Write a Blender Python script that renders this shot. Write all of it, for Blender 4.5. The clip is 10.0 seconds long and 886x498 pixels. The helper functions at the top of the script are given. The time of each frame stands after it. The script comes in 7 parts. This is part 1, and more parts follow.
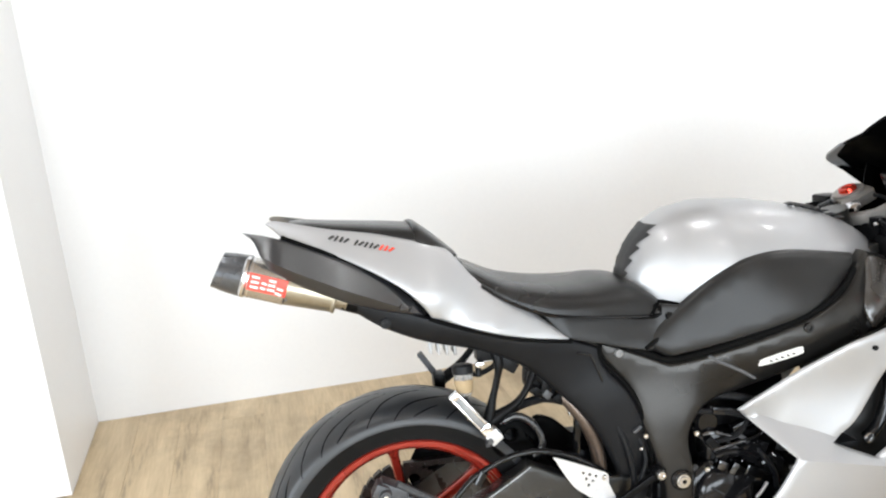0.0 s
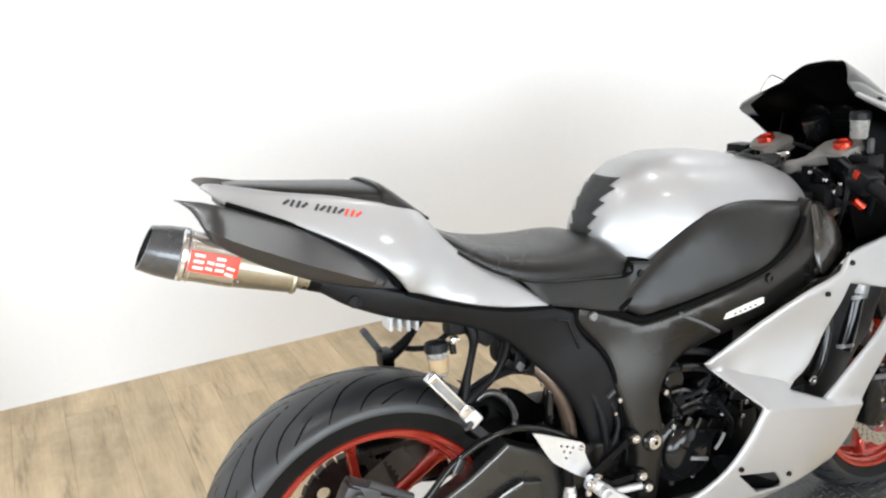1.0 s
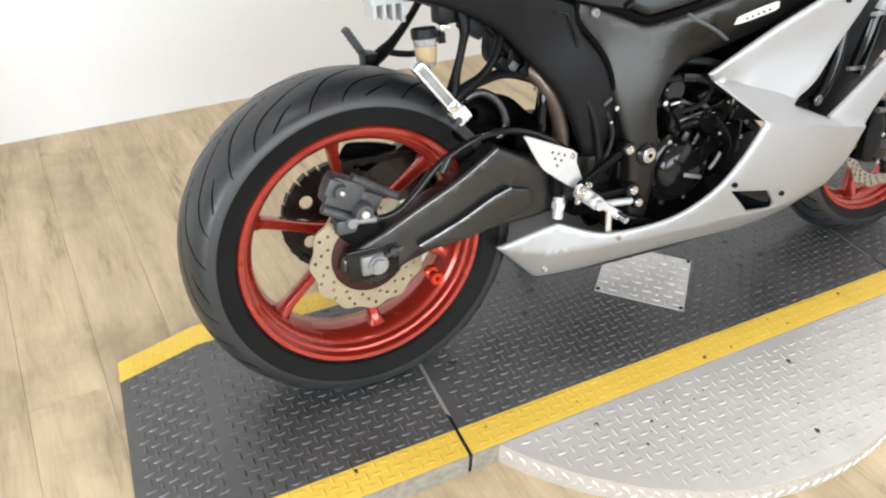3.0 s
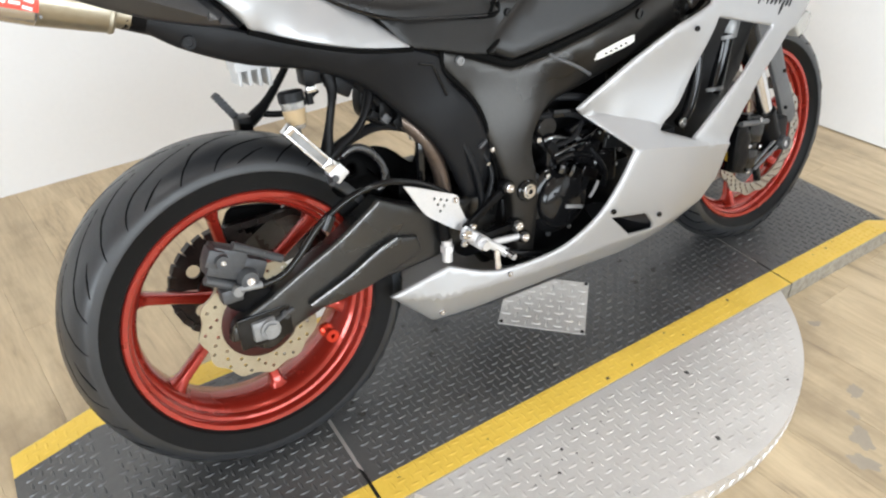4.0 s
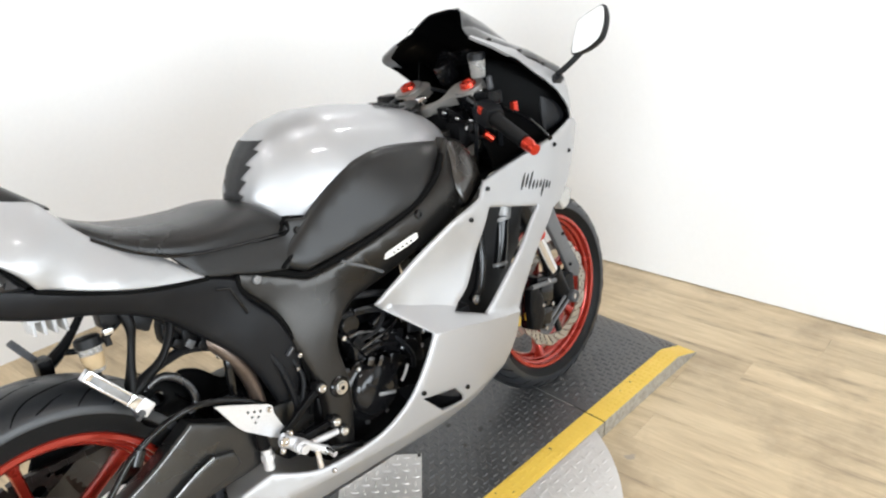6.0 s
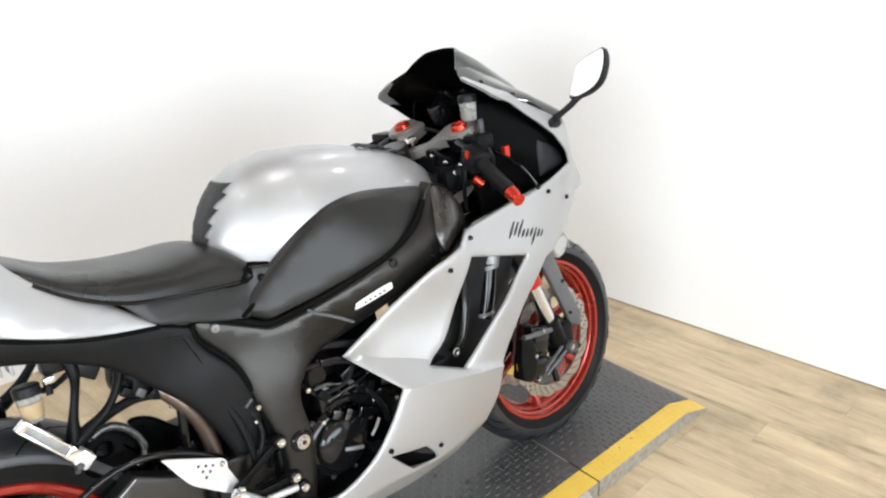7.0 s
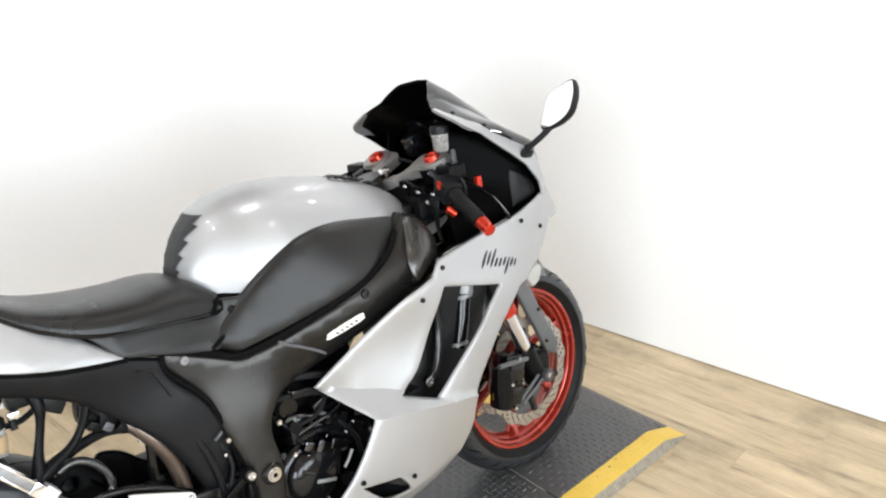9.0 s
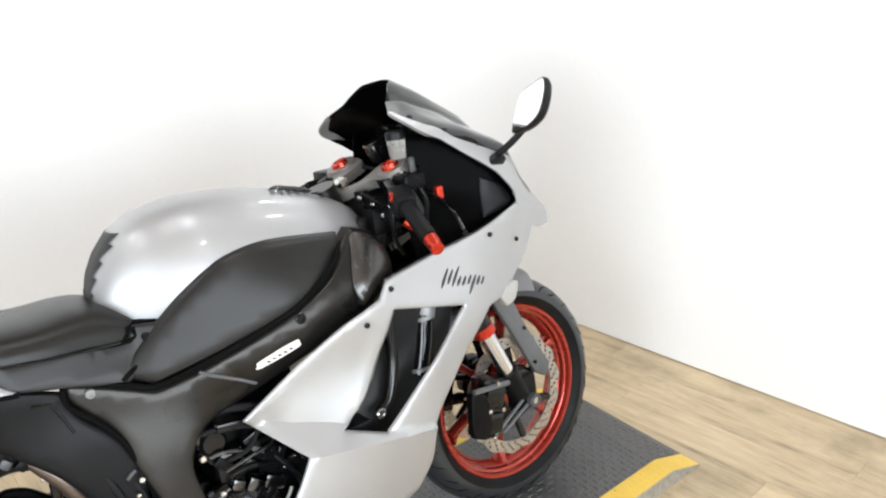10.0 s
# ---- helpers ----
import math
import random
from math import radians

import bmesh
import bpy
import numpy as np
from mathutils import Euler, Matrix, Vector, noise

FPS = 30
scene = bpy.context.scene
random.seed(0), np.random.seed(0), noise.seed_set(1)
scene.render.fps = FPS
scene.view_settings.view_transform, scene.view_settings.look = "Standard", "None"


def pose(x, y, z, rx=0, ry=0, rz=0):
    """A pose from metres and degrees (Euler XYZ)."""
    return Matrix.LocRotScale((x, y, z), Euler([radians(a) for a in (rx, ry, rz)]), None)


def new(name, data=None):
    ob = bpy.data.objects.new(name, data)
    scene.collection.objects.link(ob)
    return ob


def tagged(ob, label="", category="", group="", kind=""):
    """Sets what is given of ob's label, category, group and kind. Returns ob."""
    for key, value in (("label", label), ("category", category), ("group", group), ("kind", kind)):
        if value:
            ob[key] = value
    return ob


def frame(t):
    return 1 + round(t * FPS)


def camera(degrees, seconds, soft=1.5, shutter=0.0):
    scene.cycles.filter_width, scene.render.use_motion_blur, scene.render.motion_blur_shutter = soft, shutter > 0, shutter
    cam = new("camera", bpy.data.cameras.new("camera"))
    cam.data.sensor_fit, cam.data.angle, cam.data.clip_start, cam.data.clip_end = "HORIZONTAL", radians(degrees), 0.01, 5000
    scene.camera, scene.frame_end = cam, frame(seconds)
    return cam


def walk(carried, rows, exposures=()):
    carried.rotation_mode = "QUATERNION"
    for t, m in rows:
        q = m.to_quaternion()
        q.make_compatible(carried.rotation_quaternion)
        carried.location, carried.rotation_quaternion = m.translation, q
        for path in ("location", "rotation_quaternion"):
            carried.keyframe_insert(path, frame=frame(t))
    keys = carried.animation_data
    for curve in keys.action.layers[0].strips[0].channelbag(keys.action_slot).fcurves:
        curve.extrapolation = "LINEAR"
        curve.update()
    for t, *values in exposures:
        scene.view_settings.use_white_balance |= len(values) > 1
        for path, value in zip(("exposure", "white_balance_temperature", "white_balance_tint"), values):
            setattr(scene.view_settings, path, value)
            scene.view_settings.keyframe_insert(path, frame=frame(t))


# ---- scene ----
from mathutils import geometry

cam = camera(60.0, 10.0, soft=2.2)
# seconds, eye in metres, turn in degrees
PATH = [
    (0, -0.1171, -1.3438, 1.4386, 72.2, 2.71, -9.66),
    (0.5, -0.3118, -1.1454, 1.4513, 69.56, 2, -22.36),
    (1, -0.377, -1.063, 1.401, 68.29, -0.56, -25.16),
    (1.5, -0.3541, -1.0316, 1.3432, 61.52, 1.37, -25.34),
    (2, -0.3652, -1.0382, 1.2483, 56.3, -0.4, -25.72),
    (2.2, -0.378, -1.0532, 1.2232, 55.35, -0.79, -25.47),
    (3.3, -0.3831, -1.0831, 1.1907, 53.94, -2.6, -25.8),
    (3.5, -0.3635, -1.0787, 1.208, 53.91, -2.18, -27.83),
    (4, -0.3184, -1.0974, 1.2327, 56.2, -0.24, -33.44),
    (4.5, -0.2918, -1.112, 1.2545, 58.74, 1.15, -37.24),
    (5, -0.2765, -1.1134, 1.2606, 59.54, 1.77, -39.09),
    (5.5, -0.2604, -1.1192, 1.3122, 60.53, 4.97, -41.93),
    (6, -0.2641, -1.1845, 1.3752, 66.54, 1.55, -46.61),
    (6.2, -0.2589, -1.2076, 1.3888, 67.67, 2.59, -45.27),
    (7.5, -0.0196, -1.2239, 1.4115, 67.82, 0.46, -41.75),
    (8, -0.0189, -1.2324, 1.4163, 68.48, 1.1, -41.96),
    (8.5, -0.0535, -1.2448, 1.4131, 69.14, 1.2, -42.18),
    (9, -0.0684, -1.2494, 1.4174, 69.88, 0.87, -43.35),
    (9.5, 0.0144, -1.2441, 1.4047, 67.74, 5.25, -46.11),
    (10, 0.2226, -1.2757, 1.4045, 69.41, 2.55, -38.56),
]
walk(cam, [(t, pose(*row)) for t, *row in PATH], exposures=[(0, -0.02), (2.0, 0.0), (3.3, -0.04), (4.0, -0.13), (5.0, -0.10), (5.6, -0.08), (6.3, -0.02), (10.0, 0.0)])

# ---- light ----
world = bpy.data.worlds.new("world")
scene.world = world
world.use_nodes = True
world.node_tree.nodes["Background"].inputs[0].default_value = (0.9, 0.95, 1.0, 1)
world.node_tree.nodes["Background"].inputs[1].default_value = 0.05
scene.view_settings.exposure = 0.0
LAMPS = [(-0.75, -0.15), (0.75, -0.15), (2.22, 0.78), (2.0, -0.45), (0.75, -1.6), (-0.55, 0.60)]
LAMP_WATTS = 6.5
WINDOW_WATTS = 205.0
SIDE_FILL_WATTS = 178.0
CEILING = 2.75


# ---- materials ----
def mat(name, a, b=None, rough=0.5, metal=0.0, scale=8.0, fine=120.0, bump=0.0, rvar=0.08, coat=0.0, dark=None, spread=(0.35, 0.65), stretch=(1, 1, 1), spec=0.5, trans=0.0, alpha=1.0, obj=True):
    """A surface whose colour wanders between a and b at two scales, with grain and fine relief."""
    m = bpy.data.materials.new(name)
    m.use_nodes = True
    n, l = m.node_tree.nodes, m.node_tree.links
    p = n["Principled BSDF"]
    b = b or tuple(c * 0.8 for c in a)
    tc, mp = n.new("ShaderNodeTexCoord"), n.new("ShaderNodeMapping")
    l.new(tc.outputs["Object"], mp.inputs["Vector"])
    mp.inputs["Scale"].default_value = stretch
    big, small = n.new("ShaderNodeTexNoise"), n.new("ShaderNodeTexNoise")
    big.inputs["Scale"].default_value, big.inputs["Detail"].default_value = scale, 5
    small.inputs["Scale"].default_value, small.inputs["Detail"].default_value = fine, 3
    for t in (big, small):
        l.new(mp.outputs[0], t.inputs["Vector"])
    mix = n.new("ShaderNodeMath")
    mix.operation = "MULTIPLY_ADD"
    mix.inputs[1].default_value, mix.inputs[2].default_value = 0.3, 0.35
    l.new(small.outputs[0], mix.inputs[0])
    add = n.new("ShaderNodeMath")
    add.operation = "MULTIPLY_ADD"
    add.inputs[1].default_value = 0.7
    l.new(big.outputs[0], add.inputs[0])
    sub = n.new("ShaderNodeMath")
    sub.operation = "SUBTRACT"
    sub.inputs[1].default_value = 0.35
    l.new(mix.outputs[0], sub.inputs[0])
    l.new(sub.outputs[0], add.inputs[2])
    ramp = n.new("ShaderNodeValToRGB")
    ramp.color_ramp.elements[0].position, ramp.color_ramp.elements[1].position = spread
    ramp.color_ramp.elements[0].color, ramp.color_ramp.elements[1].color = (*a, 1), (*b, 1)
    if dark:
        e = ramp.color_ramp.elements.new(min(0.98, spread[1] + 0.16))
        e.color = (*dark, 1)
    l.new(add.outputs[0], ramp.inputs[0])
    l.new(ramp.outputs[0], p.inputs["Base Color"])
    rr = n.new("ShaderNodeMapRange")
    rr.inputs[1].default_value, rr.inputs[2].default_value = 0.3, 0.7
    rr.inputs[3].default_value, rr.inputs[4].default_value = max(0.02, rough - rvar), min(1.0, rough + rvar)
    l.new(big.outputs[0], rr.inputs[0])
    l.new(rr.outputs[0], p.inputs["Roughness"])
    p.inputs["Metallic"].default_value = metal
    p.inputs["Specular IOR Level"].default_value = spec
    p.inputs["Coat Weight"].default_value = coat
    p.inputs["Coat Roughness"].default_value = 0.06
    p.inputs["Transmission Weight"].default_value = trans
    if bump:
        bn = n.new("ShaderNodeBump")
        bn.inputs["Strength"].default_value, bn.inputs["Distance"].default_value = bump, 0.002
        l.new(small.outputs[0], bn.inputs["Height"])
        l.new(bn.outputs[0], p.inputs["Normal"])
    return m


def wood_mat(name):
    """Light oak-look vinyl, grain along y, each board its own tone."""
    m = mat(name, (0.60, 0.475, 0.305), (0.46, 0.355, 0.222), rough=0.42, scale=2.9, fine=19, bump=0.12, dark=(0.17, 0.135, 0.10), stretch=(6, 0.7, 1), spread=(0.38, 0.58))
    n, l = m.node_tree.nodes, m.node_tree.links
    p = n["Principled BSDF"]
    ramp = p.inputs["Base Color"].links[0].from_node
    info, shift = n.new("ShaderNodeObjectInfo"), n.new("ShaderNodeMapRange")
    hsv = n.new("ShaderNodeHueSaturation")
    shift.inputs[3].default_value, shift.inputs[4].default_value = 0.92, 1.07
    l.new(info.outputs["Random"], shift.inputs[0])
    l.new(shift.outputs[0], hsv.inputs["Value"])
    l.new(ramp.outputs[0], hsv.inputs["Color"])
    geo, blot, ramp2, mix = n.new("ShaderNodeNewGeometry"), n.new("ShaderNodeTexNoise"), n.new("ShaderNodeValToRGB"), n.new("ShaderNodeMixRGB")
    blot.inputs["Scale"].default_value, blot.inputs["Detail"].default_value, blot.inputs["Roughness"].default_value = 2.3, 7.0, 0.66
    l.new(geo.outputs["Position"], blot.inputs["Vector"])
    ramp2.color_ramp.elements[0].position, ramp2.color_ramp.elements[1].position = 0.49, 0.70
    ramp2.color_ramp.elements[0].color, ramp2.color_ramp.elements[1].color = (0, 0, 0, 1), (0.8, 0.8, 0.8, 1)
    l.new(blot.outputs[0], ramp2.inputs[0])
    l.new(ramp2.outputs[0], mix.inputs[0])
    l.new(hsv.outputs[0], mix.inputs[1])
    mix.inputs[2].default_value = (0.27, 0.205, 0.13, 1)
    l.new(mix.outputs[0], p.inputs["Base Color"])
    tc = [x for x in n if x.bl_idname == "ShaderNodeTexCoord"][0]
    mp = [x for x in n if x.bl_idname == "ShaderNodeMapping"][0]
    off = n.new("ShaderNodeVectorMath")
    off.operation = "SCALE"
    off.inputs[0].default_value = (3.1, 7.7, 0)
    l.new(info.outputs["Random"], off.inputs["Scale"])
    l.new(off.outputs[0], mp.inputs["Location"])
    return m


WALL = mat("white_wall_paint", (0.83, 0.83, 0.83), (0.80, 0.80, 0.80), rough=0.38, scale=1.2, fine=60, bump=0.03, rvar=0.05)
CEIL = mat("ceiling_paint", (0.34, 0.28, 0.23), (0.30, 0.24, 0.195), rough=0.8, scale=2)
TRIMPAINT = mat("white_trim_paint", (0.8, 0.8, 0.79), rough=0.5, scale=3)
FARWALL = mat("pale_tan_wall_paint", (0.60, 0.575, 0.55), (0.55, 0.525, 0.50), rough=0.7, scale=1.5)
WOOD = wood_mat("oak_vinyl")
TREAD_BLACK = mat("worn_black_tread", (0.078, 0.078, 0.079), (0.125, 0.123, 0.120), rough=0.40, metal=0.4, scale=4, fine=90, bump=0.1, dark=(0.20, 0.193, 0.183), spread=(0.36, 0.68), spec=0.6)
BAR_WORN = mat("worn_tread_bar", (0.080, 0.081, 0.084), (0.14, 0.14, 0.142), rough=0.36, metal=0.55, scale=5, fine=70, dark=(0.25, 0.245, 0.235), spread=(0.34, 0.7))
YELLOW = mat("yellow_safety_paint", (0.80, 0.545, 0.085), (0.72, 0.48, 0.065), rough=0.45, scale=10, fine=140, bump=0.05, dark=(0.45, 0.29, 0.07), spread=(0.40, 0.66))
ALU = mat("aluminium_tread", (0.66, 0.635, 0.61), (0.56, 0.54, 0.52), rough=0.38, metal=0.55, scale=11, fine=150, bump=0.06, dark=(0.36, 0.34, 0.32), spread=(0.42, 0.76), rvar=0.06)
DIRTY = mat("scuffed_side_metal", (0.42, 0.40, 0.35), (0.30, 0.28, 0.24), rough=0.5, metal=0.4, scale=60, fine=240, bump=0.2, dark=(0.15, 0.135, 0.11), spread=(0.36, 0.62))
LAMP = bpy.data.materials.new("lamp_diffuser")
LAMP.use_nodes = True
LAMP.node_tree.nodes["Principled BSDF"].inputs["Emission Color"].default_value = (1, 0.97, 0.92, 1)
LAMP.node_tree.nodes["Principled BSDF"].inputs["Emission Strength"].default_value = 3.0


# ---- mesh helpers ----
def sharpen(bm, angle=35):
    for f in bm.faces:
        f.smooth = True
    for e in bm.edges:
        if len(e.link_faces) == 2 and e.calc_face_angle(0) > radians(angle):
            e.smooth = False
        elif len(e.link_faces) != 2:
            e.smooth = False


def part(name, bm, material, parent=None, label="", angle=35):
    """Links a bmesh as one mesh object, under a thing or a part."""
    bmesh.ops.recalc_face_normals(bm, faces=bm.faces)
    sharpen(bm, angle)
    me = bpy.data.meshes.new(name)
    bm.to_mesh(me)
    bm.free()
    me.materials.append(material)
    ob = new(name, me)
    if parent:
        ob.parent = parent
    if label:
        ob["label"] = label
    return ob


def thing(name, label, category, m=None, group="", kind=""):
    ob = new(name)
    ob.empty_display_size = 0.1
    if m is not None:
        ob.matrix_world = m
    return tagged(ob, label, category, group, kind)


def box(bm, x0, x1, y0, y1, z0, z1, bevel=0.0, m=None):
    vs = [bm.verts.new((x, y, z)) for x in (x0, x1) for y in (y0, y1) for z in (z0, z1)]
    fs = [bm.faces.new([vs[i] for i in q]) for q in ((0, 1, 3, 2), (4, 6, 7, 5), (0, 4, 5, 1), (2, 3, 7, 6), (0, 2, 6, 4), (1, 5, 7, 3))]
    if bevel:
        es = list({e for f in fs for e in f.edges})
        out = bmesh.ops.bevel(bm, geom=es, offset=bevel, segments=2, affect="EDGES", profile=0.6)
        vs = [v for v in bm.verts if v in set(vs) or v in set(out["verts"])]
    if m is not None:
        bmesh.ops.transform(bm, matrix=m, verts=[v for v in vs if v.is_valid])
    return bm


def slab(poly, z0, z1):
    """An upright prism over a plan polygon."""
    bm = bmesh.new()
    lo, hi = [bm.verts.new((x, y, z0)) for x, y in poly], [bm.verts.new((x, y, z1)) for x, y in poly]
    bm.faces.new(lo[::-1]), bm.faces.new(hi)
    for i in range(len(poly)):
        j = (i + 1) % len(poly)
        bm.faces.new((lo[i], lo[j], hi[j], hi[i]))
    return bm


def tube(bm, path, radius, segs=10, closed=False, caps=True):
    """A round tube along a path; radius a number or one for each point."""
    pts = [Vector(p) for p in path]
    n = len(pts)
    rad = radius if isinstance(radius, (list, tuple)) else [radius] * n
    side, rings = None, []
    for i, p in enumerate(pts):
        d = (pts[(i + 1) % n] - pts[i - 1]) if closed else pts[min(i + 1, n - 1)] - pts[max(i - 1, 0)]
        d = d.normalized() if d.length > 1e-9 else Vector((1, 0, 0))
        if side is None:
            side = d.orthogonal().normalized()
        side = (side - d * side.dot(d)).normalized()
        up = d.cross(side)
        rings.append([bm.verts.new(p + rad[i] * (math.cos(2 * math.pi * k / segs) * side + math.sin(2 * math.pi * k / segs) * up)) for k in range(segs)])
    for i in range(n if closed else n - 1):
        a, b = rings[i], rings[(i + 1) % n]
        for k in range(segs):
            bm.faces.new((a[k], a[(k + 1) % segs], b[(k + 1) % segs], b[k]))
    if caps and not closed:
        bm.faces.new(rings[0][::-1]), bm.faces.new(rings[-1])
    return bm


def curve(points, n=8):
    """A smooth line through points (Catmull-Rom)."""
    p = [Vector(q) for q in points]
    out = []
    for i in range(len(p) - 1):
        a, b, c, d = p[max(i - 1, 0)], p[i], p[i + 1], p[min(i + 2, len(p) - 1)]
        for k in range(n):
            t = k / n
            out.append(0.5 * (2 * b + (c - a) * t + (2 * a - 5 * b + 4 * c - d) * t * t + (3 * b - a - 3 * c + d) * t ** 3))
    return out + [p[-1]]


def rod(bm, a, b, r, segs=12, r2=None):
    return tube(bm, [a, b], [r, r if r2 is None else r2], segs)


def lathe(profile, segs=48, centre=(0, 0, 0), closed=True):
    """Turns a (radius, y) line round the y axis."""
    bm = bmesh.new()
    rings = []
    for k in range(segs):
        a = 2 * math.pi * k / segs
        rings.append([bm.verts.new((centre[0] + r * math.cos(a), centre[1] + y, centre[2] + r * math.sin(a))) for r, y in profile])
    m = len(profile)
    for k in range(segs):
        p, q = rings[k], rings[(k + 1) % segs]
        for i in range(m if closed else m - 1):
            j = (i + 1) % m
            bm.faces.new((p[i], p[j], q[j], q[i]))
    return bm


def loft(rings, closed=True, caps=True):
    bm = bmesh.new()
    vs = [[bm.verts.new(p) for p in r] for r in rings]
    n = len(vs[0])
    for a, b in zip(vs, vs[1:]):
        for i in range(n if closed else n - 1):
            j = (i + 1) % n
            bm.faces.new((a[i], a[j], b[j], b[i]))
    if caps and closed:
        bm.faces.new(vs[0][::-1]), bm.faces.new(vs[-1])
    return bm


# ---- room ----
ROOM = pose(0, 0, 0, 0, 0, 4.2)          # the room stands a little askew to the platform
BACK, RIGHT, LEFT, STUB = 1.47, 2.39, -0.93, 1.00
COVE = 0.80                              # the back corner is rounded
CX, CY = RIGHT - COVE, BACK - COVE


def wall(name, x0, x1, y0, y1, z0, z1, label, paint=WALL):
    bm = box(bmesh.new(), x0, x1, y0, y1, z0, z1)
    ob = part(name, bm, paint)
    ob.matrix_world = ROOM
    return tagged(ob, label, "wall", kind="structure")


wall("wall_back", LEFT, CX, BACK, BACK + 0.12, 0, CEILING, "smooth white painted wall behind the motorcycle")
wall("wall_right", RIGHT, RIGHT + 0.12, -4.6, CY, 0.004, CEILING, "smooth white painted wall in front of the motorcycle")
turns = [math.pi / 2 * k / 40 for k in range(41)]
bm = slab([(CX + COVE * math.sin(a), CY + COVE * math.cos(a)) for a in turns] + [(CX + (COVE + 0.12) * math.sin(a), CY + (COVE + 0.12) * math.cos(a)) for a in turns[::-1]], 0.004, CEILING)
ob = part("wall_corner", bm, WALL)
ob.matrix_world = ROOM
tagged(ob, "smooth white wall with a rounded corner", "wall", kind="structure")
wall("wall_left", LEFT - 0.12, LEFT, STUB + 0.12, BACK + 0.12, 0, CEILING, "short white painted wall return")
wall("wall_recess", -3.6, LEFT, STUB, STUB + 0.12, 0, CEILING, "white painted wall beside the corner")
# an unseen window is added in the far left wall, for fill light
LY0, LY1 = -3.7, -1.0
wall("wall_left_low", -3.72, -3.6, -4.6, STUB + 0.12, 0, 0.75, "tan wall below the added side window", FARWALL)
wall("wall_left_high", -3.72, -3.6, -4.6, STUB + 0.12, 2.25, CEILING, "tan wall above the added side window", FARWALL)
wall("wall_left_near", -3.72, -3.6, -4.6, LY0, 0.75, 2.25, "tan wall beside the added side window", FARWALL)
wall("wall_left_far", -3.72, -3.6, LY1, STUB + 0.12, 0.75, 2.25, "tan wall beside the added side window", FARWALL)
# the wall behind the viewer has a wide shop window
WX0, WX1, WZ0, WZ1 = -2.4, 1.7, 0.75, 2.25
wall("wall_front_low", -3.6, RIGHT, -4.72, -4.6, 0, WZ0, "tan wall below the shop window", FARWALL)
wall("wall_front_high", -3.6, RIGHT, -4.72, -4.6, WZ1, CEILING, "tan wall above the shop window", FARWALL)
wall("wall_front_left", -3.6, WX0, -4.72, -4.6, WZ0, WZ1, "tan wall beside the shop window", FARWALL)
wall("wall_front_right", WX1, RIGHT, -4.72, -4.6, WZ0, WZ1, "tan wall beside the shop window", FARWALL)
window_1 = thing("window_1", "wide shop window with white frame", "window", ROOM, kind="structure")
for x in (WX0 + 0.02, (WX0 + WX1) / 2, WX1 - 0.02):
    part("window_frame", box(bmesh.new(), x - 0.02, x + 0.02, -4.69, -4.63, WZ0, WZ1), TRIMPAINT, window_1)
for z in (WZ0 + 0.02, WZ1 - 0.02):
    part("window_frame", box(bmesh.new(), WX0 + 0.04, WX1 - 0.04, -4.69, -4.63, z - 0.02, z + 0.02), TRIMPAINT, window_1)
fill_window = thing("fill_window", "unseen side window added for fill light", "window", ROOM, kind="structure")
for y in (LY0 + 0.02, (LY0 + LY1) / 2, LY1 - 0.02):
    part("window_frame", box(bmesh.new(), -3.69, -3.63, y - 0.02, y + 0.02, 0.75, 2.25), TRIMPAINT, fill_window)
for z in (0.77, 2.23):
    part("window_frame", box(bmesh.new(), -3.69, -3.63, LY0 + 0.04, LY1 - 0.04, z - 0.02, z + 0.02), TRIMPAINT, fill_window)
# fill lamp in the added window, brightens the right wall and the fairing
side = bpy.data.lights.new("side_fill", "AREA")
side.shape, side.size, side.size_y, side.energy, side.color = "RECTANGLE", LY1 - LY0 - 0.1, 1.4, SIDE_FILL_WATTS, (0.83, 0.92, 1.0)
lo = new("side_fill", side)
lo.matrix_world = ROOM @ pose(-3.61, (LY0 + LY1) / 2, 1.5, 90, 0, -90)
PANE = mat("frosted_window_pane", (0.78, 0.80, 0.82), (0.74, 0.76, 0.78), rough=0.25, scale=2)
for x0, x1 in ((WX0 + 0.04, (WX0 + WX1) / 2 - 0.02), ((WX0 + WX1) / 2 + 0.02, WX1 - 0.04)):
    part("pane", box(bmesh.new(), x0, x1, -4.67, -4.664, WZ0 + 0.04, WZ1 - 0.04), PANE, window_1, "pale frosted pane")
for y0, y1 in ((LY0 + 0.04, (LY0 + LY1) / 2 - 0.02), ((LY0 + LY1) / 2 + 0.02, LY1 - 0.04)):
    part("pane", box(bmesh.new(), -3.67, -3.664, y0, y1, 0.79, 2.21), PANE, fill_window, "pale frosted pane")
day = bpy.data.lights.new("daylight", "AREA")
day.shape, day.size, day.size_y, day.energy, day.color = "RECTANGLE", WX1 - WX0 - 0.1, WZ1 - WZ0 - 0.1, WINDOW_WATTS, (0.83, 0.92, 1.0)
lo = new("daylight", day)
lo.matrix_world = ROOM @ pose((WX0 + WX1) / 2, -4.61, (WZ0 + WZ1) / 2, 90)
ob = part("ceiling", box(bmesh.new(), -3.72, RIGHT + 0.12, -4.72, BACK + 0.12, CEILING, CEILING + 0.1), CEIL)
ob.matrix_world = ROOM
tagged(ob, "plain pale ceiling", "ceiling", kind="structure")
ob = part("floor", box(bmesh.new(), -3.72, RIGHT + 0.12, -4.72, BACK + 0.12, -0.1, -0.004), WOOD)
ob.matrix_world = ROOM
FLOOR = tagged(ob, "light oak-look plank floor", "floor", kind="structure")
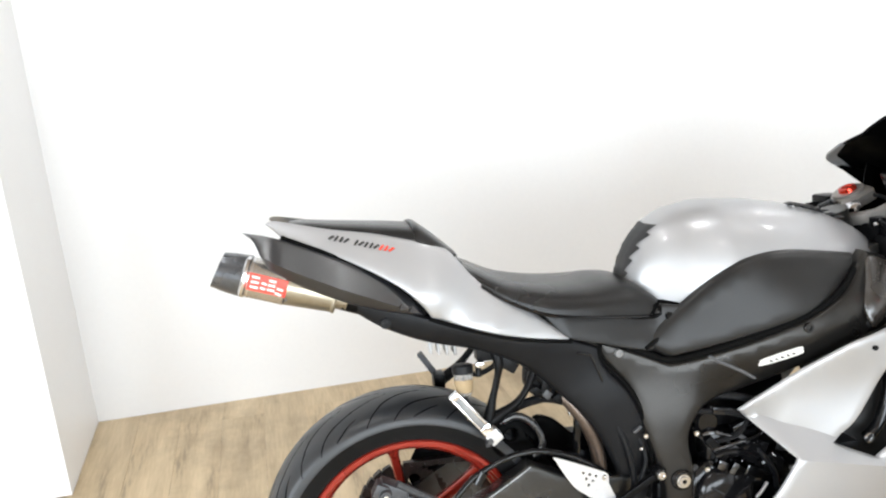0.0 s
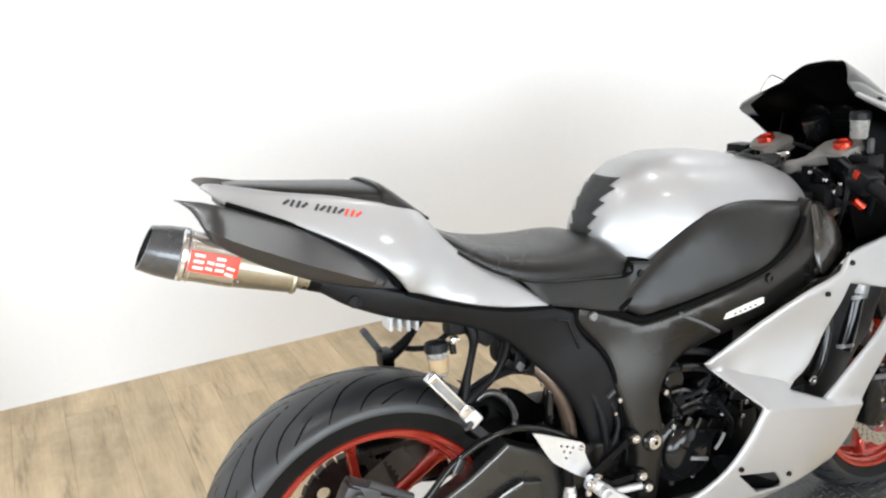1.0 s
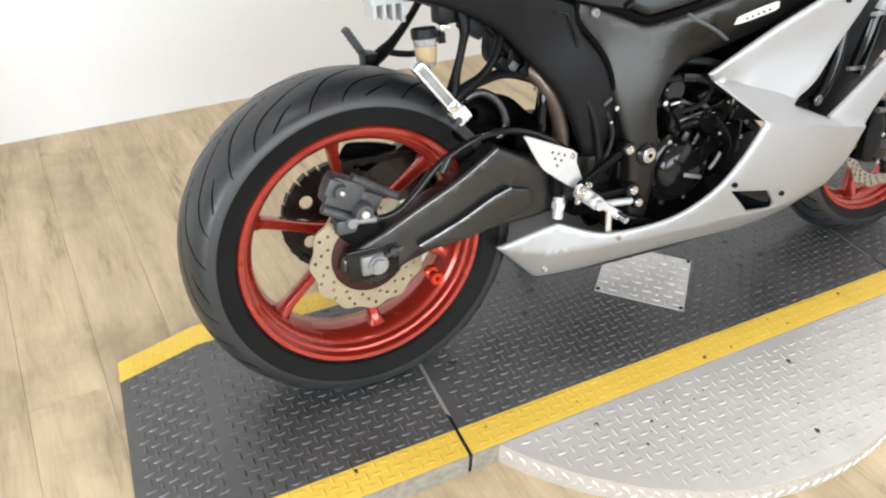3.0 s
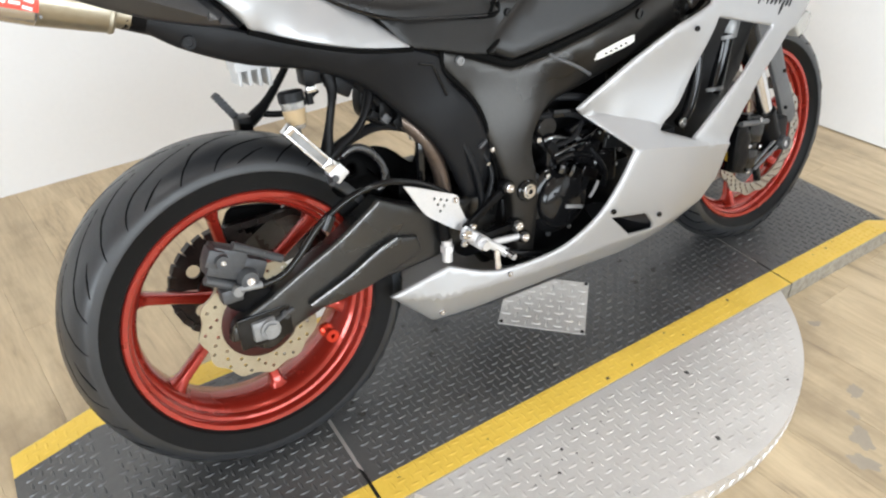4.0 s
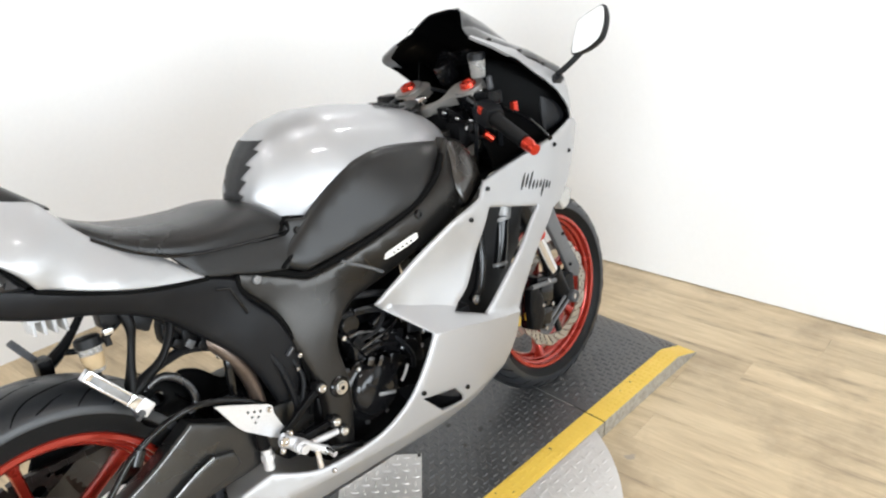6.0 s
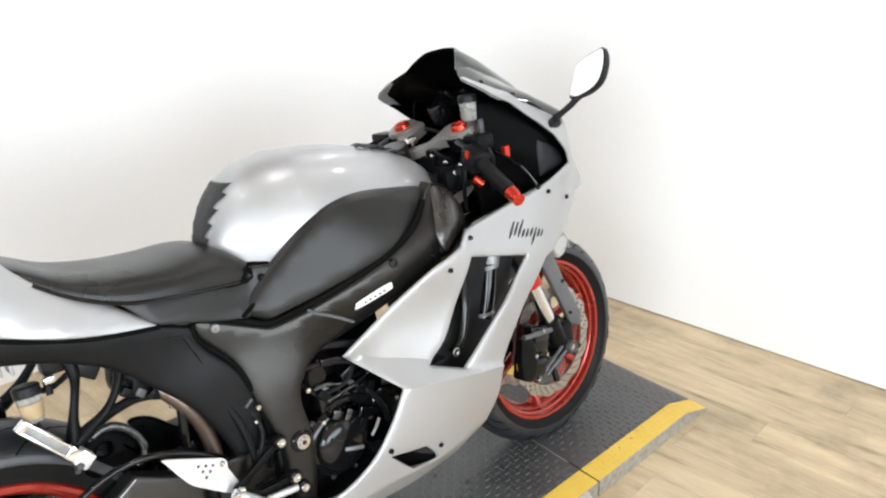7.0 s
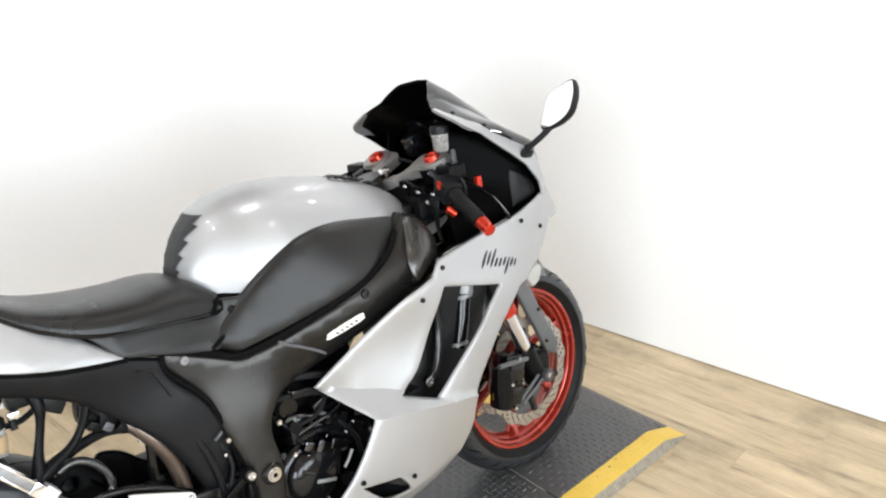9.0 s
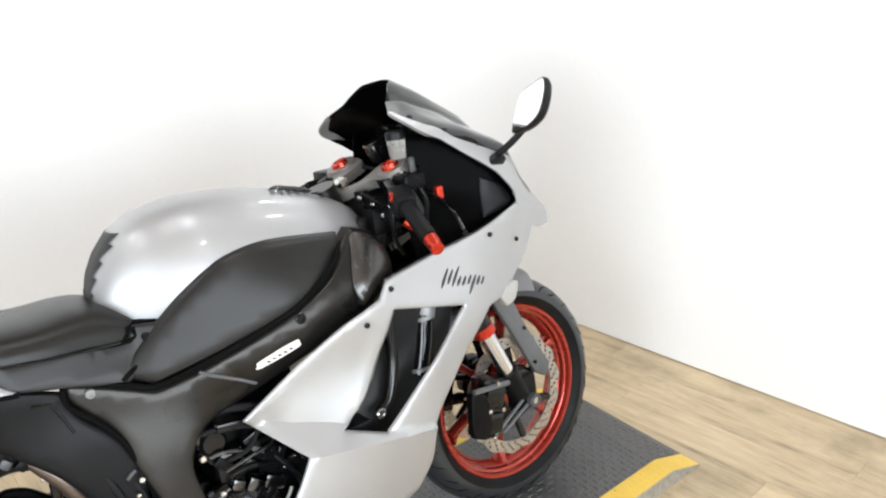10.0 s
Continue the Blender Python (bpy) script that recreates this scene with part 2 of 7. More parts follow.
# the joint between two wall boards
bm = bmesh.new()
box(bm, RIGHT - 0.004, RIGHT, -4.6, CY, 1.262, 1.272)
ob = part("trim", bm, WALL)
ob.matrix_world = ROOM
tagged(ob, "thin white joint strip along the wall", "trim", kind="structure")
# ceiling lamps
for lx, ly in LAMPS:
    fixture = thing("ceiling_light", "round white ceiling downlight, switched on", "ceiling light", ROOM @ pose(lx, ly, CEILING), group="ceiling lights")
    part("diffuser", slab([(0.085 * math.cos(2 * math.pi * k / 32), 0.085 * math.sin(2 * math.pi * k / 32)) for k in range(32)], -0.012, -0.006), LAMP, fixture, "glowing diffuser")
    bm = lathe([(0.087, -0.03), (0.105, -0.026), (0.11, 0.0), (0.087, 0.0)], 40)
    bmesh.ops.rotate(bm, verts=bm.verts, matrix=Matrix.Rotation(radians(90), 3, "X"))
    part("frame", bm, TRIMPAINT, fixture)
    lamp = bpy.data.lights.new("panel_light", "AREA")
    lamp.shape, lamp.size, lamp.energy, lamp.color = "DISK", 0.17, LAMP_WATTS, (0.96, 0.98, 1.0)
    lo = new("panel_light", lamp)
    lo.matrix_world = ROOM @ pose(lx, ly, CEILING - 0.04)

# ---- platform: a low display turntable with tread plate ----
TOP = 0.05
PLATE_TOP = TOP - 0.0025             # the turning plate lies a little lower
SKEW = 0.06
DECK = pose(0, 0, 0, 0, 0, 1.3)
REAR, REAR_FOLD, JOINT_A, JOINT_B, FRONT_FOLD, FRONT = -0.475, -0.31, 0.11, 1.345, 1.80, 1.93
HALF, STRIPE = 0.284, 0.064


def deck_z(x):
    if x < REAR_FOLD:
        return TOP - (TOP - 0.006) * (REAR_FOLD - x) / (REAR_FOLD - REAR)
    if x > FRONT_FOLD:
        return TOP - (TOP - 0.006) * (x - FRONT_FOLD) / (FRONT - FRONT_FOLD)
    return TOP


def deck_plate(bm, x0, x1, y0, y1, drop=0.0, floor_z=0.0):
    """A plate between two stations, which follows the ramps."""
    xs = sorted({x0, x1, *[f for f in (REAR_FOLD, FRONT_FOLD) if x0 < f < x1]})
    rows = [[bm.verts.new((x + SKEW * y, y, z)) for y in (y0, y1) for z in (floor_z, deck_z(x) - drop)] for x in xs]
    for a, b in zip(rows, rows[1:]):
        for i, j in ((0, 1), (1, 3), (3, 2), (2, 0)):
            bm.faces.new((a[i], a[j], b[j], b[i]))
    for r in (rows[0], rows[-1]):
        bm.faces.new((r[0], r[1], r[3], r[2]))


def tread(bm, x, y, z, turn, length=0.024, width=0.0075, high=0.0022, slope=0.0):
    """One raised bar of tread plate."""
    c, s = math.cos(turn), math.sin(turn)
    base = [(-0.5, 0), (-0.2, -0.5), (0.2, -0.5), (0.5, 0), (0.2, 0.5), (-0.2, 0.5)]
    lo = [bm.verts.new((x + c * u * length - s * v * width, y + s * u * length + c * v * width, z + slope * (c * u * length - s * v * width))) for u, v in base]
    hi = [bm.verts.new((x + 0.62 * (c * u * length - s * v * width), y + 0.62 * (s * u * length + c * v * width), z + high + slope * 0.62 * (c * u * length - s * v * width))) for u, v in base]
    for i in range(6):
        j = (i + 1) % 6
        bm.faces.new((lo[i], lo[j], hi[j], hi[i]))
    bm.faces.new(hi)


def treads(bm, x0, x1, y0, y1, inside=None, pitch=0.0200, high=0.0018):
    for i in range(int((x1 - x0) / pitch) + 1):
        for j in range(int((y1 - y0) / pitch) + 1):
            x, y = x0 + (i + 0.5) * pitch, y0 + (j + 0.5) * pitch
            if x > x1 - 0.01 or y > y1 - 0.006 or (inside and not inside(x, y)):
                continue
            slope = 0.0
            if inside is None:
                if min(abs(x - f) for f in (JOINT_A, JOINT_B, REAR_FOLD, FRONT_FOLD, REAR, FRONT)) < 0.014:
                    continue
                slope = 0.267 if x < REAR_FOLD else -0.338 if x > FRONT_FOLD else 0.0
                tread(bm, x + SKEW * y, y, deck_z(x), radians(0 if (i + j) % 2 else 90), 0.0225, 0.0062, high, slope)
            else:
                tread(bm, x, y, PLATE_TOP, radians(0 if (i + j) % 2 else 90), high=0.0009)


platform = thing("display_platform", "low black tread-plate motorcycle platform with yellow painted edges", "platform", DECK)
for a, b in ((REAR, JOINT_A - 0.004), (JOINT_A + 0.004, JOINT_B - 0.003), (JOINT_B + 0.003, FRONT)):
    bm = bmesh.new()
    deck_plate(bm, a, b, -HALF + STRIPE, HALF - STRIPE)
    deck = part("deck_plate", bm, TREAD_BLACK, platform)
    bm = bmesh.new()
    treads(bm, a, b, -HALF + STRIPE, HALF - STRIPE)
    tagged(part("tread", bm, BAR_WORN, deck, "worn raised tread bars"), kind="stuff")
    for y0, y1 in ((-HALF, -HALF + STRIPE), (HALF - STRIPE, HALF)):
        bm = bmesh.new()
        deck_plate(bm, a, b, y0, y1, 0.001)
        stripe = part("edge_stripe", bm, YELLOW, platform, "yellow painted tread edge")
        bm = bmesh.new()
        treads(bm, a, b, y0 + 0.004, y1, high=0.0007)
        tagged(part("tread", bm, YELLOW, stripe), kind="stuff")
        bm = bmesh.new()
        s = -1 if y0 < 0 else 1
        yy = y0 - 0.003 if s < 0 else y1
        deck_plate(bm, a, b, yy, yy + 0.003, 0.002)
        part("side_plate", bm, DIRTY, platform, "scuffed metal side of the platform")
# dark strips fill the open joints, in place of the shade inside them
GAP_BLACK = mat("joint_gap_black", (0.010, 0.010, 0.010), (0.018, 0.017, 0.016), rough=0.7, spec=0.2)
for x in (JOINT_A, JOINT_B):
    bm = bmesh.new()
    deck_plate(bm, x - 0.0042, x + 0.0042, -HALF - 0.001, HALF, 0.003)
    part("joint_gap_strip", bm, GAP_BLACK, platform, "dark strip set in the gap between two plates")
# the round turning plate under it
turntable = thing("turntable_plate", "round bare aluminium tread-plate disc under the platform", "turntable", pose(0.715, 0.085, 0))
RADIUS = 0.665
bm = slab([(RADIUS * math.cos(2 * math.pi * k / 128), RADIUS * math.sin(2 * math.pi * k / 128)) for k in range(128)], 0.0, PLATE_TOP)
plate = part("disc", bm, ALU, turntable, angle=30)
bm = bmesh.new()
treads(bm, -RADIUS, RADIUS, -RADIUS, -0.3, lambda x, y: x * x + y * y < (RADIUS - 0.018) ** 2 and y + 0.085 < -HALF - 0.012 + 0.023 * (x + 0.7), 0.0245)
tagged(part("tread", bm, ALU, plate, "raised tread bars"), kind="stuff")
bm = bmesh.new()
for k in range(150):
    a = math.pi + math.pi * (k + 0.5) / 150
    m = Matrix.Translation((RADIUS * math.cos(a), RADIUS * math.sin(a), 0.014 + 0.016 * (k % 2))) @ Matrix.Rotation(a, 4, "Z") @ Matrix.Rotation(radians(90), 4, "Y") @ Matrix.Rotation(radians(45 if k % 2 else -45), 4, "Z")
    n0 = len(bm.verts)
    tread(bm, 0, 0, 0, 0)
    bm.verts.ensure_lookup_table()
    bmesh.ops.transform(bm, matrix=m, verts=bm.verts[n0:])
tagged(part("rim_tread", bm, ALU, plate), kind="stuff")

# ---- motorcycle: materials ----
SILVER = mat("silver_metallic_paint", (0.41, 0.41, 0.415), (0.378, 0.38, 0.387), rough=0.45, metal=0.65, scale=3, fine=900, bump=0.03, rvar=0.03, coat=0.35, spec=0.4)
PLASTIC = mat("black_plastic", (0.0048, 0.0051, 0.0060), (0.0074, 0.0078, 0.0090), rough=0.40, scale=6, fine=400, bump=0.08, rvar=0.08, spec=0.18)
SATIN = mat("satin_black_panel", (0.0095, 0.0100, 0.0118), (0.014, 0.0146, 0.017), rough=0.30, scale=6, fine=400, bump=0.06, rvar=0.06, spec=0.9)
COVER = mat("satin_black_paint", (0.0105, 0.0101, 0.0097), (0.0150, 0.0144, 0.0138), rough=0.36, scale=4, fine=300, bump=0.03, rvar=0.05, spec=0.30)
FRAME = mat("dark_grey_frame_paint", (0.0295, 0.0280, 0.0262), (0.0385, 0.0366, 0.0344), rough=0.31, spec=0.35, rvar=0.05, metal=0.8, scale=7, fine=260, bump=0.06)
SWING = mat("grey_swingarm_paint", (0.075, 0.075, 0.074), (0.059, 0.059, 0.058), rough=0.29, spec=0.3, rvar=0.06, metal=0.88, scale=9, fine=260, bump=0.06, dark=(0.105, 0.105, 0.107), spread=(0.35, 0.7))
GLOSS = mat("gloss_black_metal", (0.003, 0.003, 0.0034), (0.0055, 0.0055, 0.006), rough=0.13, metal=0.0, scale=9, fine=120, spec=0.36, rvar=0.05)
# lighter than GLOSS, so the colour carries the highlights of gloss black castings
BRIGHT = mat("gloss_black_highlight", (0.16, 0.16, 0.165), (0.06, 0.06, 0.063), rough=0.16, metal=1.0, scale=40, fine=200, rvar=0.06)
CAST = mat("black_cast_metal", (0.0026, 0.0026, 0.003), (0.0045, 0.0045, 0.005), rough=0.34, metal=0.1, scale=14, fine=240, bump=0.2, spec=0.13, dark=(0.011, 0.0105, 0.010))
VINYL = mat("black_seat_vinyl", (0.0050, 0.0047, 0.0046), (0.0080, 0.0075, 0.0072), rough=0.30, spec=0.34, scale=5, fine=520, bump=0.22, rvar=0.07)
SIDEWALL = mat("sidewall_rubber", (0.0034, 0.0034, 0.0036), (0.0056, 0.0056, 0.0058), rough=0.5, spec=0.15, scale=9, fine=160, bump=0.1, dark=(0.013, 0.013, 0.013))
RUBBER = mat("tyre_rubber", (0.018, 0.0192, 0.0215), (0.025, 0.0264, 0.029), rough=0.36, spec=0.5, scale=6, fine=180, bump=0.12, dark=(0.055, 0.055, 0.057), spread=(0.35, 0.75))
GROOVE = mat("groove_and_gap_black", (0.0030, 0.0030, 0.0030), (0.005, 0.005, 0.005), rough=0.9, spec=0.05)
REDRIM = mat("red_rim_paint", (0.36, 0.030, 0.017), (0.30, 0.024, 0.014), rough=0.24, metal=0.55, scale=8, fine=300, coat=0.6, dark=(0.17, 0.025, 0.017), spread=(0.4, 0.75))
ANOD = mat("red_anodised", (0.62, 0.05, 0.025), (0.5, 0.035, 0.018), rough=0.26, metal=0.75, scale=20)
CHROME = mat("polished_steel", (0.75, 0.75, 0.76), (0.66, 0.66, 0.67), rough=0.16, metal=1.0, scale=18)
STEEL = mat("brake_disc_steel", (0.44, 0.415, 0.37), (0.35, 0.33, 0.29), rough=0.36, metal=0.85, scale=12, fine=200, dark=(0.2, 0.185, 0.16), spread=(0.4, 0.75))
PLATEALU = mat("brushed_aluminium", (0.72, 0.72, 0.73), (0.62, 0.62, 0.63), rough=0.36, metal=0.6, scale=10, fine=260, bump=0.05)
CASTGREY = mat("grey_cast_caliper", (0.085, 0.087, 0.092), (0.045, 0.046, 0.049), rough=0.45, metal=0.4, scale=30, fine=200, bump=0.3, dark=(0.22, 0.22, 0.215), spread=(0.35, 0.7))
CHAIN = mat("oily_chain", (0.012, 0.009, 0.0075), (0.03, 0.022, 0.018), rough=0.45, metal=0.5, scale=30)
DARKRED = mat("dark_red_carrier", (0.055, 0.012, 0.010), (0.035, 0.010, 0.009), rough=0.35, metal=0.4, scale=20)
STAY = mat("mid_grey_plastic", (0.10, 0.102, 0.105), (0.075, 0.077, 0.08), rough=0.42, scale=9, fine=220, bump=0.05)
EDGE_GLINT = mat("edge_highlight_metal", (0.42, 0.42, 0.42), (0.25, 0.25, 0.255), rough=0.4, metal=0.7, scale=60, fine=300)
# rear disc steel, with a yellow reflection put into its colour
STEEL_REFLECT = mat("disc_steel_yellow_reflection", (0.43, 0.38, 0.285), (0.34, 0.295, 0.21), rough=0.38, metal=0.8, scale=12, fine=200, dark=(0.2, 0.17, 0.12), spread=(0.4, 0.75))
PIPE = mat("heat_tinted_pipe", (0.36, 0.325, 0.255), (0.29, 0.255, 0.19), rough=0.36, metal=0.85, scale=12)
CAN = mat("polished_canister", (0.55, 0.52, 0.48), (0.46, 0.43, 0.39), rough=0.25, metal=0.9, scale=10)
ENDCAP = mat("dark_end_cap", (0.10, 0.105, 0.115), (0.065, 0.067, 0.07), rough=0.3, metal=0.6, scale=10, coat=0.4)
CLEARPOT = mat("milky_reservoir_plastic", (0.62, 0.61, 0.59), (0.54, 0.53, 0.51), rough=0.2, scale=10, trans=0.7)
AMBER = mat("amber_fluid", (0.66, 0.50, 0.30), (0.58, 0.43, 0.25), rough=0.2, scale=10, trans=0.4)
SMOKE = mat("smoked_screen", (0.005, 0.005, 0.006), (0.007, 0.007, 0.008), rough=0.06, scale=3, spec=0.6, rvar=0.02)
# near-black for matt parts and for sheets that stand in for shade
INNER = mat("matt_black_and_shade", (0.0012, 0.0012, 0.0013), (0.002, 0.002, 0.002), rough=0.35, spec=0.02)
MIRROR = mat("mirror_glass", (0.9, 0.9, 0.9), (0.88, 0.88, 0.88), rough=0.02, metal=1.0, rvar=0.0)
LABELRED = mat("red_label", (0.72, 0.06, 0.03), (0.62, 0.05, 0.03), rough=0.4)
LABELWHITE = mat("white_label_print", (0.8, 0.78, 0.74), rough=0.4)
DECAL = mat("dark_decal", (0.03, 0.03, 0.03), rough=0.4)
CASTALU = mat("dull_cast_aluminium", (0.30, 0.30, 0.30), (0.20, 0.20, 0.20), rough=0.5, metal=0.5, scale=40, fine=300, bump=0.3)
LIP = mat("pale_grey_plastic", (0.24, 0.235, 0.23), (0.20, 0.195, 0.19), rough=0.5, scale=8)
PALE = mat("off_white_plastic", (0.55, 0.55, 0.55), (0.47, 0.47, 0.47), rough=0.45, scale=8)
DUCT = mat("dark_grey_duct", (0.013, 0.013, 0.0135), (0.022, 0.022, 0.0225), rough=0.42, scale=6, spec=0.3)
PAD = mat("grey_tank_pad", (0.045, 0.045, 0.047), (0.062, 0.062, 0.064), rough=0.4, scale=20)
LENS = mat("pale_signal_lens", (0.50, 0.49, 0.46), (0.44, 0.43, 0.41), rough=0.2, trans=0.3)
COPPER = mat("bronze_tube", (0.15, 0.115, 0.095), (0.10, 0.075, 0.06), rough=0.3, metal=0.7, scale=14)
# gloss black with the warm reflection at the steering head tinted in
LOBE = mat("gloss_black_warm_tint", (0.016, 0.0135, 0.0115), (0.022, 0.019, 0.0165), rough=0.2, scale=8, fine=260, spec=0.8)
YELLOWCAP = mat("yellow_plastic", (0.8, 0.5, 0.03), rough=0.4)

LEAN = 8.97
BASE = 0.05
BIKE = thing("motorcycle", "silver sports motorcycle with red wheels leaning on the platform", "motorcycle", pose(0, 0, BASE, -LEAN))


def bp(name, bm, material, parent=None, label="", angle=35, mirror=False):
    """A part of the motorcycle, built upright with the platform at BASE."""
    bmesh.ops.translate(bm, verts=bm.verts, vec=(0, 0, -BASE))
    twin = bm.copy() if mirror else None
    ob = part(name, bm, material, parent or BIKE, label, angle)
    if mirror:
        bmesh.ops.scale(twin, verts=twin.verts, vec=(1, -1, 1))
        part(name, twin, material, parent or BIKE, label, angle)
    return ob


class Field:
    """A smooth surface y(x, z) through a few given depths."""

    def __init__(self, pts):
        self.p = np.array([q[:2] for q in pts], float)
        n = len(pts)
        a = np.zeros((n + 3, n + 3))
        a[:n, :n] = self.k(self.p[:, None] - self.p[None]) + 1e-4 * np.eye(n)
        a[:n, n], a[:n, n + 1:] = 1, self.p
        a[n, :n], a[n + 1:, :n] = 1, self.p.T
        self.w = np.linalg.solve(a, np.r_[[q[2] for q in pts], 0, 0, 0])

    @staticmethod
    def k(d):
        r = np.sqrt((d ** 2).sum(-1)) + 1e-9
        return r ** 2 * np.log(r)

    def __call__(self, x, z):
        d = self.p - np.array([x, z])
        n = len(self.p)
        return float(self.k(d) @ self.w[:n] + self.w[n] + self.w[n + 1] * x + self.w[n + 2] * z)


def smooth_loop(points, n=4):
    """A closed line through points, rounded; a point given as a list stays a corner."""
    out = []
    m = len(points)
    for i in range(m):
        b, c = points[i], points[(i + 1) % m]
        a = b if isinstance(b, list) else points[i - 1]
        d = c if isinstance(c, list) else points[(i + 2) % m]
        a, bb, cc, d = (np.array(q[:2], float) for q in (a, b, c, d))
        for k in range(n):
            t = k / n
            out.append(0.5 * (2 * bb + (cc - a) * t + (2 * a - 5 * bb + 4 * cc - d) * t * t + (3 * bb - a - 3 * cc + d) * t ** 3))
    return np.array(out)


def inside(poly, x, y):
    xs, ys = poly[:, 0], poly[:, 1]
    xn, yn = np.roll(xs, -1), np.roll(ys, -1)
    cross = ((ys > y) != (yn > y)) & (x < (xn - xs) * (y - ys) / (yn - ys + 1e-12) + xs)
    return bool(cross.sum() % 2)


def edge_gap(poly, x, y):
    a, b = poly, np.roll(poly, -1, 0)
    d = b - a
    t = np.clip(((np.array([x, y]) - a) * d).sum(1) / ((d ** 2).sum(1) + 1e-12), 0, 1)
    return float(np.sqrt((((a + t[:, None] * d) - (x, y)) ** 2).sum(1).min()))


def dense(lp, step):
    """Adds points to a closed line until no two lie further apart than step."""
    out = []
    for a, b in zip(lp, np.roll(lp, -1, 0)):
        n = max(1, int(math.ceil(np.linalg.norm(b - a) / step)))
        out += [a + (b - a) * k / n for k in range(n)]
    return np.array(out)


def panel(outline, depth, thick=0.004, round_=0.005, holes=(), grid=0.022, n=4, raw=False, creases=()):
    """A curved sheet: an outline in the side view, its depth y(x, z), rounded edges, holes and a real back."""
    loops = [outline if raw else smooth_loop(outline, n)] + [h if raw else smooth_loop(h, n) for h in holes]
    if round_ and not raw:
        loops = [dense(lp, max(0.007, round_ * 0.8)) for lp in loops]
    pts, edges = [], []
    for lp in loops:
        k = len(pts)
        pts += [tuple(p) for p in lp]
        edges += [(k + i, k + (i + 1) % len(lp)) for i in range(len(lp))]

    for line in creases:
        k = len(pts)
        pts += [tuple(p) for p in line]
        edges += [(k + i, k + i + 1) for i in range(len(line) - 1)]

    def free(x, y):
        return inside(loops[0], x, y) and not any(inside(h, x, y) for h in loops[1:])

    def gap(x, y):
        return min(edge_gap(lp, x, y) for lp in loops)

    if round_:
        for lp in loops:
            nx, pv = np.roll(lp, -1, 0), np.roll(lp, 1, 0)
            t = nx - pv
            nm = np.stack([-t[:, 1], t[:, 0]], 1) / (np.linalg.norm(t, axis=1)[:, None] + 1e-12)
            for f in (0.1, 0.35, 1.0):
                for s in (-1, 1):
                    for q in lp + s * nm * round_ * f:
                        if free(*q) and gap(*q) > round_ * f * 0.93:
                            pts.append(tuple(q))
    lo, hi = loops[0].min(0), loops[0].max(0)
    row = 0
    y = lo[1] + grid * 0.5
    while y < hi[1]:
        x = lo[0] + grid * (0.5 if row % 2 else 1.0)
        while x < hi[0]:
            if free(x, y) and gap(x, y) > max(round_ * 1.5, grid * 0.35):
                pts.append((x, y))
            x += grid
        y += grid * 0.87
        row += 1
    vs, _, fs, *_ = geometry.delaunay_2d_cdt([Vector(p) for p in pts], edges, [], 0, 1e-7)
    bm = bmesh.new()
    front, back = [], []
    for v in vs:
        d = gap(*v) if round_ else 1
        inset = round_ - math.sqrt(max(0.0, round_ ** 2 - (round_ - d) ** 2)) if d < round_ else 0.0
        yy = depth(*v) if callable(depth) else depth
        front.append(bm.verts.new((v[0], yy + inset, v[1])))
        back.append(bm.verts.new((v[0], yy + max(thick, round_ * 1.2), v[1])))
    count = {}
    for f in fs:
        cx, cy = sum(vs[i][0] for i in f) / 3, sum(vs[i][1] for i in f) / 3
        if not free(cx, cy):
            continue
        bm.faces.new([front[i] for i in f])
        bm.faces.new([back[i] for i in reversed(f)])
        for a, b in zip(f, (*f[1:], f[0])):
            count[(a, b)] = 1
    for a, b in count:
        if (b, a) not in count:
            bm.faces.new((front[b], front[a], back[a], back[b]))
    bmesh.ops.delete(bm, geom=[v for v in bm.verts if not v.link_faces], context="VERTS")
    return bm


def circle(cx, cz, r, n=12, start=0.0):
    return np.array([(cx + r * math.cos(start + 2 * math.pi * k / n), cz + r * math.sin(start + 2 * math.pi * k / n)) for k in range(n)])


BOLT = {}


def bolt(x, y, z, r=0.007, material=None, parent=None, name="bolt", high=0.004):
    """A round-headed hex bolt that faces the side."""
    material = material or CHROME
    key = (round(r, 4), material.name, high)
    if key not in BOLT:
        bm = lathe([(0.0005, -high * 0.5), (r * 0.45, -high * 0.5), (r * 0.5, -high), (r * 0.85, -high), (r, -high * 0.6), (r, 0.002), (0.0005, 0.002)], 14, closed=False)
        me = bpy.data.meshes.new(name)
        bmesh.ops.recalc_face_normals(bm, faces=bm.faces)
        sharpen(bm, 40)
        bm.to_mesh(me)
        bm.free()
        me.materials.append(material)
        BOLT[key] = me
    ob = new(name, BOLT[key])
    ob.parent = parent or BIKE
    ob.location = (x, y, z - BASE)
    return ob


# ---- wheels ----
def tyre_profile(r, w, bead, beadw):
    """Radius and y of a tyre's outside, from bead to bead."""
    half = [(bead - 0.004, beadw - 0.006), (bead + 0.004, beadw + 0.006), (bead + 0.016, w - 0.007), (r - 0.044, w - 0.0005), (r - 0.034, w), (r - 0.026, w - 0.006), (r - 0.016, w * 0.80), (r - 0.0085, w * 0.60), (r - 0.0032, w * 0.36), (r - 0.0006, w * 0.14)]
    return [(a, -b) for a, b in half] + [(r, 0.0)] + [(a, b) for a, b in half[::-1]]


def on_profile(prof, y):
    for (r0, y0), (r1, y1) in zip(prof, prof[1:]):
        if y0 <= y <= y1:
            return r0 + (r1 - r0) * (y - y0) / (y1 - y0 + 1e-9)
    return prof[0][0]


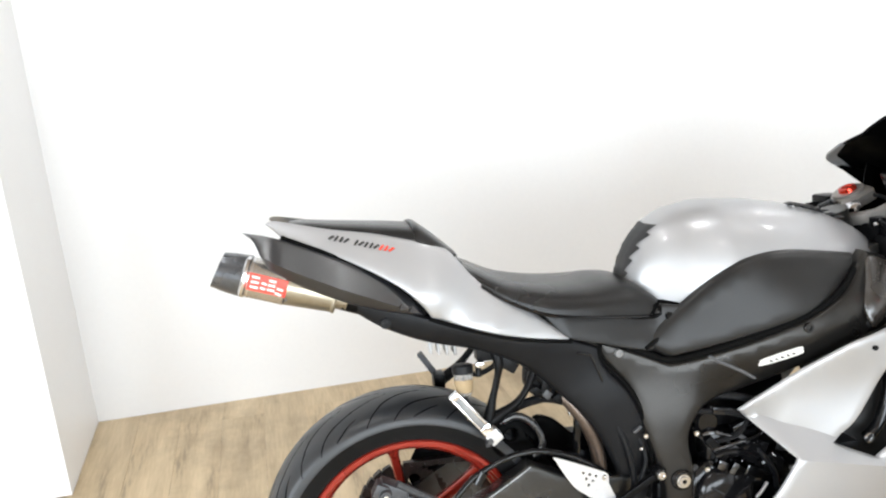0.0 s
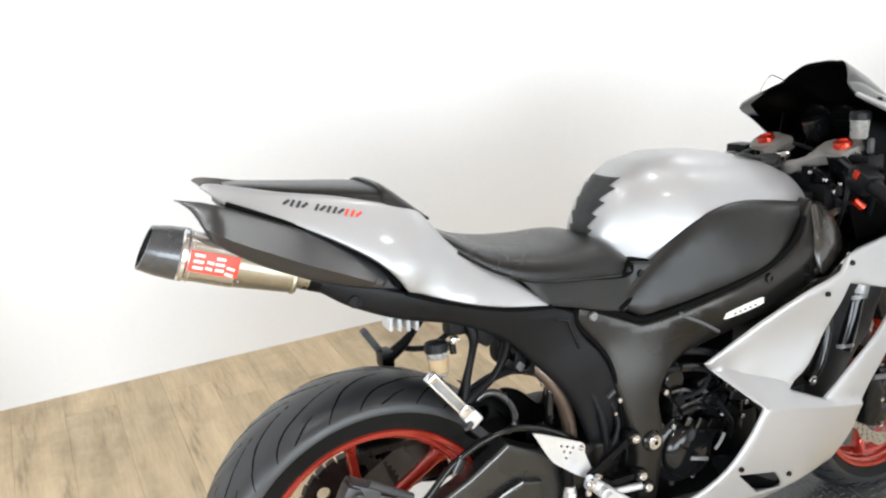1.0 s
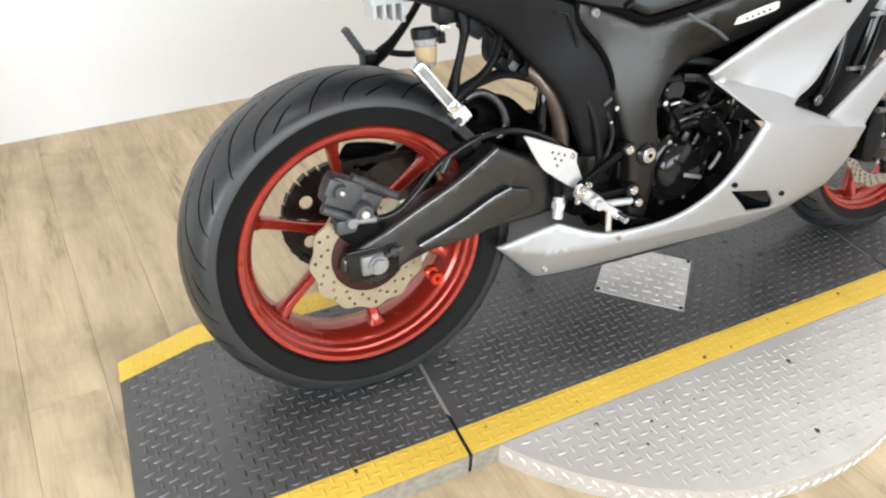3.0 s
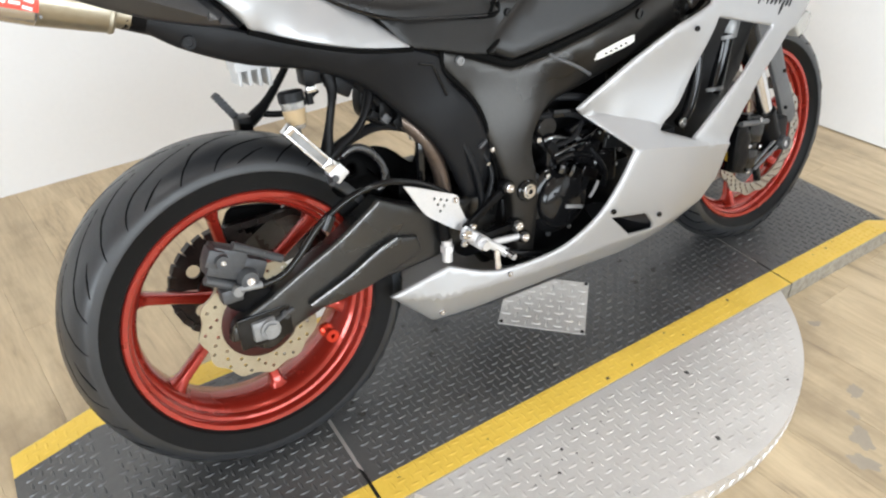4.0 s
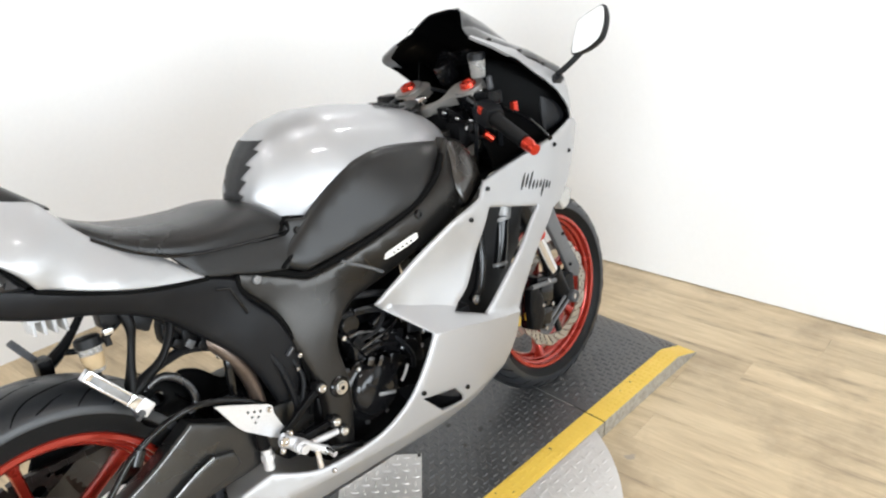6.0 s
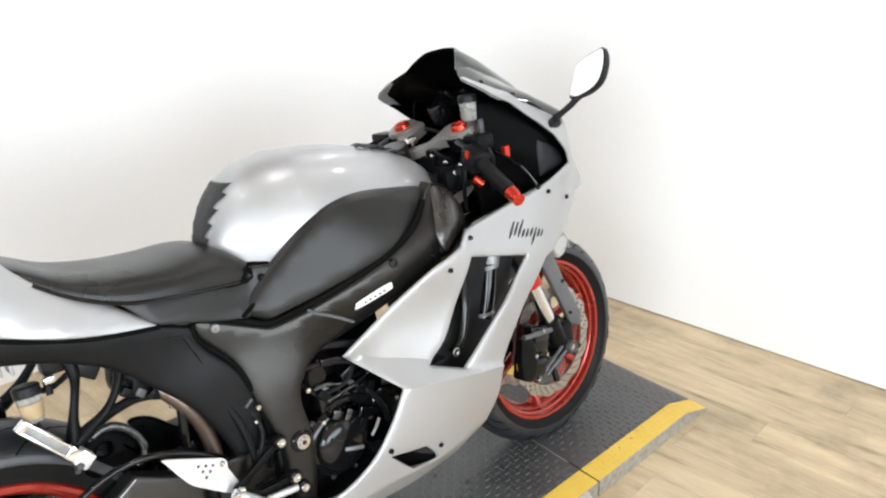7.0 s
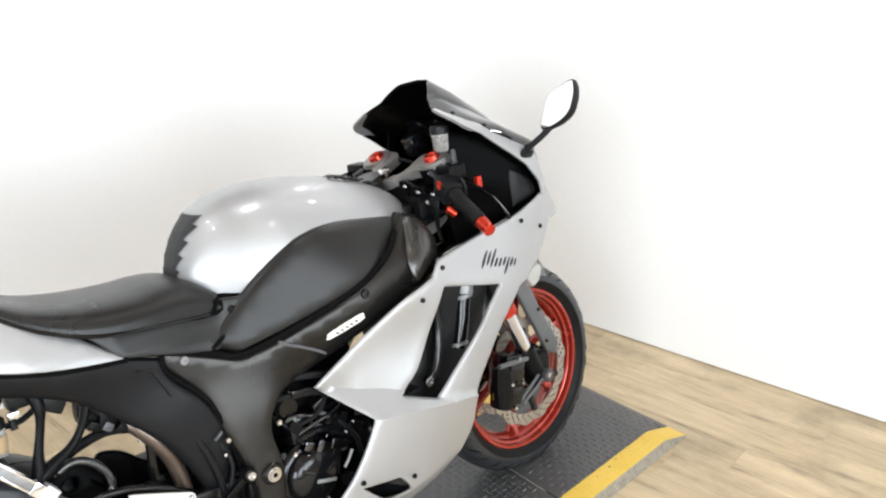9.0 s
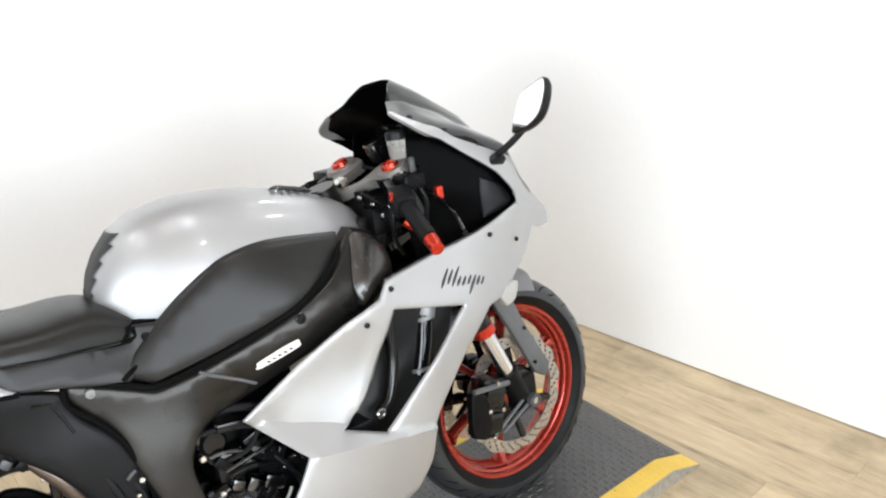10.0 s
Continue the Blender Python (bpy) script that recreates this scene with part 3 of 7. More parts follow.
# angle in degrees and share of the half width along each groove of a pitch; its half width in metres
GROOVES = [
    ([(0, -0.97), (-5.3, -0.66), (-9.7, -0.40), (-17.6, -0.16), (-25, -0.07)], 0.0040),
    ([(-11.5, -0.97), (-14.3, -0.82), (-19.3, -0.62), (-27.1, -0.43), (-36, -0.22), (-43, -0.08)], 0.0036),
    ([(-19.5, -0.95), (-23.1, -0.86), (-29.5, -0.70)], 0.0031),
]


def wheel(name, x, z, r, w, bead, beadw, spokes, first, hub, label, spoke_y=-0.004):
    bm = lathe([(0.014, -hub), (0.03, -hub), (0.036, -hub + 0.008), (0.040, -hub * 0.4), (0.046, 0), (0.040, hub * 0.4), (0.036, hub - 0.008), (0.03, hub), (0.014, hub)], 32, (x, 0, z))
    body = bp(name, bm, REDRIM, None, label)
    prof = tyre_profile(r, w, bead, beadw)
    inner = [(bead - 0.012, beadw - 0.012), (bead - 0.012, -beadw + 0.012)]
    tyre = bp("tyre", lathe(prof + inner, 96, (x, 0, z)), SIDEWALL, body, "worn black tyre", angle=50)
    band = [(rr + 0.0007, yy * (1 + 0.0007 / w)) for rr, yy in prof if rr > r - 0.046]
    bp("tread", lathe(band + [(q - 0.003, yy) for q, yy in band[::-1]], 96, (x, 0, z)), RUBBER, tyre, "grey worn tread", angle=50)
    b = beadw
    half = [(bead, b), (bead - 0.003, b + 0.003), (bead - 0.011, b + 0.002), (bead - 0.013, b - 0.002), (bead - 0.0135, b - 0.011), (bead - 0.016, b - 0.013), (bead - 0.020, b - 0.0135), (bead - 0.0215, b - 0.017), (bead - 0.0225, b - 0.025), (bead - 0.027, b - 0.028), (bead - 0.033, b - 0.036)]
    rim = [(q, -yy) for q, yy in half] + [(bead - 0.037, 0.0)] + half[::-1] + [ (bead - 0.002, b - 0.012), (bead - 0.016, b - 0.024), (bead - 0.026, b - 0.036), (bead - 0.026, -b + 0.036), (bead - 0.016, -b + 0.024), (bead - 0.002, -b + 0.012)]
    bp("rim", lathe(rim, 96, (x, 0, z)), REDRIM, body, "red painted cast rim")
    for k in range(spokes):
        a = first + 2 * math.pi * k / spokes
        m = Matrix.Translation((x, 0, z)) @ Matrix.Rotation(-a, 4, "Y")
        rings = []
        for rr, hw, hy in ((0.034, 0.017, 0.020), (0.07, 0.0115, 0.016), (0.12, 0.0095, 0.014), (bead - 0.055, 0.0105, 0.015), (bead - 0.042, 0.014, 0.018), (bead - 0.033, 0.021, 0.024)):
            ring = []
            for q in range(12):
                t = 2 * math.pi * q / 12
                ring.append(m @ Vector((rr, spoke_y + 0.024 * max(0.0, 1 - rr / 0.19) + hy * (abs(math.cos(t)) ** 0.6) * (1 if math.cos(t) > 0 else -1), hw * (abs(math.sin(t)) ** 0.6) * (1 if math.sin(t) > 0 else -1))))
            rings.append(ring)
        bp("spoke", loft(rings), REDRIM, body)
    # grooves: three to a pitch, swept back over the shoulder
    bm = bmesh.new()

    def on_tyre(a, f, side, lift=0.0006):
        rr = on_profile(prof, f * w) + lift
        return Vector((x + rr * math.cos(a), side * f * (w + lift), z + rr * math.sin(a)))

    for side in (1, -1):
        for k in range(11):
            for line, wide in GROOVES:
                start = 2 * math.pi * (k + (0.5 if side < 0 else 0.0)) / 11 + radians(8)
                ln = curve([(a, f, 0) for a, f in line], 5)
                last = None
                for i, q in enumerate(ln):
                    a, f = start + radians(q[0]), max(-0.985, q[1])
                    p = on_tyre(a, f, side)
                    nxt = ln[min(i + 1, len(ln) - 1)]
                    prv = ln[max(i - 1, 0)]
                    t = on_tyre(start + radians(nxt[0]), max(-0.985, nxt[1]), side) - on_tyre(start + radians(prv[0]), max(-0.985, prv[1]), side)
                    n = (p - Vector((x, p.y * 0.55, z))).normalized()
                    b = t.cross(n).normalized() * wide * (0.35 + 0.65 * math.sin(math.pi * min(0.95, 0.06 + i / len(ln))))
                    quad = [bm.verts.new(p - b), bm.verts.new(p + b), bm.verts.new(p - b - n * 0.003), bm.verts.new(p + b - n * 0.003)]
                    if last:
                        bm.faces.new((last[0], last[1], quad[1], quad[0]))
                        bm.faces.new((last[0], last[2], quad[2], quad[0]))
                        bm.faces.new((last[1], last[3], quad[3], quad[1]))
                    last = quad
    tagged(bp("tread_groove", bm, GROOVE, body, "curved tread grooves"), kind="stuff")
    return body


def wave_disc(name, x, y, z, r, inner, lobes, holes, parent, thick=0.005, hole=0.0034, steel=None, label="wavy drilled steel brake disc"):
    n = lobes * 10
    out = np.array([(x + (r + 0.0035 * math.cos(lobes * 2 * math.pi * k / n)) * math.cos(2 * math.pi * k / n), z + (r + 0.0035 * math.cos(lobes * 2 * math.pi * k / n)) * math.sin(2 * math.pi * k / n)) for k in range(n)])
    cut = [circle(x, z, inner, 40)]
    for k in range(holes):
        a = 2 * math.pi * k / holes
        for j, f in enumerate((0.22, 0.5, 0.78)):
            rr = inner + (r - inner) * f
            aa = a + (j - 1) * 0.5 * 2 * math.pi / holes * 0.7
            cut.append(circle(x + rr * math.cos(aa), z + rr * math.sin(aa), hole, 8))
    bm = panel(out, y - thick / 2, thick, 0.0, cut, grid=0.05, raw=True)
    return bp(name, bm, steel or STEEL, parent, label)


REAR_Z, FRONT_Z, FRONT_X = BASE + 0.314, BASE + 0.298, 1.405
rear = wheel("rear_wheel", 0.0, REAR_Z, 0.314, 0.087, 0.2315, 0.073, 6, radians(38), 0.055, "red six-spoke rear wheel")
front = wheel("front_wheel", FRONT_X, FRONT_Z, 0.298, 0.060, 0.2305, 0.045, 6, radians(20), 0.045, "red six-spoke front wheel")
wave_disc("brake_disc", 0.0, -0.088, REAR_Z, 0.108, 0.072, 12, 15, rear, steel=STEEL_REFLECT)
bp("disc_carrier", lathe([(0.02, -0.092), (0.06, -0.092), (0.074, -0.088), (0.074, -0.084), (0.05, -0.08), (0.02, -0.05)], 40, (0, 0, REAR_Z)), DARKRED, rear, "dark red disc carrier")
for s in (-1, 1):
    wave_disc("brake_disc", FRONT_X, 0.062 * s, FRONT_Z, 0.157, 0.127, 14, 34, front, hole=0.0041)
    carrier = bp("disc_carrier", lathe([(0.034, 0.050 * s), (0.075, 0.050 * s), (0.075, 0.058 * s), (0.034, 0.058 * s)], 32, (FRONT_X, 0, FRONT_Z)), GLOSS, front, "black disc carrier")
    for k in range(6):
        a = 2 * math.pi * k / 6 + 0.3
        bp("carrier_arm", rod(bmesh.new(), (FRONT_X + 0.04 * math.cos(a), 0.055 * s, FRONT_Z + 0.04 * math.sin(a)), (FRONT_X + 0.125 * math.cos(a + 0.3), 0.062 * s, FRONT_Z + 0.125 * math.sin(a + 0.3)), 0.010, 8), GLOSS, carrier)
# sprocket and chain on the far side
n = 44
out = np.array([((0.101 + 0.006 * (k % 4 in (1, 2))) * math.cos(2 * math.pi * k / (4 * n)), REAR_Z + (0.101 + 0.006 * (k % 4 in (1, 2))) * math.sin(2 * math.pi * k / (4 * n))) for k in range(4 * n)])
cut = [circle(0, REAR_Z, 0.045, 24)] + [circle(0.072 * math.cos(a), REAR_Z + 0.072 * math.sin(a), 0.014, 12) for a in np.linspace(0, 2 * math.pi, 6)[:-1]]
bp("sprocket", panel(out, 0.092, 0.006, 0.0, cut, grid=0.06, raw=True), CHAIN, rear, "dark oily chain sprocket")
bm = bmesh.new()
loop = [(0.0 + 0.106 * math.cos(a), REAR_Z + 0.106 * math.sin(a)) for a in np.linspace(radians(85), radians(275), 16)] + [(0.50, 0.415 - 0.035), (0.535, 0.43), (0.50, 0.415 + 0.05)]
pts = [Vector((px_, 0.095, pz_)) for px_, pz_ in loop]
total = [pts[i].lerp(pts[(i + 1) % len(pts)], f) for i in range(len(pts)) for f in np.linspace(0, 1, max(1, int((pts[(i + 1) % len(pts)] - pts[i]).length / 0.0159)), endpoint=False)]
for i, p in enumerate(total):
    d = (total[(i + 1) % len(total)] - p).normalized()
    m = Matrix.Translation(p) @ Matrix.Rotation(-math.atan2(d.z, d.x), 4, "Y")
    w = 0.009 if i % 2 else 0.0065
    box(bm, -0.010, 0.010, -w, w, -0.0065, 0.0065, 0, m)
tagged(bp("chain", bm, CHAIN, None, "oily dark drive chain"), kind="stuff")

# ---- swingarm, rear brake ----
arm = [[-0.062, 0.352], (-0.048, 0.386), (0.017, 0.416), (0.084, 0.452), (0.152, 0.485), (0.209, 0.519), [0.236, 0.536], (0.30, 0.505), (0.36, 0.49), (0.42, 0.48), (0.56, 0.46), (0.56, 0.40), (0.42, 0.39), (0.34, 0.378), (0.205, 0.375), (0.124, 0.364), (0.049, 0.340), (0.000, 0.314), (-0.049, 0.348)]
depth = Field([(-0.05, 0.36, -0.118), (0.0, 0.33, -0.118), (0.0, 0.40, -0.120), (0.12, 0.475, -0.129), (0.12, 0.41, -0.129), (0.12, 0.35, -0.126), (0.25, 0.52, -0.131), (0.25, 0.44, -0.131), (0.25, 0.37, -0.127), (0.40, 0.44, -0.124), (0.55, 0.44, -0.11)])
bm = panel(arm, depth, 0.034, 0.007, grid=0.02)
swing = bp("swingarm", bm, SWING, None, "dark grey cast swingarm", mirror=True)
bm = panel([[0.078, 0.383], [0.158, 0.415], [0.216, 0.443], [0.259, 0.457], [0.302, 0.445], [0.310, 0.416], (0.288, 0.404), (0.198, 0.380), (0.123, 0.371), (0.085, 0.372)], lambda x, z: depth(x, z) - 0.013, 0.013, 0.004, grid=0.012)
bp("rib", bm, SWING, swing)
# pale tubes draw the highlight along the rib and the top edge
for line, off, r in (([(0.078, 0.383), (0.158, 0.415), (0.216, 0.443), (0.259, 0.457)], 0.0125, 0.0017), ([(0.019, 0.411), (0.086, 0.447), (0.154, 0.480), (0.211, 0.514), (0.238, 0.531)], 0.001, 0.0011)):
    bp("edge_glint", tube(bmesh.new(), curve([(x, depth(x, z) - off, z) for x, z in line], 5), r, 8), EDGE_GLINT, swing, "bright line for the highlight on the casting edge")
bp("cross_brace", box(bmesh.new(), 0.26, 0.44, -0.10, 0.10, 0.40, 0.47, 0.015), SWING, swing)
bp("adjuster_block", box(bmesh.new(), -0.029, 0.013, -0.132, -0.115, 0.346, 0.383, 0.004), CASTALU, swing, "bare metal chain adjuster block")
bp("adjuster_recess", box(bmesh.new(), -0.052, 0.044, -0.1235, -0.112, 0.334, 0.394, 0.004), GLOSS, swing, "black adjuster recess")
bm = bmesh.new()
rod(bm, (0.0, -0.142, REAR_Z), (0.0, 0.14, REAR_Z), 0.0135, 6)
rod(bm, (0.0, -0.137, REAR_Z), (0.0, -0.133, REAR_Z), 0.018, 20)
bp("rear_axle", bm, CASTALU, None, "steel rear axle with hexagonal nut")
bm = bmesh.new()
rod(bm, (0.016, -0.124, 0.37), (0.05, -0.124, 0.382), 0.0045, 10)
rod(bm, (0.03, -0.124, 0.375), (0.038, -0.124, 0.378), 0.009, 6)
bp("adjuster_bolt", bm, CASTGREY, swing)
# black panel stands in for the far side of the swingarm in shade
bp("far_swing_shade", panel([(0.030, 0.493), (0.067, 0.500), (0.142, 0.479), (0.231, 0.421), (0.262, 0.378), (0.200, 0.352), (0.099, 0.380), (0.013, 0.420)], 0.105, 0.01, 0.004), INNER, None, "black panel added for the shaded far swingarm")
# slider bobbin
bm = lathe([(0.004, -0.162), (0.012, -0.162), (0.013, -0.158), (0.008, -0.154), (0.008, -0.142), (0.013, -0.138), (0.013, -0.128), (0.004, -0.128)], 20, (0.099, 0, 0.322))
bp("stand_bobbin", bm, ANOD, swing, "red anodised stand bobbin")
# caliper
bm = bmesh.new()
m = Matrix.Translation((-0.03, -0.105, 0.49)) @ Matrix.Rotation(radians(28), 4, "Y")
box(bm, -0.050, 0.012, -0.022, 0.020, -0.022, 0.030, 0.008, m)
box(bm, 0.006, 0.052, -0.016, 0.012, -0.014, 0.020, 0.007, m)
box(bm, -0.058, -0.030, -0.028, 0.006, -0.006, 0.026, 0.006, m)
rod(bm, m @ Vector((-0.02, -0.018, 0.036)), m @ Vector((0.075, -0.012, 0.026)), 0.0075, 10)
rod(bm, m @ Vector((-0.045, -0.012, -0.030)), m @ Vector((0.02, -0.012, -0.034)), 0.009, 10)
caliper = bp("rear_caliper", bm, CASTGREY, None, "grey cast rear brake caliper")
bm = bmesh.new()
for cx, cz, r in ((-0.055, 0.515, 0.013), (-0.018, 0.468, 0.019)):
    rod(bm, (cx, -0.128, cz), (cx, -0.141, cz), r, 20, r * 0.8)
box(bm, -0.066, -0.03, -0.128, -0.1, 0.432, 0.458, 0.006, None)
bp("piston_housing", bm, CASTGREY, caliper)
bolt(-0.018, -0.141, 0.468, 0.008, CHROME, caliper, "bolt")
bolt(-0.055, -0.141, 0.515, 0.005, CHROME, caliper, "bolt")
bm = panel([[-0.062, 0.43], (-0.05, 0.46), (0.0, 0.47), [0.02, 0.44], (0.025, 0.40), [-0.025, 0.39], (-0.05, 0.41)], -0.104, 0.008, 0.003)
bp("caliper_bracket", bm, CAST, None, "black rear caliper bracket")
bm = bmesh.new()
tube(bm, curve([(-0.028, -0.135, 0.455), (0.008, -0.135, 0.452), (0.041, -0.135, 0.458), (0.073, -0.135, 0.481), (0.113, -0.135, 0.520), (0.135, -0.135, 0.535), (0.185, -0.135, 0.557), (0.240, -0.135, 0.565), (0.297, -0.135, 0.553), (0.357, -0.135, 0.522), (0.42, -0.110, 0.47)]), 0.0062, 12)
hose = bp("brake_hose", bm, GLOSS, None, "black rear brake hose")
bm = bmesh.new()
rod(bm, (-0.036, -0.136, 0.458), (0.000, -0.137, 0.454), 0.0062, 12)
rod(bm, (-0.040, -0.128, 0.455), (-0.040, -0.140, 0.455), 0.009, 16)
bp("hose_end", bm, CASTALU, hose, "dull metal hose fitting")
bp("hose_clip", rod(bmesh.new(), (0.127, -0.136, 0.513), (0.141, -0.136, 0.537), 0.0105, 12), GLOSS, hose)
# hugger under the seat, dark
bm = bmesh.new()
rings = []
for k in range(9):
    a = radians(14 + 3.6 * k)
    r = 0.333
    rings.append([(r * math.cos(a), y, REAR_Z + (r - 0.02 * (abs(y) / 0.1) ** 2) * math.sin(a)) for y in np.linspace(-0.098, 0.098, 9)])
bm = loft(rings, closed=False, caps=False)
bmesh.ops.solidify(bm, geom=bm.faces[:], thickness=0.004)
bp("mudguard", bm, INNER, None, "short black rear mudguard")

# ---- frame and engine ----
frame_line = [[0.398, 0.772], [0.532, 0.716], (0.60, 0.728), (0.70, 0.757), (0.80, 0.790), (0.88, 0.835), (0.93, 0.885), [0.955, 0.905], [1.0, 0.89], (1.035, 0.83), (1.02, 0.775), (0.95, 0.742), (0.90, 0.725), (0.80, 0.694), (0.70, 0.655), (0.62, 0.632), (0.578, 0.605), (0.560, 0.558), (0.568, 0.495), (0.568, 0.43), (0.562, 0.37), [0.555, 0.325], [0.515, 0.325], (0.510, 0.40), (0.508, 0.47), (0.475, 0.585), (0.452, 0.66), (0.40, 0.73)]
frame_depth = Field([(0.40, 0.75, -0.118), (0.46, 0.68, -0.13), (0.54, 0.70, -0.150), (0.54, 0.60, -0.162), (0.55, 0.475, -0.168), (0.56, 0.35, -0.165), (0.70, 0.71, -0.188), (0.80, 0.745, -0.205), (0.95, 0.80, -0.205), (0.95, 0.89, -0.165), (1.02, 0.82, -0.175), (0.70, 0.66, -0.18)])


def beam_fold(x):
    return float(np.interp(x, [0.60, 0.70, 0.80, 0.88, 0.95], [0.695, 0.722, 0.752, 0.792, 0.835]))


def beam_depth(x, z):
    """The side of the frame, which folds inwards below a line along the beam."""
    fade = min(1.0, max(0.0, (x - 0.58) / 0.05))
    return frame_depth(x, z) + 0.20 * fade * max(0.0, beam_fold(x) - z)


bm = panel(frame_line, beam_depth, 0.03, 0.009, grid=0.018, creases=[[(x, beam_fold(x)) for x in np.linspace(0.635, 0.97, 26)]])
spar = bp("main_frame", bm, FRAME, None, "dark grey aluminium beam frame", mirror=True)
lobe = [(0.935, 0.862), (0.952, 0.893), (0.985, 0.889), (1.012, 0.862), (1.028, 0.825), (1.012, 0.783), (0.965, 0.760), (0.925, 0.765), (0.915, 0.81)]
bp("headstock_cover", panel(lobe, lambda x, z: frame_depth(x, z) - 0.006 - 0.010 * max(0.0, 1 - ((x - 0.972) / 0.055) ** 2 - ((z - 0.825) / 0.07) ** 2), 0.008, 0.006, grid=0.012), LOBE, spar, "glossy cover by the steering head, warm reflection in its colour", mirror=True)
bp("headstock", lathe([(0.02, -0.10), (0.045, -0.10), (0.045, 0.10), (0.02, 0.10)], 20, (1.03, 0, 0.86)), FRAME, spar)
bm = bmesh.new()
rod(bm, (1.035, 0, 0.80), (0.985, 0, 0.97), 0.038, 24)
bp("steering_tube", bm, FRAME, spar)
bolt(0.797, frame_depth(0.797, 0.773) - 0.001, 0.773, 0.0105, GLOSS, spar, "plug")
bolt(0.434, frame_depth(0.434, 0.742) - 0.002, 0.742, 0.0088, CASTALU, spar)
bm = lathe([(0.005, -0.178), (0.010, -0.178), (0.0115, -0.175), (0.0145, -0.175), (0.0155, -0.170), (0.0155, -0.15), (0.005, -0.15)], 24, (0.542, 0, 0.475))
bp("pivot_bolt", bm, CHROME, spar, "large steel pivot bolt")
bm = lathe([(0.004, -0.172), (0.020, -0.172), (0.023, -0.168), (0.023, -0.14), (0.004, -0.14)], 28, (0.542, 0, 0.475))
bp("pivot_boss", bm, GLOSS, spar)
for bx, bz, r in ((0.473, 0.573, 0.0055), (0.462, 0.548, 0.004)):
    bolt(bx, frame_depth(bx, bz) - 0.004, bz, r, CHROME, spar)
# weld bead and sticker on the beam
bm = bmesh.new()
tube(bm, [(x, beam_depth(x, z) - 0.0005, z) for x, z in ((0.605, 0.728), (0.622, 0.716), (0.645, 0.705), (0.672, 0.690), (0.70, 0.672))], 0.0035, 8)
bp("weld_seam", bm, STAY, spar, "pale weld bead")
st = [(0.708, 0.700), (0.703, 0.708), (0.709, 0.716), (0.778, 0.735), (0.787, 0.728), (0.782, 0.719)]
bp("sticker", panel(st, lambda x, z: beam_depth(x, z) - 0.0015, 0.001, 0.0, grid=0.03), LABELWHITE, spar, "white oblong information sticker")
bm = bmesh.new()
for k in range(5):
    x = 0.722 + 0.011 * k
    z = 0.709 + 0.0030 * k
    box(bm, x, x + 0.007, beam_depth(x, z) - 0.0024, beam_depth(x, z) - 0.001, z - 0.001, z + 0.003 + 0.002 * (k % 2))
bp("sticker_print", bm, DECAL, spar)
# rear part: the swept side cover
sub_line = [[-0.115, 0.905], (-0.06, 0.862), (-0.02, 0.838), (0.055, 0.806), (0.155, 0.778), (0.24, 0.736), (0.31, 0.669), (0.354, 0.622), (0.382, 0.580), (0.404, 0.535), [0.424, 0.480], [0.464, 0.470], (0.484, 0.53), (0.482, 0.586), (0.453, 0.66), (0.408, 0.715), [0.394, 0.760], (0.32, 0.787), (0.137, 0.830), (0.055, 0.860), [-0.05, 0.90]]
sub_depth = Field([(-0.1, 0.89, -0.105), (0.0, 0.85, -0.128), (0.1, 0.82, -0.135), (0.1, 0.795, -0.125), (0.25, 0.77, -0.137), (0.27, 0.71, -0.128), (0.38, 0.73, -0.130), (0.40, 0.65, -0.138), (0.45, 0.60, -0.140), (0.40, 0.52, -0.130), (0.47, 0.45, -0.132)])
subcover = bp("subframe_cover", panel(sub_line, sub_depth, 0.006, 0.012, grid=0.02), PLASTIC, None, "matt black subframe cover")
far_line = [[-0.115, 0.905], (-0.02, 0.838), (0.155, 0.778), (0.24, 0.740), [0.30, 0.70], [0.40, 0.72], [0.394, 0.760], (0.137, 0.830), (0.055, 0.860), [-0.05, 0.90]]
far = panel(far_line, sub_depth, 0.006, 0.008)
bmesh.ops.scale(far, verts=far.verts, vec=(1, -1, 1))
bp("subframe_cover", far, PLASTIC, None, "matt black subframe cover on the far side")
bolt(-0.026, sub_depth(-0.026, 0.855), 0.855, 0.011, PLASTIC, subcover, "plug")
bm = bmesh.new()
tube(bm, [(x, sub_depth(x, z) - 0.0006, z) for x, z in ((0.345, 0.755), (0.372, 0.748), (0.378, 0.735), (0.386, 0.715), (0.395, 0.69))], 0.0028, 8)
bp("groove_line", bm, GLOSS, subcover)
# seat-side panel and tank-side cover
side_line = [[0.325, 0.785], [0.275, 0.845], (0.40, 0.826), [0.515, 0.812], [0.526, 0.833], [0.585, 0.826], [0.50, 0.742], (0.45, 0.752), (0.40, 0.766)]
side_depth = Field([(0.30, 0.82, -0.128), (0.35, 0.78, -0.135), (0.42, 0.79, -0.13), (0.52, 0.80, -0.125), (0.56, 0.82, -0.135), (0.50, 0.75, -0.138)])
sidecover = bp("seat_side_cover", panel(side_line, side_depth, 0.006, 0.005), COVER, None, "black side panel under the seat", mirror=True)
bolt(0.541, side_depth(0.541, 0.809), 0.809, 0.008, GLOSS, sidecover, "plug")
tc_line = [[0.533, 0.726], [0.482, 0.754], (0.53, 0.80), (0.578, 0.841), (0.64, 0.886), (0.70, 0.914), (0.787, 0.922), [0.93, 0.902], (0.915, 0.87), (0.875, 0.835), (0.804, 0.795), (0.66, 0.755)]
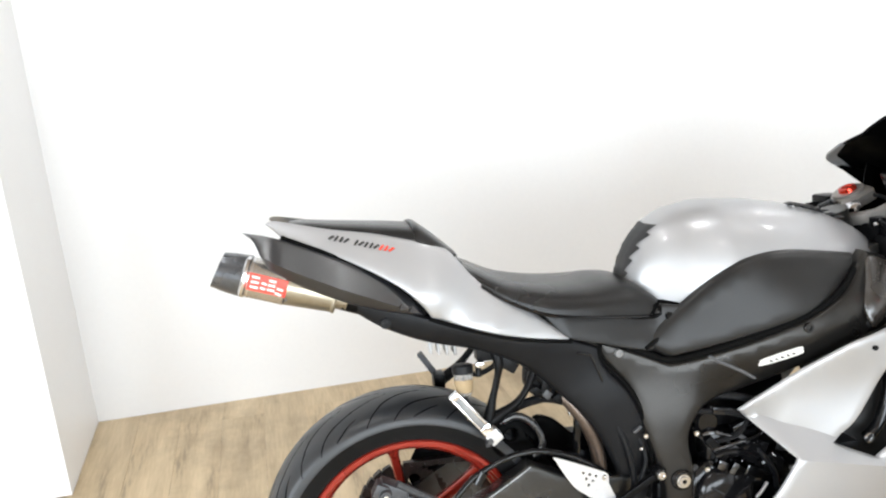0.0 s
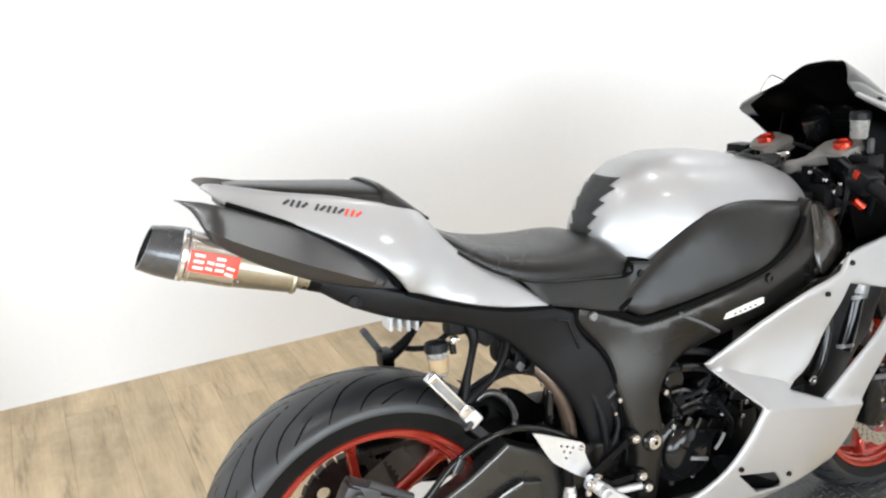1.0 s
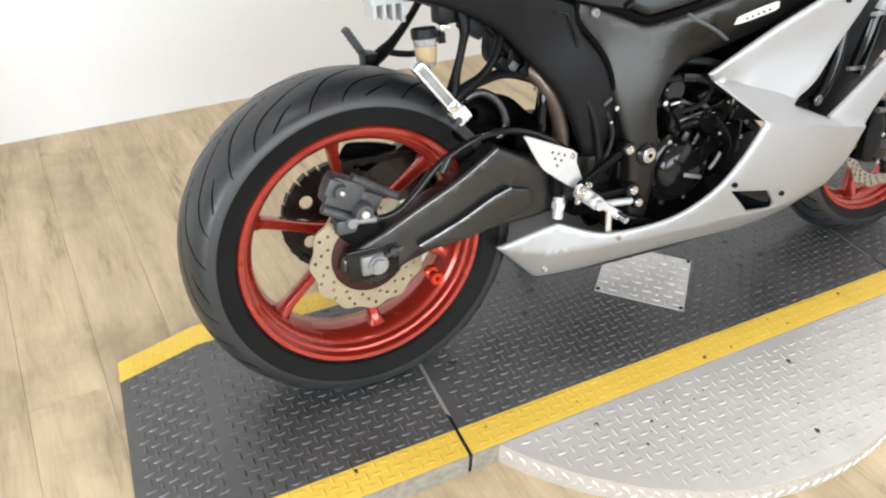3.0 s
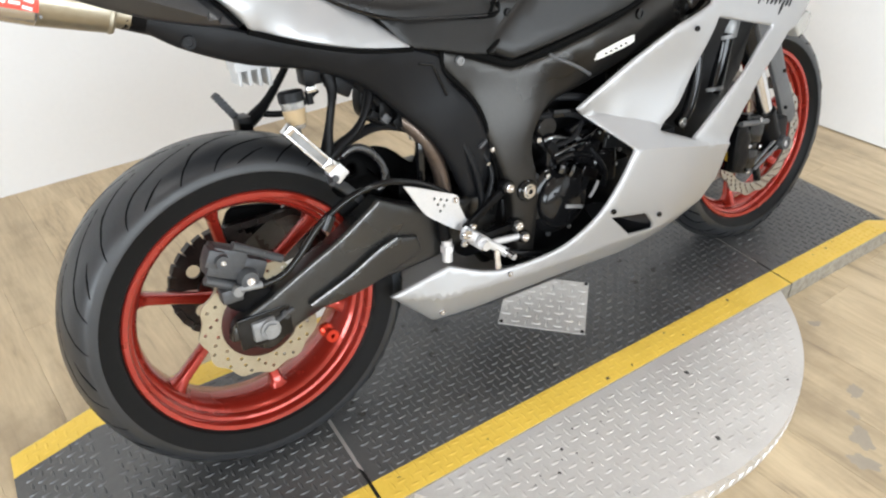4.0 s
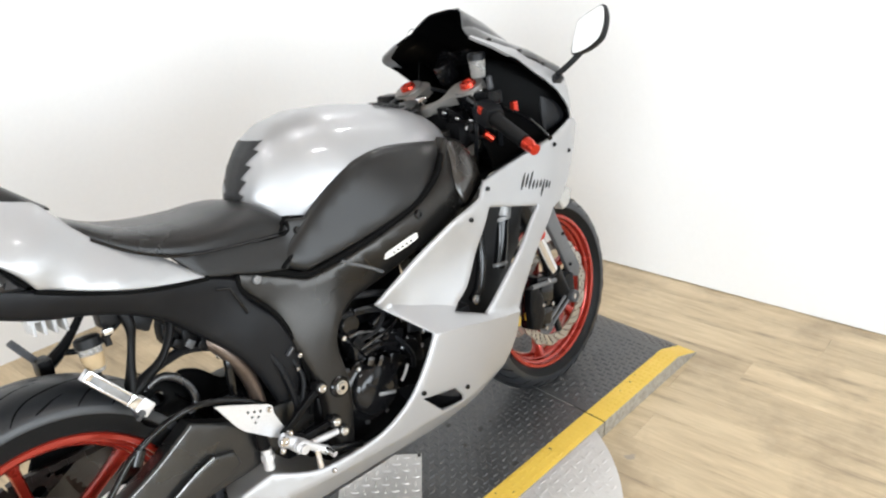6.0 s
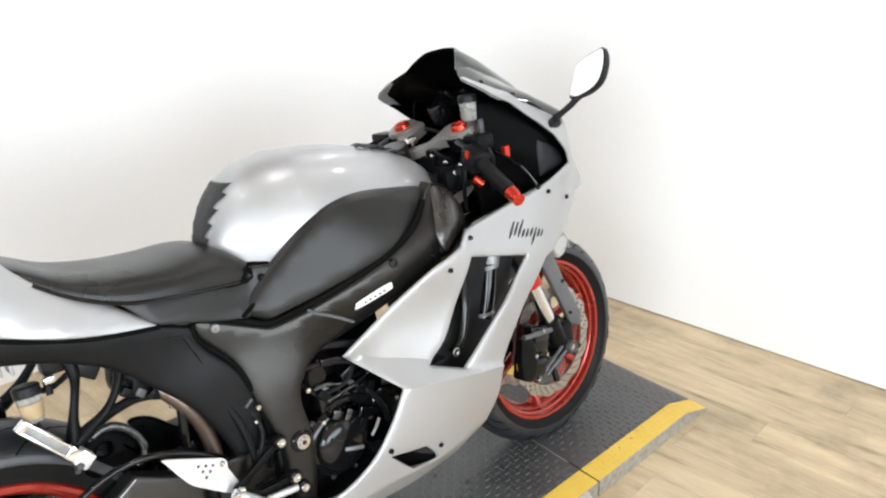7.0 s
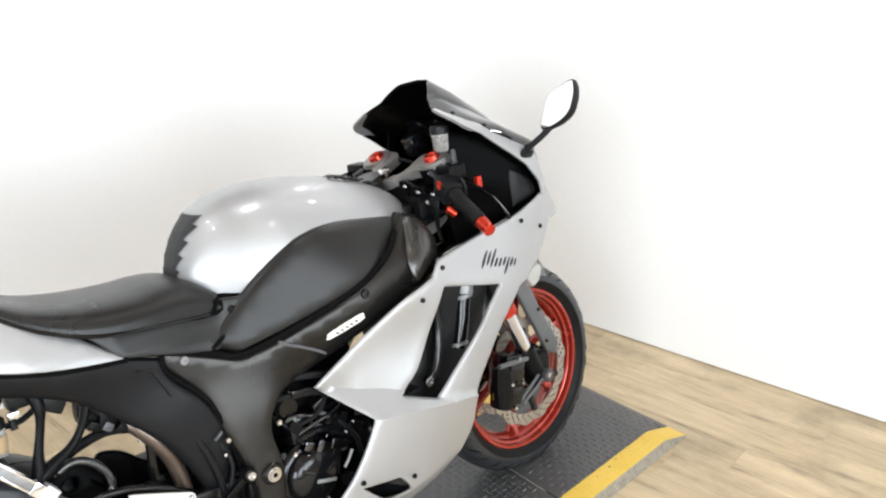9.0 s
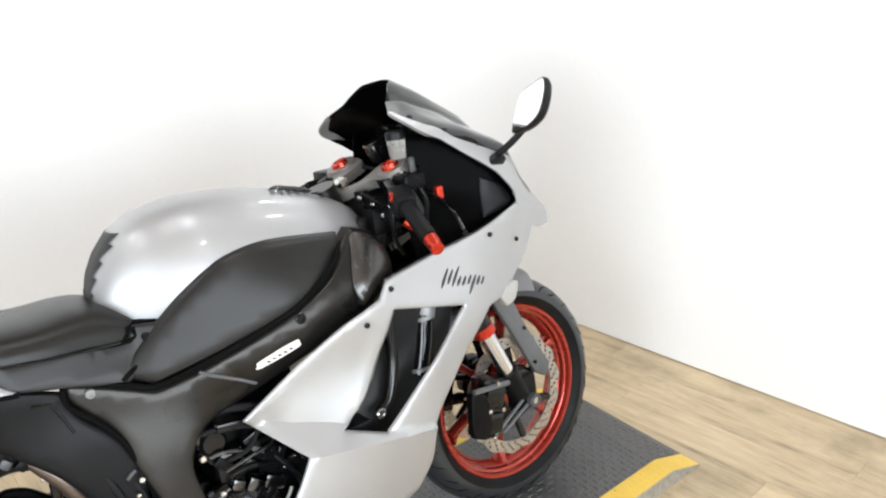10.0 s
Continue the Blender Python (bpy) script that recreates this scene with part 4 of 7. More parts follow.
tc_depth = Field([(0.50, 0.75, -0.137), (0.55, 0.76, -0.152), (0.60, 0.85, -0.150), (0.70, 0.80, -0.185), (0.70, 0.91, -0.165), (0.80, 0.86, -0.190), (0.80, 0.92, -0.160), (0.92, 0.89, -0.165), (0.88, 0.85, -0.182)])
bp("tank_side_cover", panel(tc_line, tc_depth, 0.006, 0.014, grid=0.022), COVER, None, "satin black curved tank side cover", mirror=True)

# dark airbox between the beams
bp("airbox", box(bmesh.new(), 0.47, 0.98, -0.118, 0.118, 0.67, 0.835, 0.02), GROOVE, None, "black airbox under the tank")

# engine
bm = bmesh.new()
box(bm, 0.50, 0.86, -0.135, 0.135, 0.30, 0.46, 0.02)
engine = bp("engine", bm, CAST, None, "black four-cylinder engine")
bp("cylinder_block", box(bmesh.new(), 0.60, 0.80, -0.12, 0.12, 0.45, 0.66, 0.02), CAST, engine)
bp("gearbox", box(bmesh.new(), 0.42, 0.60, -0.11, 0.11, 0.34, 0.50, 0.02), CAST, engine)
bm = lathe([(0.003, -0.182), (0.030, -0.182), (0.050, -0.178), (0.058, -0.170), (0.062, -0.158), (0.069, -0.156), (0.075, -0.150), (0.075, -0.13), (0.003, -0.13)], 44, (0.634, 0, 0.428))
clutch = bp("clutch_cover", bm, GLOSS, engine, "gloss black round clutch cover")
for a in (20, 145, 265):
    bm = bmesh.new()
    rod(bm, (0.638 + 0.018 * math.cos(radians(a)), -0.180, 0.428 + 0.018 * math.sin(radians(a))), (0.638 + 0.048 * math.cos(radians(a)), -0.178, 0.428 + 0.048 * math.sin(radians(a))), 0.004, 8)
    bp("cover_rib", bm, GLOSS, clutch)
for k in range(9):
    a = 2 * math.pi * k / 9 + 0.2
    bolt(0.634 + 0.080 * math.cos(a), -0.146, 0.428 + 0.080 * math.sin(a), 0.0055, CHROME if k % 3 else CASTGREY, clutch)
bm = bmesh.new()
box(bm, 0.60, 0.72, -0.158, -0.10, 0.50, 0.56, 0.012)
box(bm, 0.70, 0.80, -0.150, -0.10, 0.42, 0.50, 0.012)
bp("side_casing", bm, GLOSS, engine, "gloss black engine casing")
bm = lathe([(0.003, -0.168), (0.020, -0.168), (0.026, -0.160), (0.026, -0.13), (0.003, -0.13)], 24, (0.70, 0, 0.51))
bp("oil_cap", bm, GLOSS, engine)
# brackets, lugs and bright fasteners seen in the bay
for x0, z0, x1, z1, w, mt in ((0.612, 0.612, 0.70, 0.598, 0.008, GLOSS), (0.655, 0.565, 0.725, 0.590, 0.007, GLOSS), (0.60, 0.555, 0.64, 0.505, 0.009, CAST), (0.70, 0.47, 0.728, 0.53, 0.008, GLOSS), (0.645, 0.535, 0.672, 0.515, 0.006, CASTGREY), (0.668, 0.552, 0.69, 0.535, 0.005, CASTGREY)):
    d = Vector((x1 - x0, 0, z1 - z0))
    bp("bracket", box(bmesh.new(), 0, d.length, -0.010, 0.010, -w, w, 0.0035, Matrix.Translation((x0, -0.158, z0)) @ Matrix.Rotation(-math.atan2(d.z, d.x), 4, "Y")), mt, engine)
bm = lathe([(0.0005, -0.158), (0.020, -0.158), (0.026, -0.150), (0.026, -0.12), (0.0005, -0.12)], 28, (0.605, 0, 0.585))
bp("sensor_cover", bm, GLOSS, engine)
bm = lathe([(0.004, -0.170), (0.022, -0.170), (0.026, -0.165), (0.026, -0.12), (0.004, -0.12)], 24, (0.742, 0, 0.478))
bp("pump_cover", bm, GLOSS, engine)
for bx, bz, r in ((0.578, 0.567, 0.0062), (0.655, 0.552, 0.0058), (0.718, 0.512, 0.005), (0.69, 0.575, 0.004), (0.735, 0.545, 0.004), (0.745, 0.50, 0.0045), (0.76, 0.53, 0.0045)):
    bolt(bx, -0.160, bz, r, CHROME, engine)
for a, b, c, r in (((0.58, -0.15, 0.61), (0.66, -0.165, 0.60), (0.76, -0.16, 0.55), 0.006), ((0.60, -0.15, 0.54), (0.66, -0.17, 0.555), (0.70, -0.16, 0.60), 0.005), ((0.58, -0.14, 0.57), (0.62, -0.165, 0.53), (0.68, -0.16, 0.54), 0.0045), ((0.76, -0.15, 0.42), (0.74, -0.17, 0.47), (0.70, -0.16, 0.53), 0.006), ((0.60, -0.13, 0.64), (0.68, -0.16, 0.63), (0.74, -0.15, 0.60), 0.008)):
    bp("hose", tube(bmesh.new(), curve([a, b, c]), r, 9), PLASTIC, engine)
# cast arms, lugs and pipes above the clutch cover, highlights given as bright metal
for hx, hz, hl, hw, turn, mt in ((0.657, 0.483, 0.016, 0.013, 35, BRIGHT), (0.626, 0.497, 0.013, 0.010, 30, BRIGHT), (0.695, 0.472, 0.022, 0.013, 28, BRIGHT), (0.648, 0.452, 0.034, 0.010, -50, GLOSS), (0.675, 0.446, 0.030, 0.010, -55, GLOSS)):
    bp("cast_lug", box(bmesh.new(), -hl, hl, -0.012, 0.016, -hw, hw, 0.005, Matrix.Translation((hx, -0.168, hz)) @ Matrix.Rotation(radians(turn), 4, "Y")), mt, engine)
for rail, r, mt in (([(0.592, -0.160, 0.562), (0.612, -0.166, 0.566), (0.650, -0.165, 0.554)], 0.0048, BRIGHT), ([(0.612, -0.165, 0.528), (0.650, -0.170, 0.537), (0.708, -0.165, 0.546), (0.74, -0.15, 0.56)], 0.0042, BRIGHT), ([(0.618, -0.165, 0.514), (0.636, -0.172, 0.522), (0.662, -0.172, 0.521), (0.709, -0.165, 0.503), (0.73, -0.15, 0.485)], 0.0060, GLOSS), ([(0.702, -0.170, 0.414), (0.716, -0.170, 0.428), (0.728, -0.168, 0.443)], 0.0035, PLATEALU)):
    bp("oil_pipe", tube(bmesh.new(), curve(rail), r, 10), mt, engine)
bp("cover_badge", box(bmesh.new(), -0.023, 0.023, -0.004, 0.003, -0.004, 0.004, 0.001, Matrix.Translation((0.648, -0.181, 0.414)) @ Matrix.Rotation(radians(17), 4, "Y")), CASTALU, clutch, "pale raised maker's badge, plain bar")
for bx, bz in ((0.752, 0.467), (0.795, 0.493), (0.785, 0.464), (0.600, 0.486)):
    bolt(bx, -0.158, bz, 0.006, CHROME, engine)
# exhaust headers under the engine
bm = bmesh.new()
for k, y in enumerate((-0.09, -0.03, 0.03, 0.09)):
    tube(bm, curve([(0.80, y, 0.50), (0.90, y, 0.42), (0.90, y * 0.8, 0.30), (0.78, y * 0.6, 0.26), (0.60, y * 0.3, 0.25)]), 0.02, 10)
bp("exhaust_header", bm, CAST, engine, "dark exhaust headers")
# radiator behind the side opening
bm = box(bmesh.new(), -0.02, 0.02, -0.165, 0.165, -0.15, 0.15, 0.006, Matrix.Translation((1.03, 0, 0.59)) @ Matrix.Rotation(radians(-18), 4, "Y"))
radiator = bp("radiator", bm, CAST, None, "black radiator")
bm = bmesh.new()
rod(bm, (1.095, -0.175, 0.70), (1.085, -0.175, 0.665), 0.019, 20)
tube(bm, curve([(1.085, -0.175, 0.665), (1.075, -0.176, 0.62), (1.055, -0.178, 0.56)]), 0.019, 18)
tube(bm, curve([(0.99, -0.185, 0.71), (0.985, -0.19, 0.62), (0.96, -0.195, 0.55), (0.93, -0.198, 0.525)]), 0.012, 12)
bp("coolant_pipe", bm, GLOSS, radiator, "black coolant pipe")
bm = bmesh.new()
rod(bm, (1.098, -0.177, 0.712), (1.090, -0.177, 0.684), 0.0215, 20)
bp("pipe_elbow", bm, CASTALU, radiator, "bare metal pipe elbow")
for q in ((1.088, 0.676), (1.058, 0.57)):
    bm = lathe([(0.0185, -0.004), (0.0222, -0.004), (0.0222, 0.004), (0.0185, 0.004)], 22)
    bmesh.ops.transform(bm, matrix=Matrix.Translation((q[0], -0.176, q[1])) @ Matrix.Rotation(radians(78), 4, "X"), verts=bm.verts)
    bp("hose_clamp", bm, CASTALU, radiator)
bm = panel([[0.93, 0.78], [1.17, 0.74], [1.13, 0.60], [1.0, 0.46], [0.76, 0.50], (0.80, 0.60), (0.88, 0.70)], Field([(0.93, 0.78, -0.21), (1.17, 0.74, -0.20), (1.0, 0.62, -0.165), (1.0, 0.46, -0.20), (0.76, 0.5, -0.15), (0.85, 0.6, -0.15)]), 0.006, 0.004)
bp("inner_duct", bm, DUCT, radiator, "dark grey inner duct panel")
bolt(0.925, -0.212, 0.53, 0.011, CHROME, radiator)
bp("lug", box(bmesh.new(), 0.82, 0.90, -0.215, -0.16, 0.505, 0.53, 0.006), PLASTIC, radiator)

# ---- tank, seats, tail ----
TANK = [(0.488, 0.845, 0.866, 0.030), (0.494, 0.842, 0.892, 0.052), (0.505, 0.839, 0.922, 0.067), (0.523, 0.835, 0.952, 0.083), (0.556, 0.831, 0.987, 0.106), (0.60, 0.824, 1.010, 0.132), (0.67, 0.80, 1.022, 0.157), (0.77, 0.78, 1.016, 0.166), (0.85, 0.79, 1.002, 0.161), (0.93, 0.80, 0.980, 0.150), (0.99, 0.81, 0.953, 0.132), (1.03, 0.82, 0.928, 0.095), (1.045, 0.83, 0.903, 0.06)]
POW = 2.5


def tank_at(x):
    xs = [s[0] for s in TANK]
    return [float(np.interp(x, xs, [s[i] for s in TANK])) for i in (1, 2, 3)]


def tank_y(x, z):
    lo, hi, w = tank_at(x)
    f = min(0.995, max(0.0, (z - lo) / (hi - lo)))
    return -w * (1 - f ** POW) ** (1 / POW)


rings = []
for x in np.concatenate([[0.488, 0.491, 0.494, 0.499, 0.505, 0.514, 0.523, 0.539], np.linspace(0.556, 1.03, 22), [1.038, 1.045]]):
    lo, hi, w = tank_at(x)
    ring = []
    for k in range(33):
        a = math.pi * k / 32
        c, s = math.cos(a), math.sin(a)
        ring.append((x, -w * abs(c) ** (2 / POW) * (1 if c > 0 else -1), lo + (hi - lo) * s ** (2 / POW)))
    rings.append(ring)
tank = bp("fuel_tank", loft(rings), SILVER, None, "silver metallic fuel tank", angle=50)
# pad on the tail of the tank, a flame of jagged tongues


def tank_rear(y, z):
    """The rearmost x of the tank at a half width y and a height z."""
    x = 0.488
    while x < 0.62 and (tank_at(x)[1] < z + 0.0005 or -tank_y(x, z) < abs(y)):
        x += 0.0008
    return x


rows = []
for k in range(34):
    z = 0.858 + 0.124 * k / 33
    tooth = ((z - 0.858) / 0.0265) % 1.0                 # tongues that lick upwards
    reach = 0.020 + 0.017 * (k / 33) + 0.017 * tooth ** 1.6
    rows.append([(tank_rear(reach * f, z) - 0.0022, reach * f, z) for f in np.linspace(-1, 1, 15)])
bm = loft(rows, closed=False, caps=False)
bmesh.ops.solidify(bm, geom=bm.faces[:], thickness=0.0015)
bp("tank_pad", bm, PAD, tank, "dark grey jagged tank pad", angle=60)
bm = bmesh.new()
for k in range(7):
    x = 0.86 + 0.018 * k
    for s in (1,):
        z = tank_at(x)[1] - 0.0035
        m = Matrix.Translation((x, -0.055, z + 0.0028)) @ Matrix.Rotation(radians(9 + k), 4, "Y") @ Matrix.Rotation(radians(-14), 4, "X")
        box(bm, -0.007, 0.006, -0.010, 0.010, 0, 0.0015, 0, m)
bp("tank_mark", bm, DECAL, tank, "dark brand mark, plain bars")
bm = lathe([(0.003, -0.006), (0.030, -0.006), (0.036, -0.003), (0.042, 0.0), (0.042, 0.012), (0.003, 0.012)], 32)
bmesh.ops.transform(bm, matrix=Matrix.Translation((0.92, 0, 0.984)) @ Matrix.Rotation(radians(15), 4, "Y") @ Matrix.Rotation(radians(-90), 4, "X"), verts=bm.verts)
bp("filler_cap", bm, CAST, tank, "dark round filler cap")


def arch_loft(rows, power=2.6, n=24):
    """Stations of x, low z, high z, half width, each a closed arch."""
    rings = []
    for x, lo, hi, w in rows:
        ring = []
        for k in range(n + 1):
            a = math.pi * k / n
            c, s = math.cos(a), math.sin(a)
            ring.append((x, -w * abs(c) ** (2 / power) * (1 if c > 0 else -1), lo + (hi - lo) * s ** (2 / power)))
        rings.append(ring)
    return loft(rings)


def stations(rows, n=4):
    return [tuple(v) for v in _through([Vector(r) for r in rows], n)]


def _through(p, n):
    out = []
    for i in range(len(p) - 1):
        a, b, c, d = p[max(i - 1, 0)], p[i], p[i + 1], p[min(i + 2, len(p) - 1)]
        for k in range(n):
            t = k / n
            out.append(0.5 * (2 * b + (c - a) * t + (2 * a - 5 * b + 4 * c - d) * t * t + (3 * b - a - 3 * c + d) * t ** 3))
    return out + [p[-1]]


seat_rows = stations([(0.125, 0.925, 0.948, 0.090), (0.16, 0.908, 0.935, 0.108), (0.225, 0.864, 0.904, 0.128), (0.30, 0.836, 0.887, 0.140), (0.38, 0.826, 0.880, 0.140), (0.44, 0.819, 0.882, 0.130), (0.487, 0.812, 0.875, 0.122), (0.528, 0.808, 0.850, 0.113), (0.548, 0.809, 0.834, 0.104), (0.556, 0.813, 0.824, 0.098)])
seat = bp("rider_seat", arch_loft(seat_rows, 3.0), VINYL, None, "black smooth vinyl rider seat", angle=60)
bm = bmesh.new()
tube(bm, curve([(0.165, -0.112, 0.905), (0.225, -0.132, 0.866), (0.30, -0.143, 0.838), (0.42, -0.134, 0.820), (0.528, -0.117, 0.807), (0.557, -0.101, 0.814)]), 0.0035, 8)
bp("seat_piping", bm, GLOSS, seat)
pil_rows = stations([(-0.192, 1.040, 1.052, 0.034), (-0.165, 1.036, 1.052, 0.046), (-0.10, 1.020, 1.044, 0.064), (0.0, 0.998, 1.033, 0.086), (0.045, 0.988, 1.027, 0.093)])
pillion = bp("pillion_seat", arch_loft(pil_rows, 3.6), VINYL, None, "black wedge-shaped pillion seat", angle=60)
hump = stations([(0.045, 0.986, 1.032, 0.095), (0.058, 0.983, 1.030, 0.097), (0.085, 0.978, 1.008, 0.098), (0.125, 0.964, 0.972, 0.094)])
bp("seat_hump", arch_loft(hump, 3.4), VINYL, pillion, "black stitched front hump", angle=60)
tail_line = [[-0.234, 1.056], (-0.215, 1.060), (-0.118, 1.038), (-0.019, 1.020), (0.09, 0.990), (0.125, 0.959), (0.160, 0.917), (0.255, 0.852), [0.334, 0.784], (0.234, 0.801), (0.126, 0.834), [0.062, 0.858], (0.040, 0.890), (0.001, 0.926), (-0.078, 0.974), (-0.144, 1.004), (-0.185, 1.018), [-0.205, 1.030]]
tail_depth = Field([(-0.245, 1.065, -0.050), (-0.15, 1.045, -0.068), (-0.15, 1.015, -0.094), (-0.02, 1.015, -0.090), (-0.02, 0.95, -0.125), (0.08, 0.985, -0.102), (0.08, 0.90, -0.145), (0.08, 0.855, -0.140), (0.16, 0.91, -0.112), (0.18, 0.84, -0.146), (0.25, 0.85, -0.128), (0.33, 0.785, -0.142), (0.23, 0.805, -0.146)])
tailpanel = bp("tail_fairing", panel(tail_line, tail_depth, 0.006, 0.007, grid=0.02), SILVER, None, "silver metallic tail fairing", mirror=True)
bm = arch_loft(stations([(-0.205, 1.020, 1.046, 0.045), (-0.15, 1.0, 1.036, 0.066), (0.0, 0.95, 1.005, 0.095), (0.10, 0.88, 0.975, 0.10), (0.16, 0.85, 0.93, 0.10), (0.28, 0.80, 0.84, 0.11)]), 3.0)
bp("tail_core", bm, PLASTIC, None, "black inner tail tray")
# lettering on the tail as plain strokes
bm, bm2 = bmesh.new(), bmesh.new()
for k in range(13):
    x, z = -0.112 + 0.0092 * k, 1.024 - 0.0026 * k
    if k == 4:
        continue
    y = tail_depth(x, z) - 0.0012
    box(bm2 if k > 9 else bm, -0.0022, 0.0022, -0.0006, 0.0006, -0.0062, 0.0062, 0, Matrix.Translation((x, y, z)) @ Matrix.Rotation(radians(-38), 4, "X") @ Matrix.Rotation(radians(38 if k % 3 else 62), 4, "Y"))
bp("tail_mark", bm, DECAL, tailpanel, "dark brand mark, plain bars")
bp("tail_mark", bm2, LABELRED, tailpanel, "red brand mark, plain bars")
low_line = [[-0.276, 1.046], [-0.240, 1.040], (-0.19, 1.024), (-0.086, 0.976), (-0.009, 0.928), (0.025, 0.898), [0.050, 0.862], (-0.05, 0.888), (-0.117, 0.914), (-0.175, 0.942), [-0.232, 0.978], (-0.242, 1.000), (-0.256, 1.030)]


def shield_ridge(x):
    return float(np.interp(x, [-0.276, -0.246, -0.178, -0.108, -0.028, 0.05], [1.02, 1.006, 0.970, 0.937, 0.902, 0.866]))


def low_depth(x, z):
    """Two faces that meet in a ridge, which runs down and forward."""
    r = shield_ridge(x)
    out = float(np.interp(x, [-0.28, -0.22, -0.10, 0.0, 0.05], [-0.10, -0.138, -0.153, -0.148, -0.132]))
    return out + (0.85 * (z - r) if z > r else 0.55 * (r - z))


bp("tail_heat_shield", panel(low_line, low_depth, 0.005, 0.005, grid=0.015, creases=[[(x, shield_ridge(x)) for x in np.linspace(-0.225, 0.0, 20)]]), SATIN, None, "satin black panel over the exhaust", angle=25)


# ---- exhaust ----
def canister(a, b, r0, r1, name, material, parent=None, label="", corners=0, segs=28):
    """A rounded, slightly trapezoid drum from a to b."""
    a, b = Vector(a), Vector(b)
    d = (b - a).normalized()
    side = Vector((0, 1, 0))
    side = (side - d * side.dot(d)).normalized()
    up = d.cross(side)
    rings = []
    for p, r in ((a, r0 * 0.93), (a + d * 0.003, r0), (b - d * 0.003, r1), (b, r1 * 0.93)):
        ring = []
        for k in range(segs):
            t = 2 * math.pi * k / segs
            c, s = math.cos(t), math.sin(t)
            e = 0.75
            ring.append(p + r * (1.02 * abs(c) ** e * (1 if c > 0 else -1) * side + 0.98 * abs(s) ** e * (1 if s > 0 else -1) * up))
        rings.append(ring)
    return bp(name, loft(rings), material, parent, label)


E0, E1 = Vector((-0.326, -0.085, 0.984)), Vector((-0.085, -0.098, 0.900))
along = lambda f: tuple(E0.lerp(E1, f))
ex = canister(along(0.20), along(0.52), 0.038, 0.0372, "exhaust_canister", CAN, None, "short polished exhaust canister")
bm = bmesh.new()
d = (E1 - E0).normalized()
rings = []
for f, r in ((0.0, 0.028), (0.0, 0.032), (0.10, 0.037), (0.22, 0.0395)):
    p = E0.lerp(E1, f)
    side = Vector((0, 1, 0))
    up = d.cross(side).normalized()
    rings.append([p + Vector((0.012 * math.sin(2 * math.pi * k / 28), 0, 0)) * (0.5 - f) + r * (math.cos(2 * math.pi * k / 28) * side + math.sin(2 * math.pi * k / 28) * up) for k in range(28)])
bp("end_cap", loft(rings, caps=False), ENDCAP, ex, "dark cone-shaped end cap")
rod(bm, along(0.03), along(0.2), 0.026, 20)
bp("outlet", bm, GROOVE, ex)
canister(along(0.19), along(0.235), 0.0405, 0.0405, "strap", CHROME, ex)
canister(along(0.245), along(0.26), 0.0395, 0.0395, "strap", CHROME, ex)
bm = bmesh.new()
tube(bm, [along(0.50), along(0.535), along(0.86), along(0.87), along(0.97)], [0.0368, 0.0362, 0.0300, 0.022, 0.021], 24)
bp("link_pipe", bm, PIPE, ex, "gold heat-tinted link pipe")
bm = bmesh.new()
tube(bm, curve([along(0.93), (-0.02, -0.08, 0.872), (0.08, -0.07, 0.835), (0.20, -0.06, 0.80), (0.32, -0.05, 0.75), (0.41, -0.04, 0.64), (0.43, -0.03, 0.45), (0.55, 0, 0.27)]), 0.022, 14)
bp("mid_pipe", bm, CAST, ex, "dark exhaust mid pipe")
canister(along(0.86), along(0.89), 0.0315, 0.0315, "pipe_flange", PIPE, ex)
m = Matrix.Translation(E0.lerp(E1, 0.375)) @ Matrix.Rotation(math.atan2(E0.z - E1.z, E1.x - E0.x), 4, "Y")
bm = bmesh.new()
box(bm, -0.036, 0.036, -0.0405, -0.036, -0.016, 0.016, 0.001, m)
bp("label", bm, LABELRED, ex, "red maker's label with plain white bars")
bm = bmesh.new()
for k, (x, h, w) in enumerate(((-0.023, 0.011, 0.015), (-0.006, 0.011, 0.010), (0.008, 0.010, 0.013), (0.024, 0.011, 0.012))):
    for j in range(3 if k in (0, 2) else 2):
        box(bm, x - w / 2, x + w / 2, -0.0412, -0.040, -h + j * h * 0.85, -h + j * h * 0.85 + 0.0042, 0, m @ Matrix.Rotation(radians(8 * (k % 2)), 4, "Y"))
bp("label_print", bm, LABELWHITE, ex)
for f in (0.255, 0.50):
    p = E0.lerp(E1, f)
    for dz in (-0.022, 0.024):
        bolt(p.x, p.y - 0.033, p.z + dz, 0.0022, CASTALU, ex, "rivet", 0.0015)

# ---- fairing ----
side_fairing = [[0.656, 0.615], (0.75, 0.682), (0.845, 0.737), (0.90, 0.757), [0.945, 0.772], [0.968, 0.805], (1.082, 0.822), (1.211, 0.841), (1.30, 0.860), [1.352, 0.872], (1.42, 0.856), (1.460, 0.828), (1.455, 0.785), (1.405, 0.740), (1.340, 0.705), [1.29, 0.675], [1.225, 0.668], (1.183, 0.630), (1.095, 0.552), (1.030, 0.480), (1.012, 0.40), (0.975, 0.345), [0.926, 0.282], (0.84, 0.262), (0.66, 0.268), (0.52, 0.255), [0.385, 0.236], [0.333, 0.236], [0.239, 0.331], [0.362, 0.364], (0.455, 0.334), (0.57, 0.350), (0.645, 0.398), (0.70, 0.470), [0.736, 0.532]]
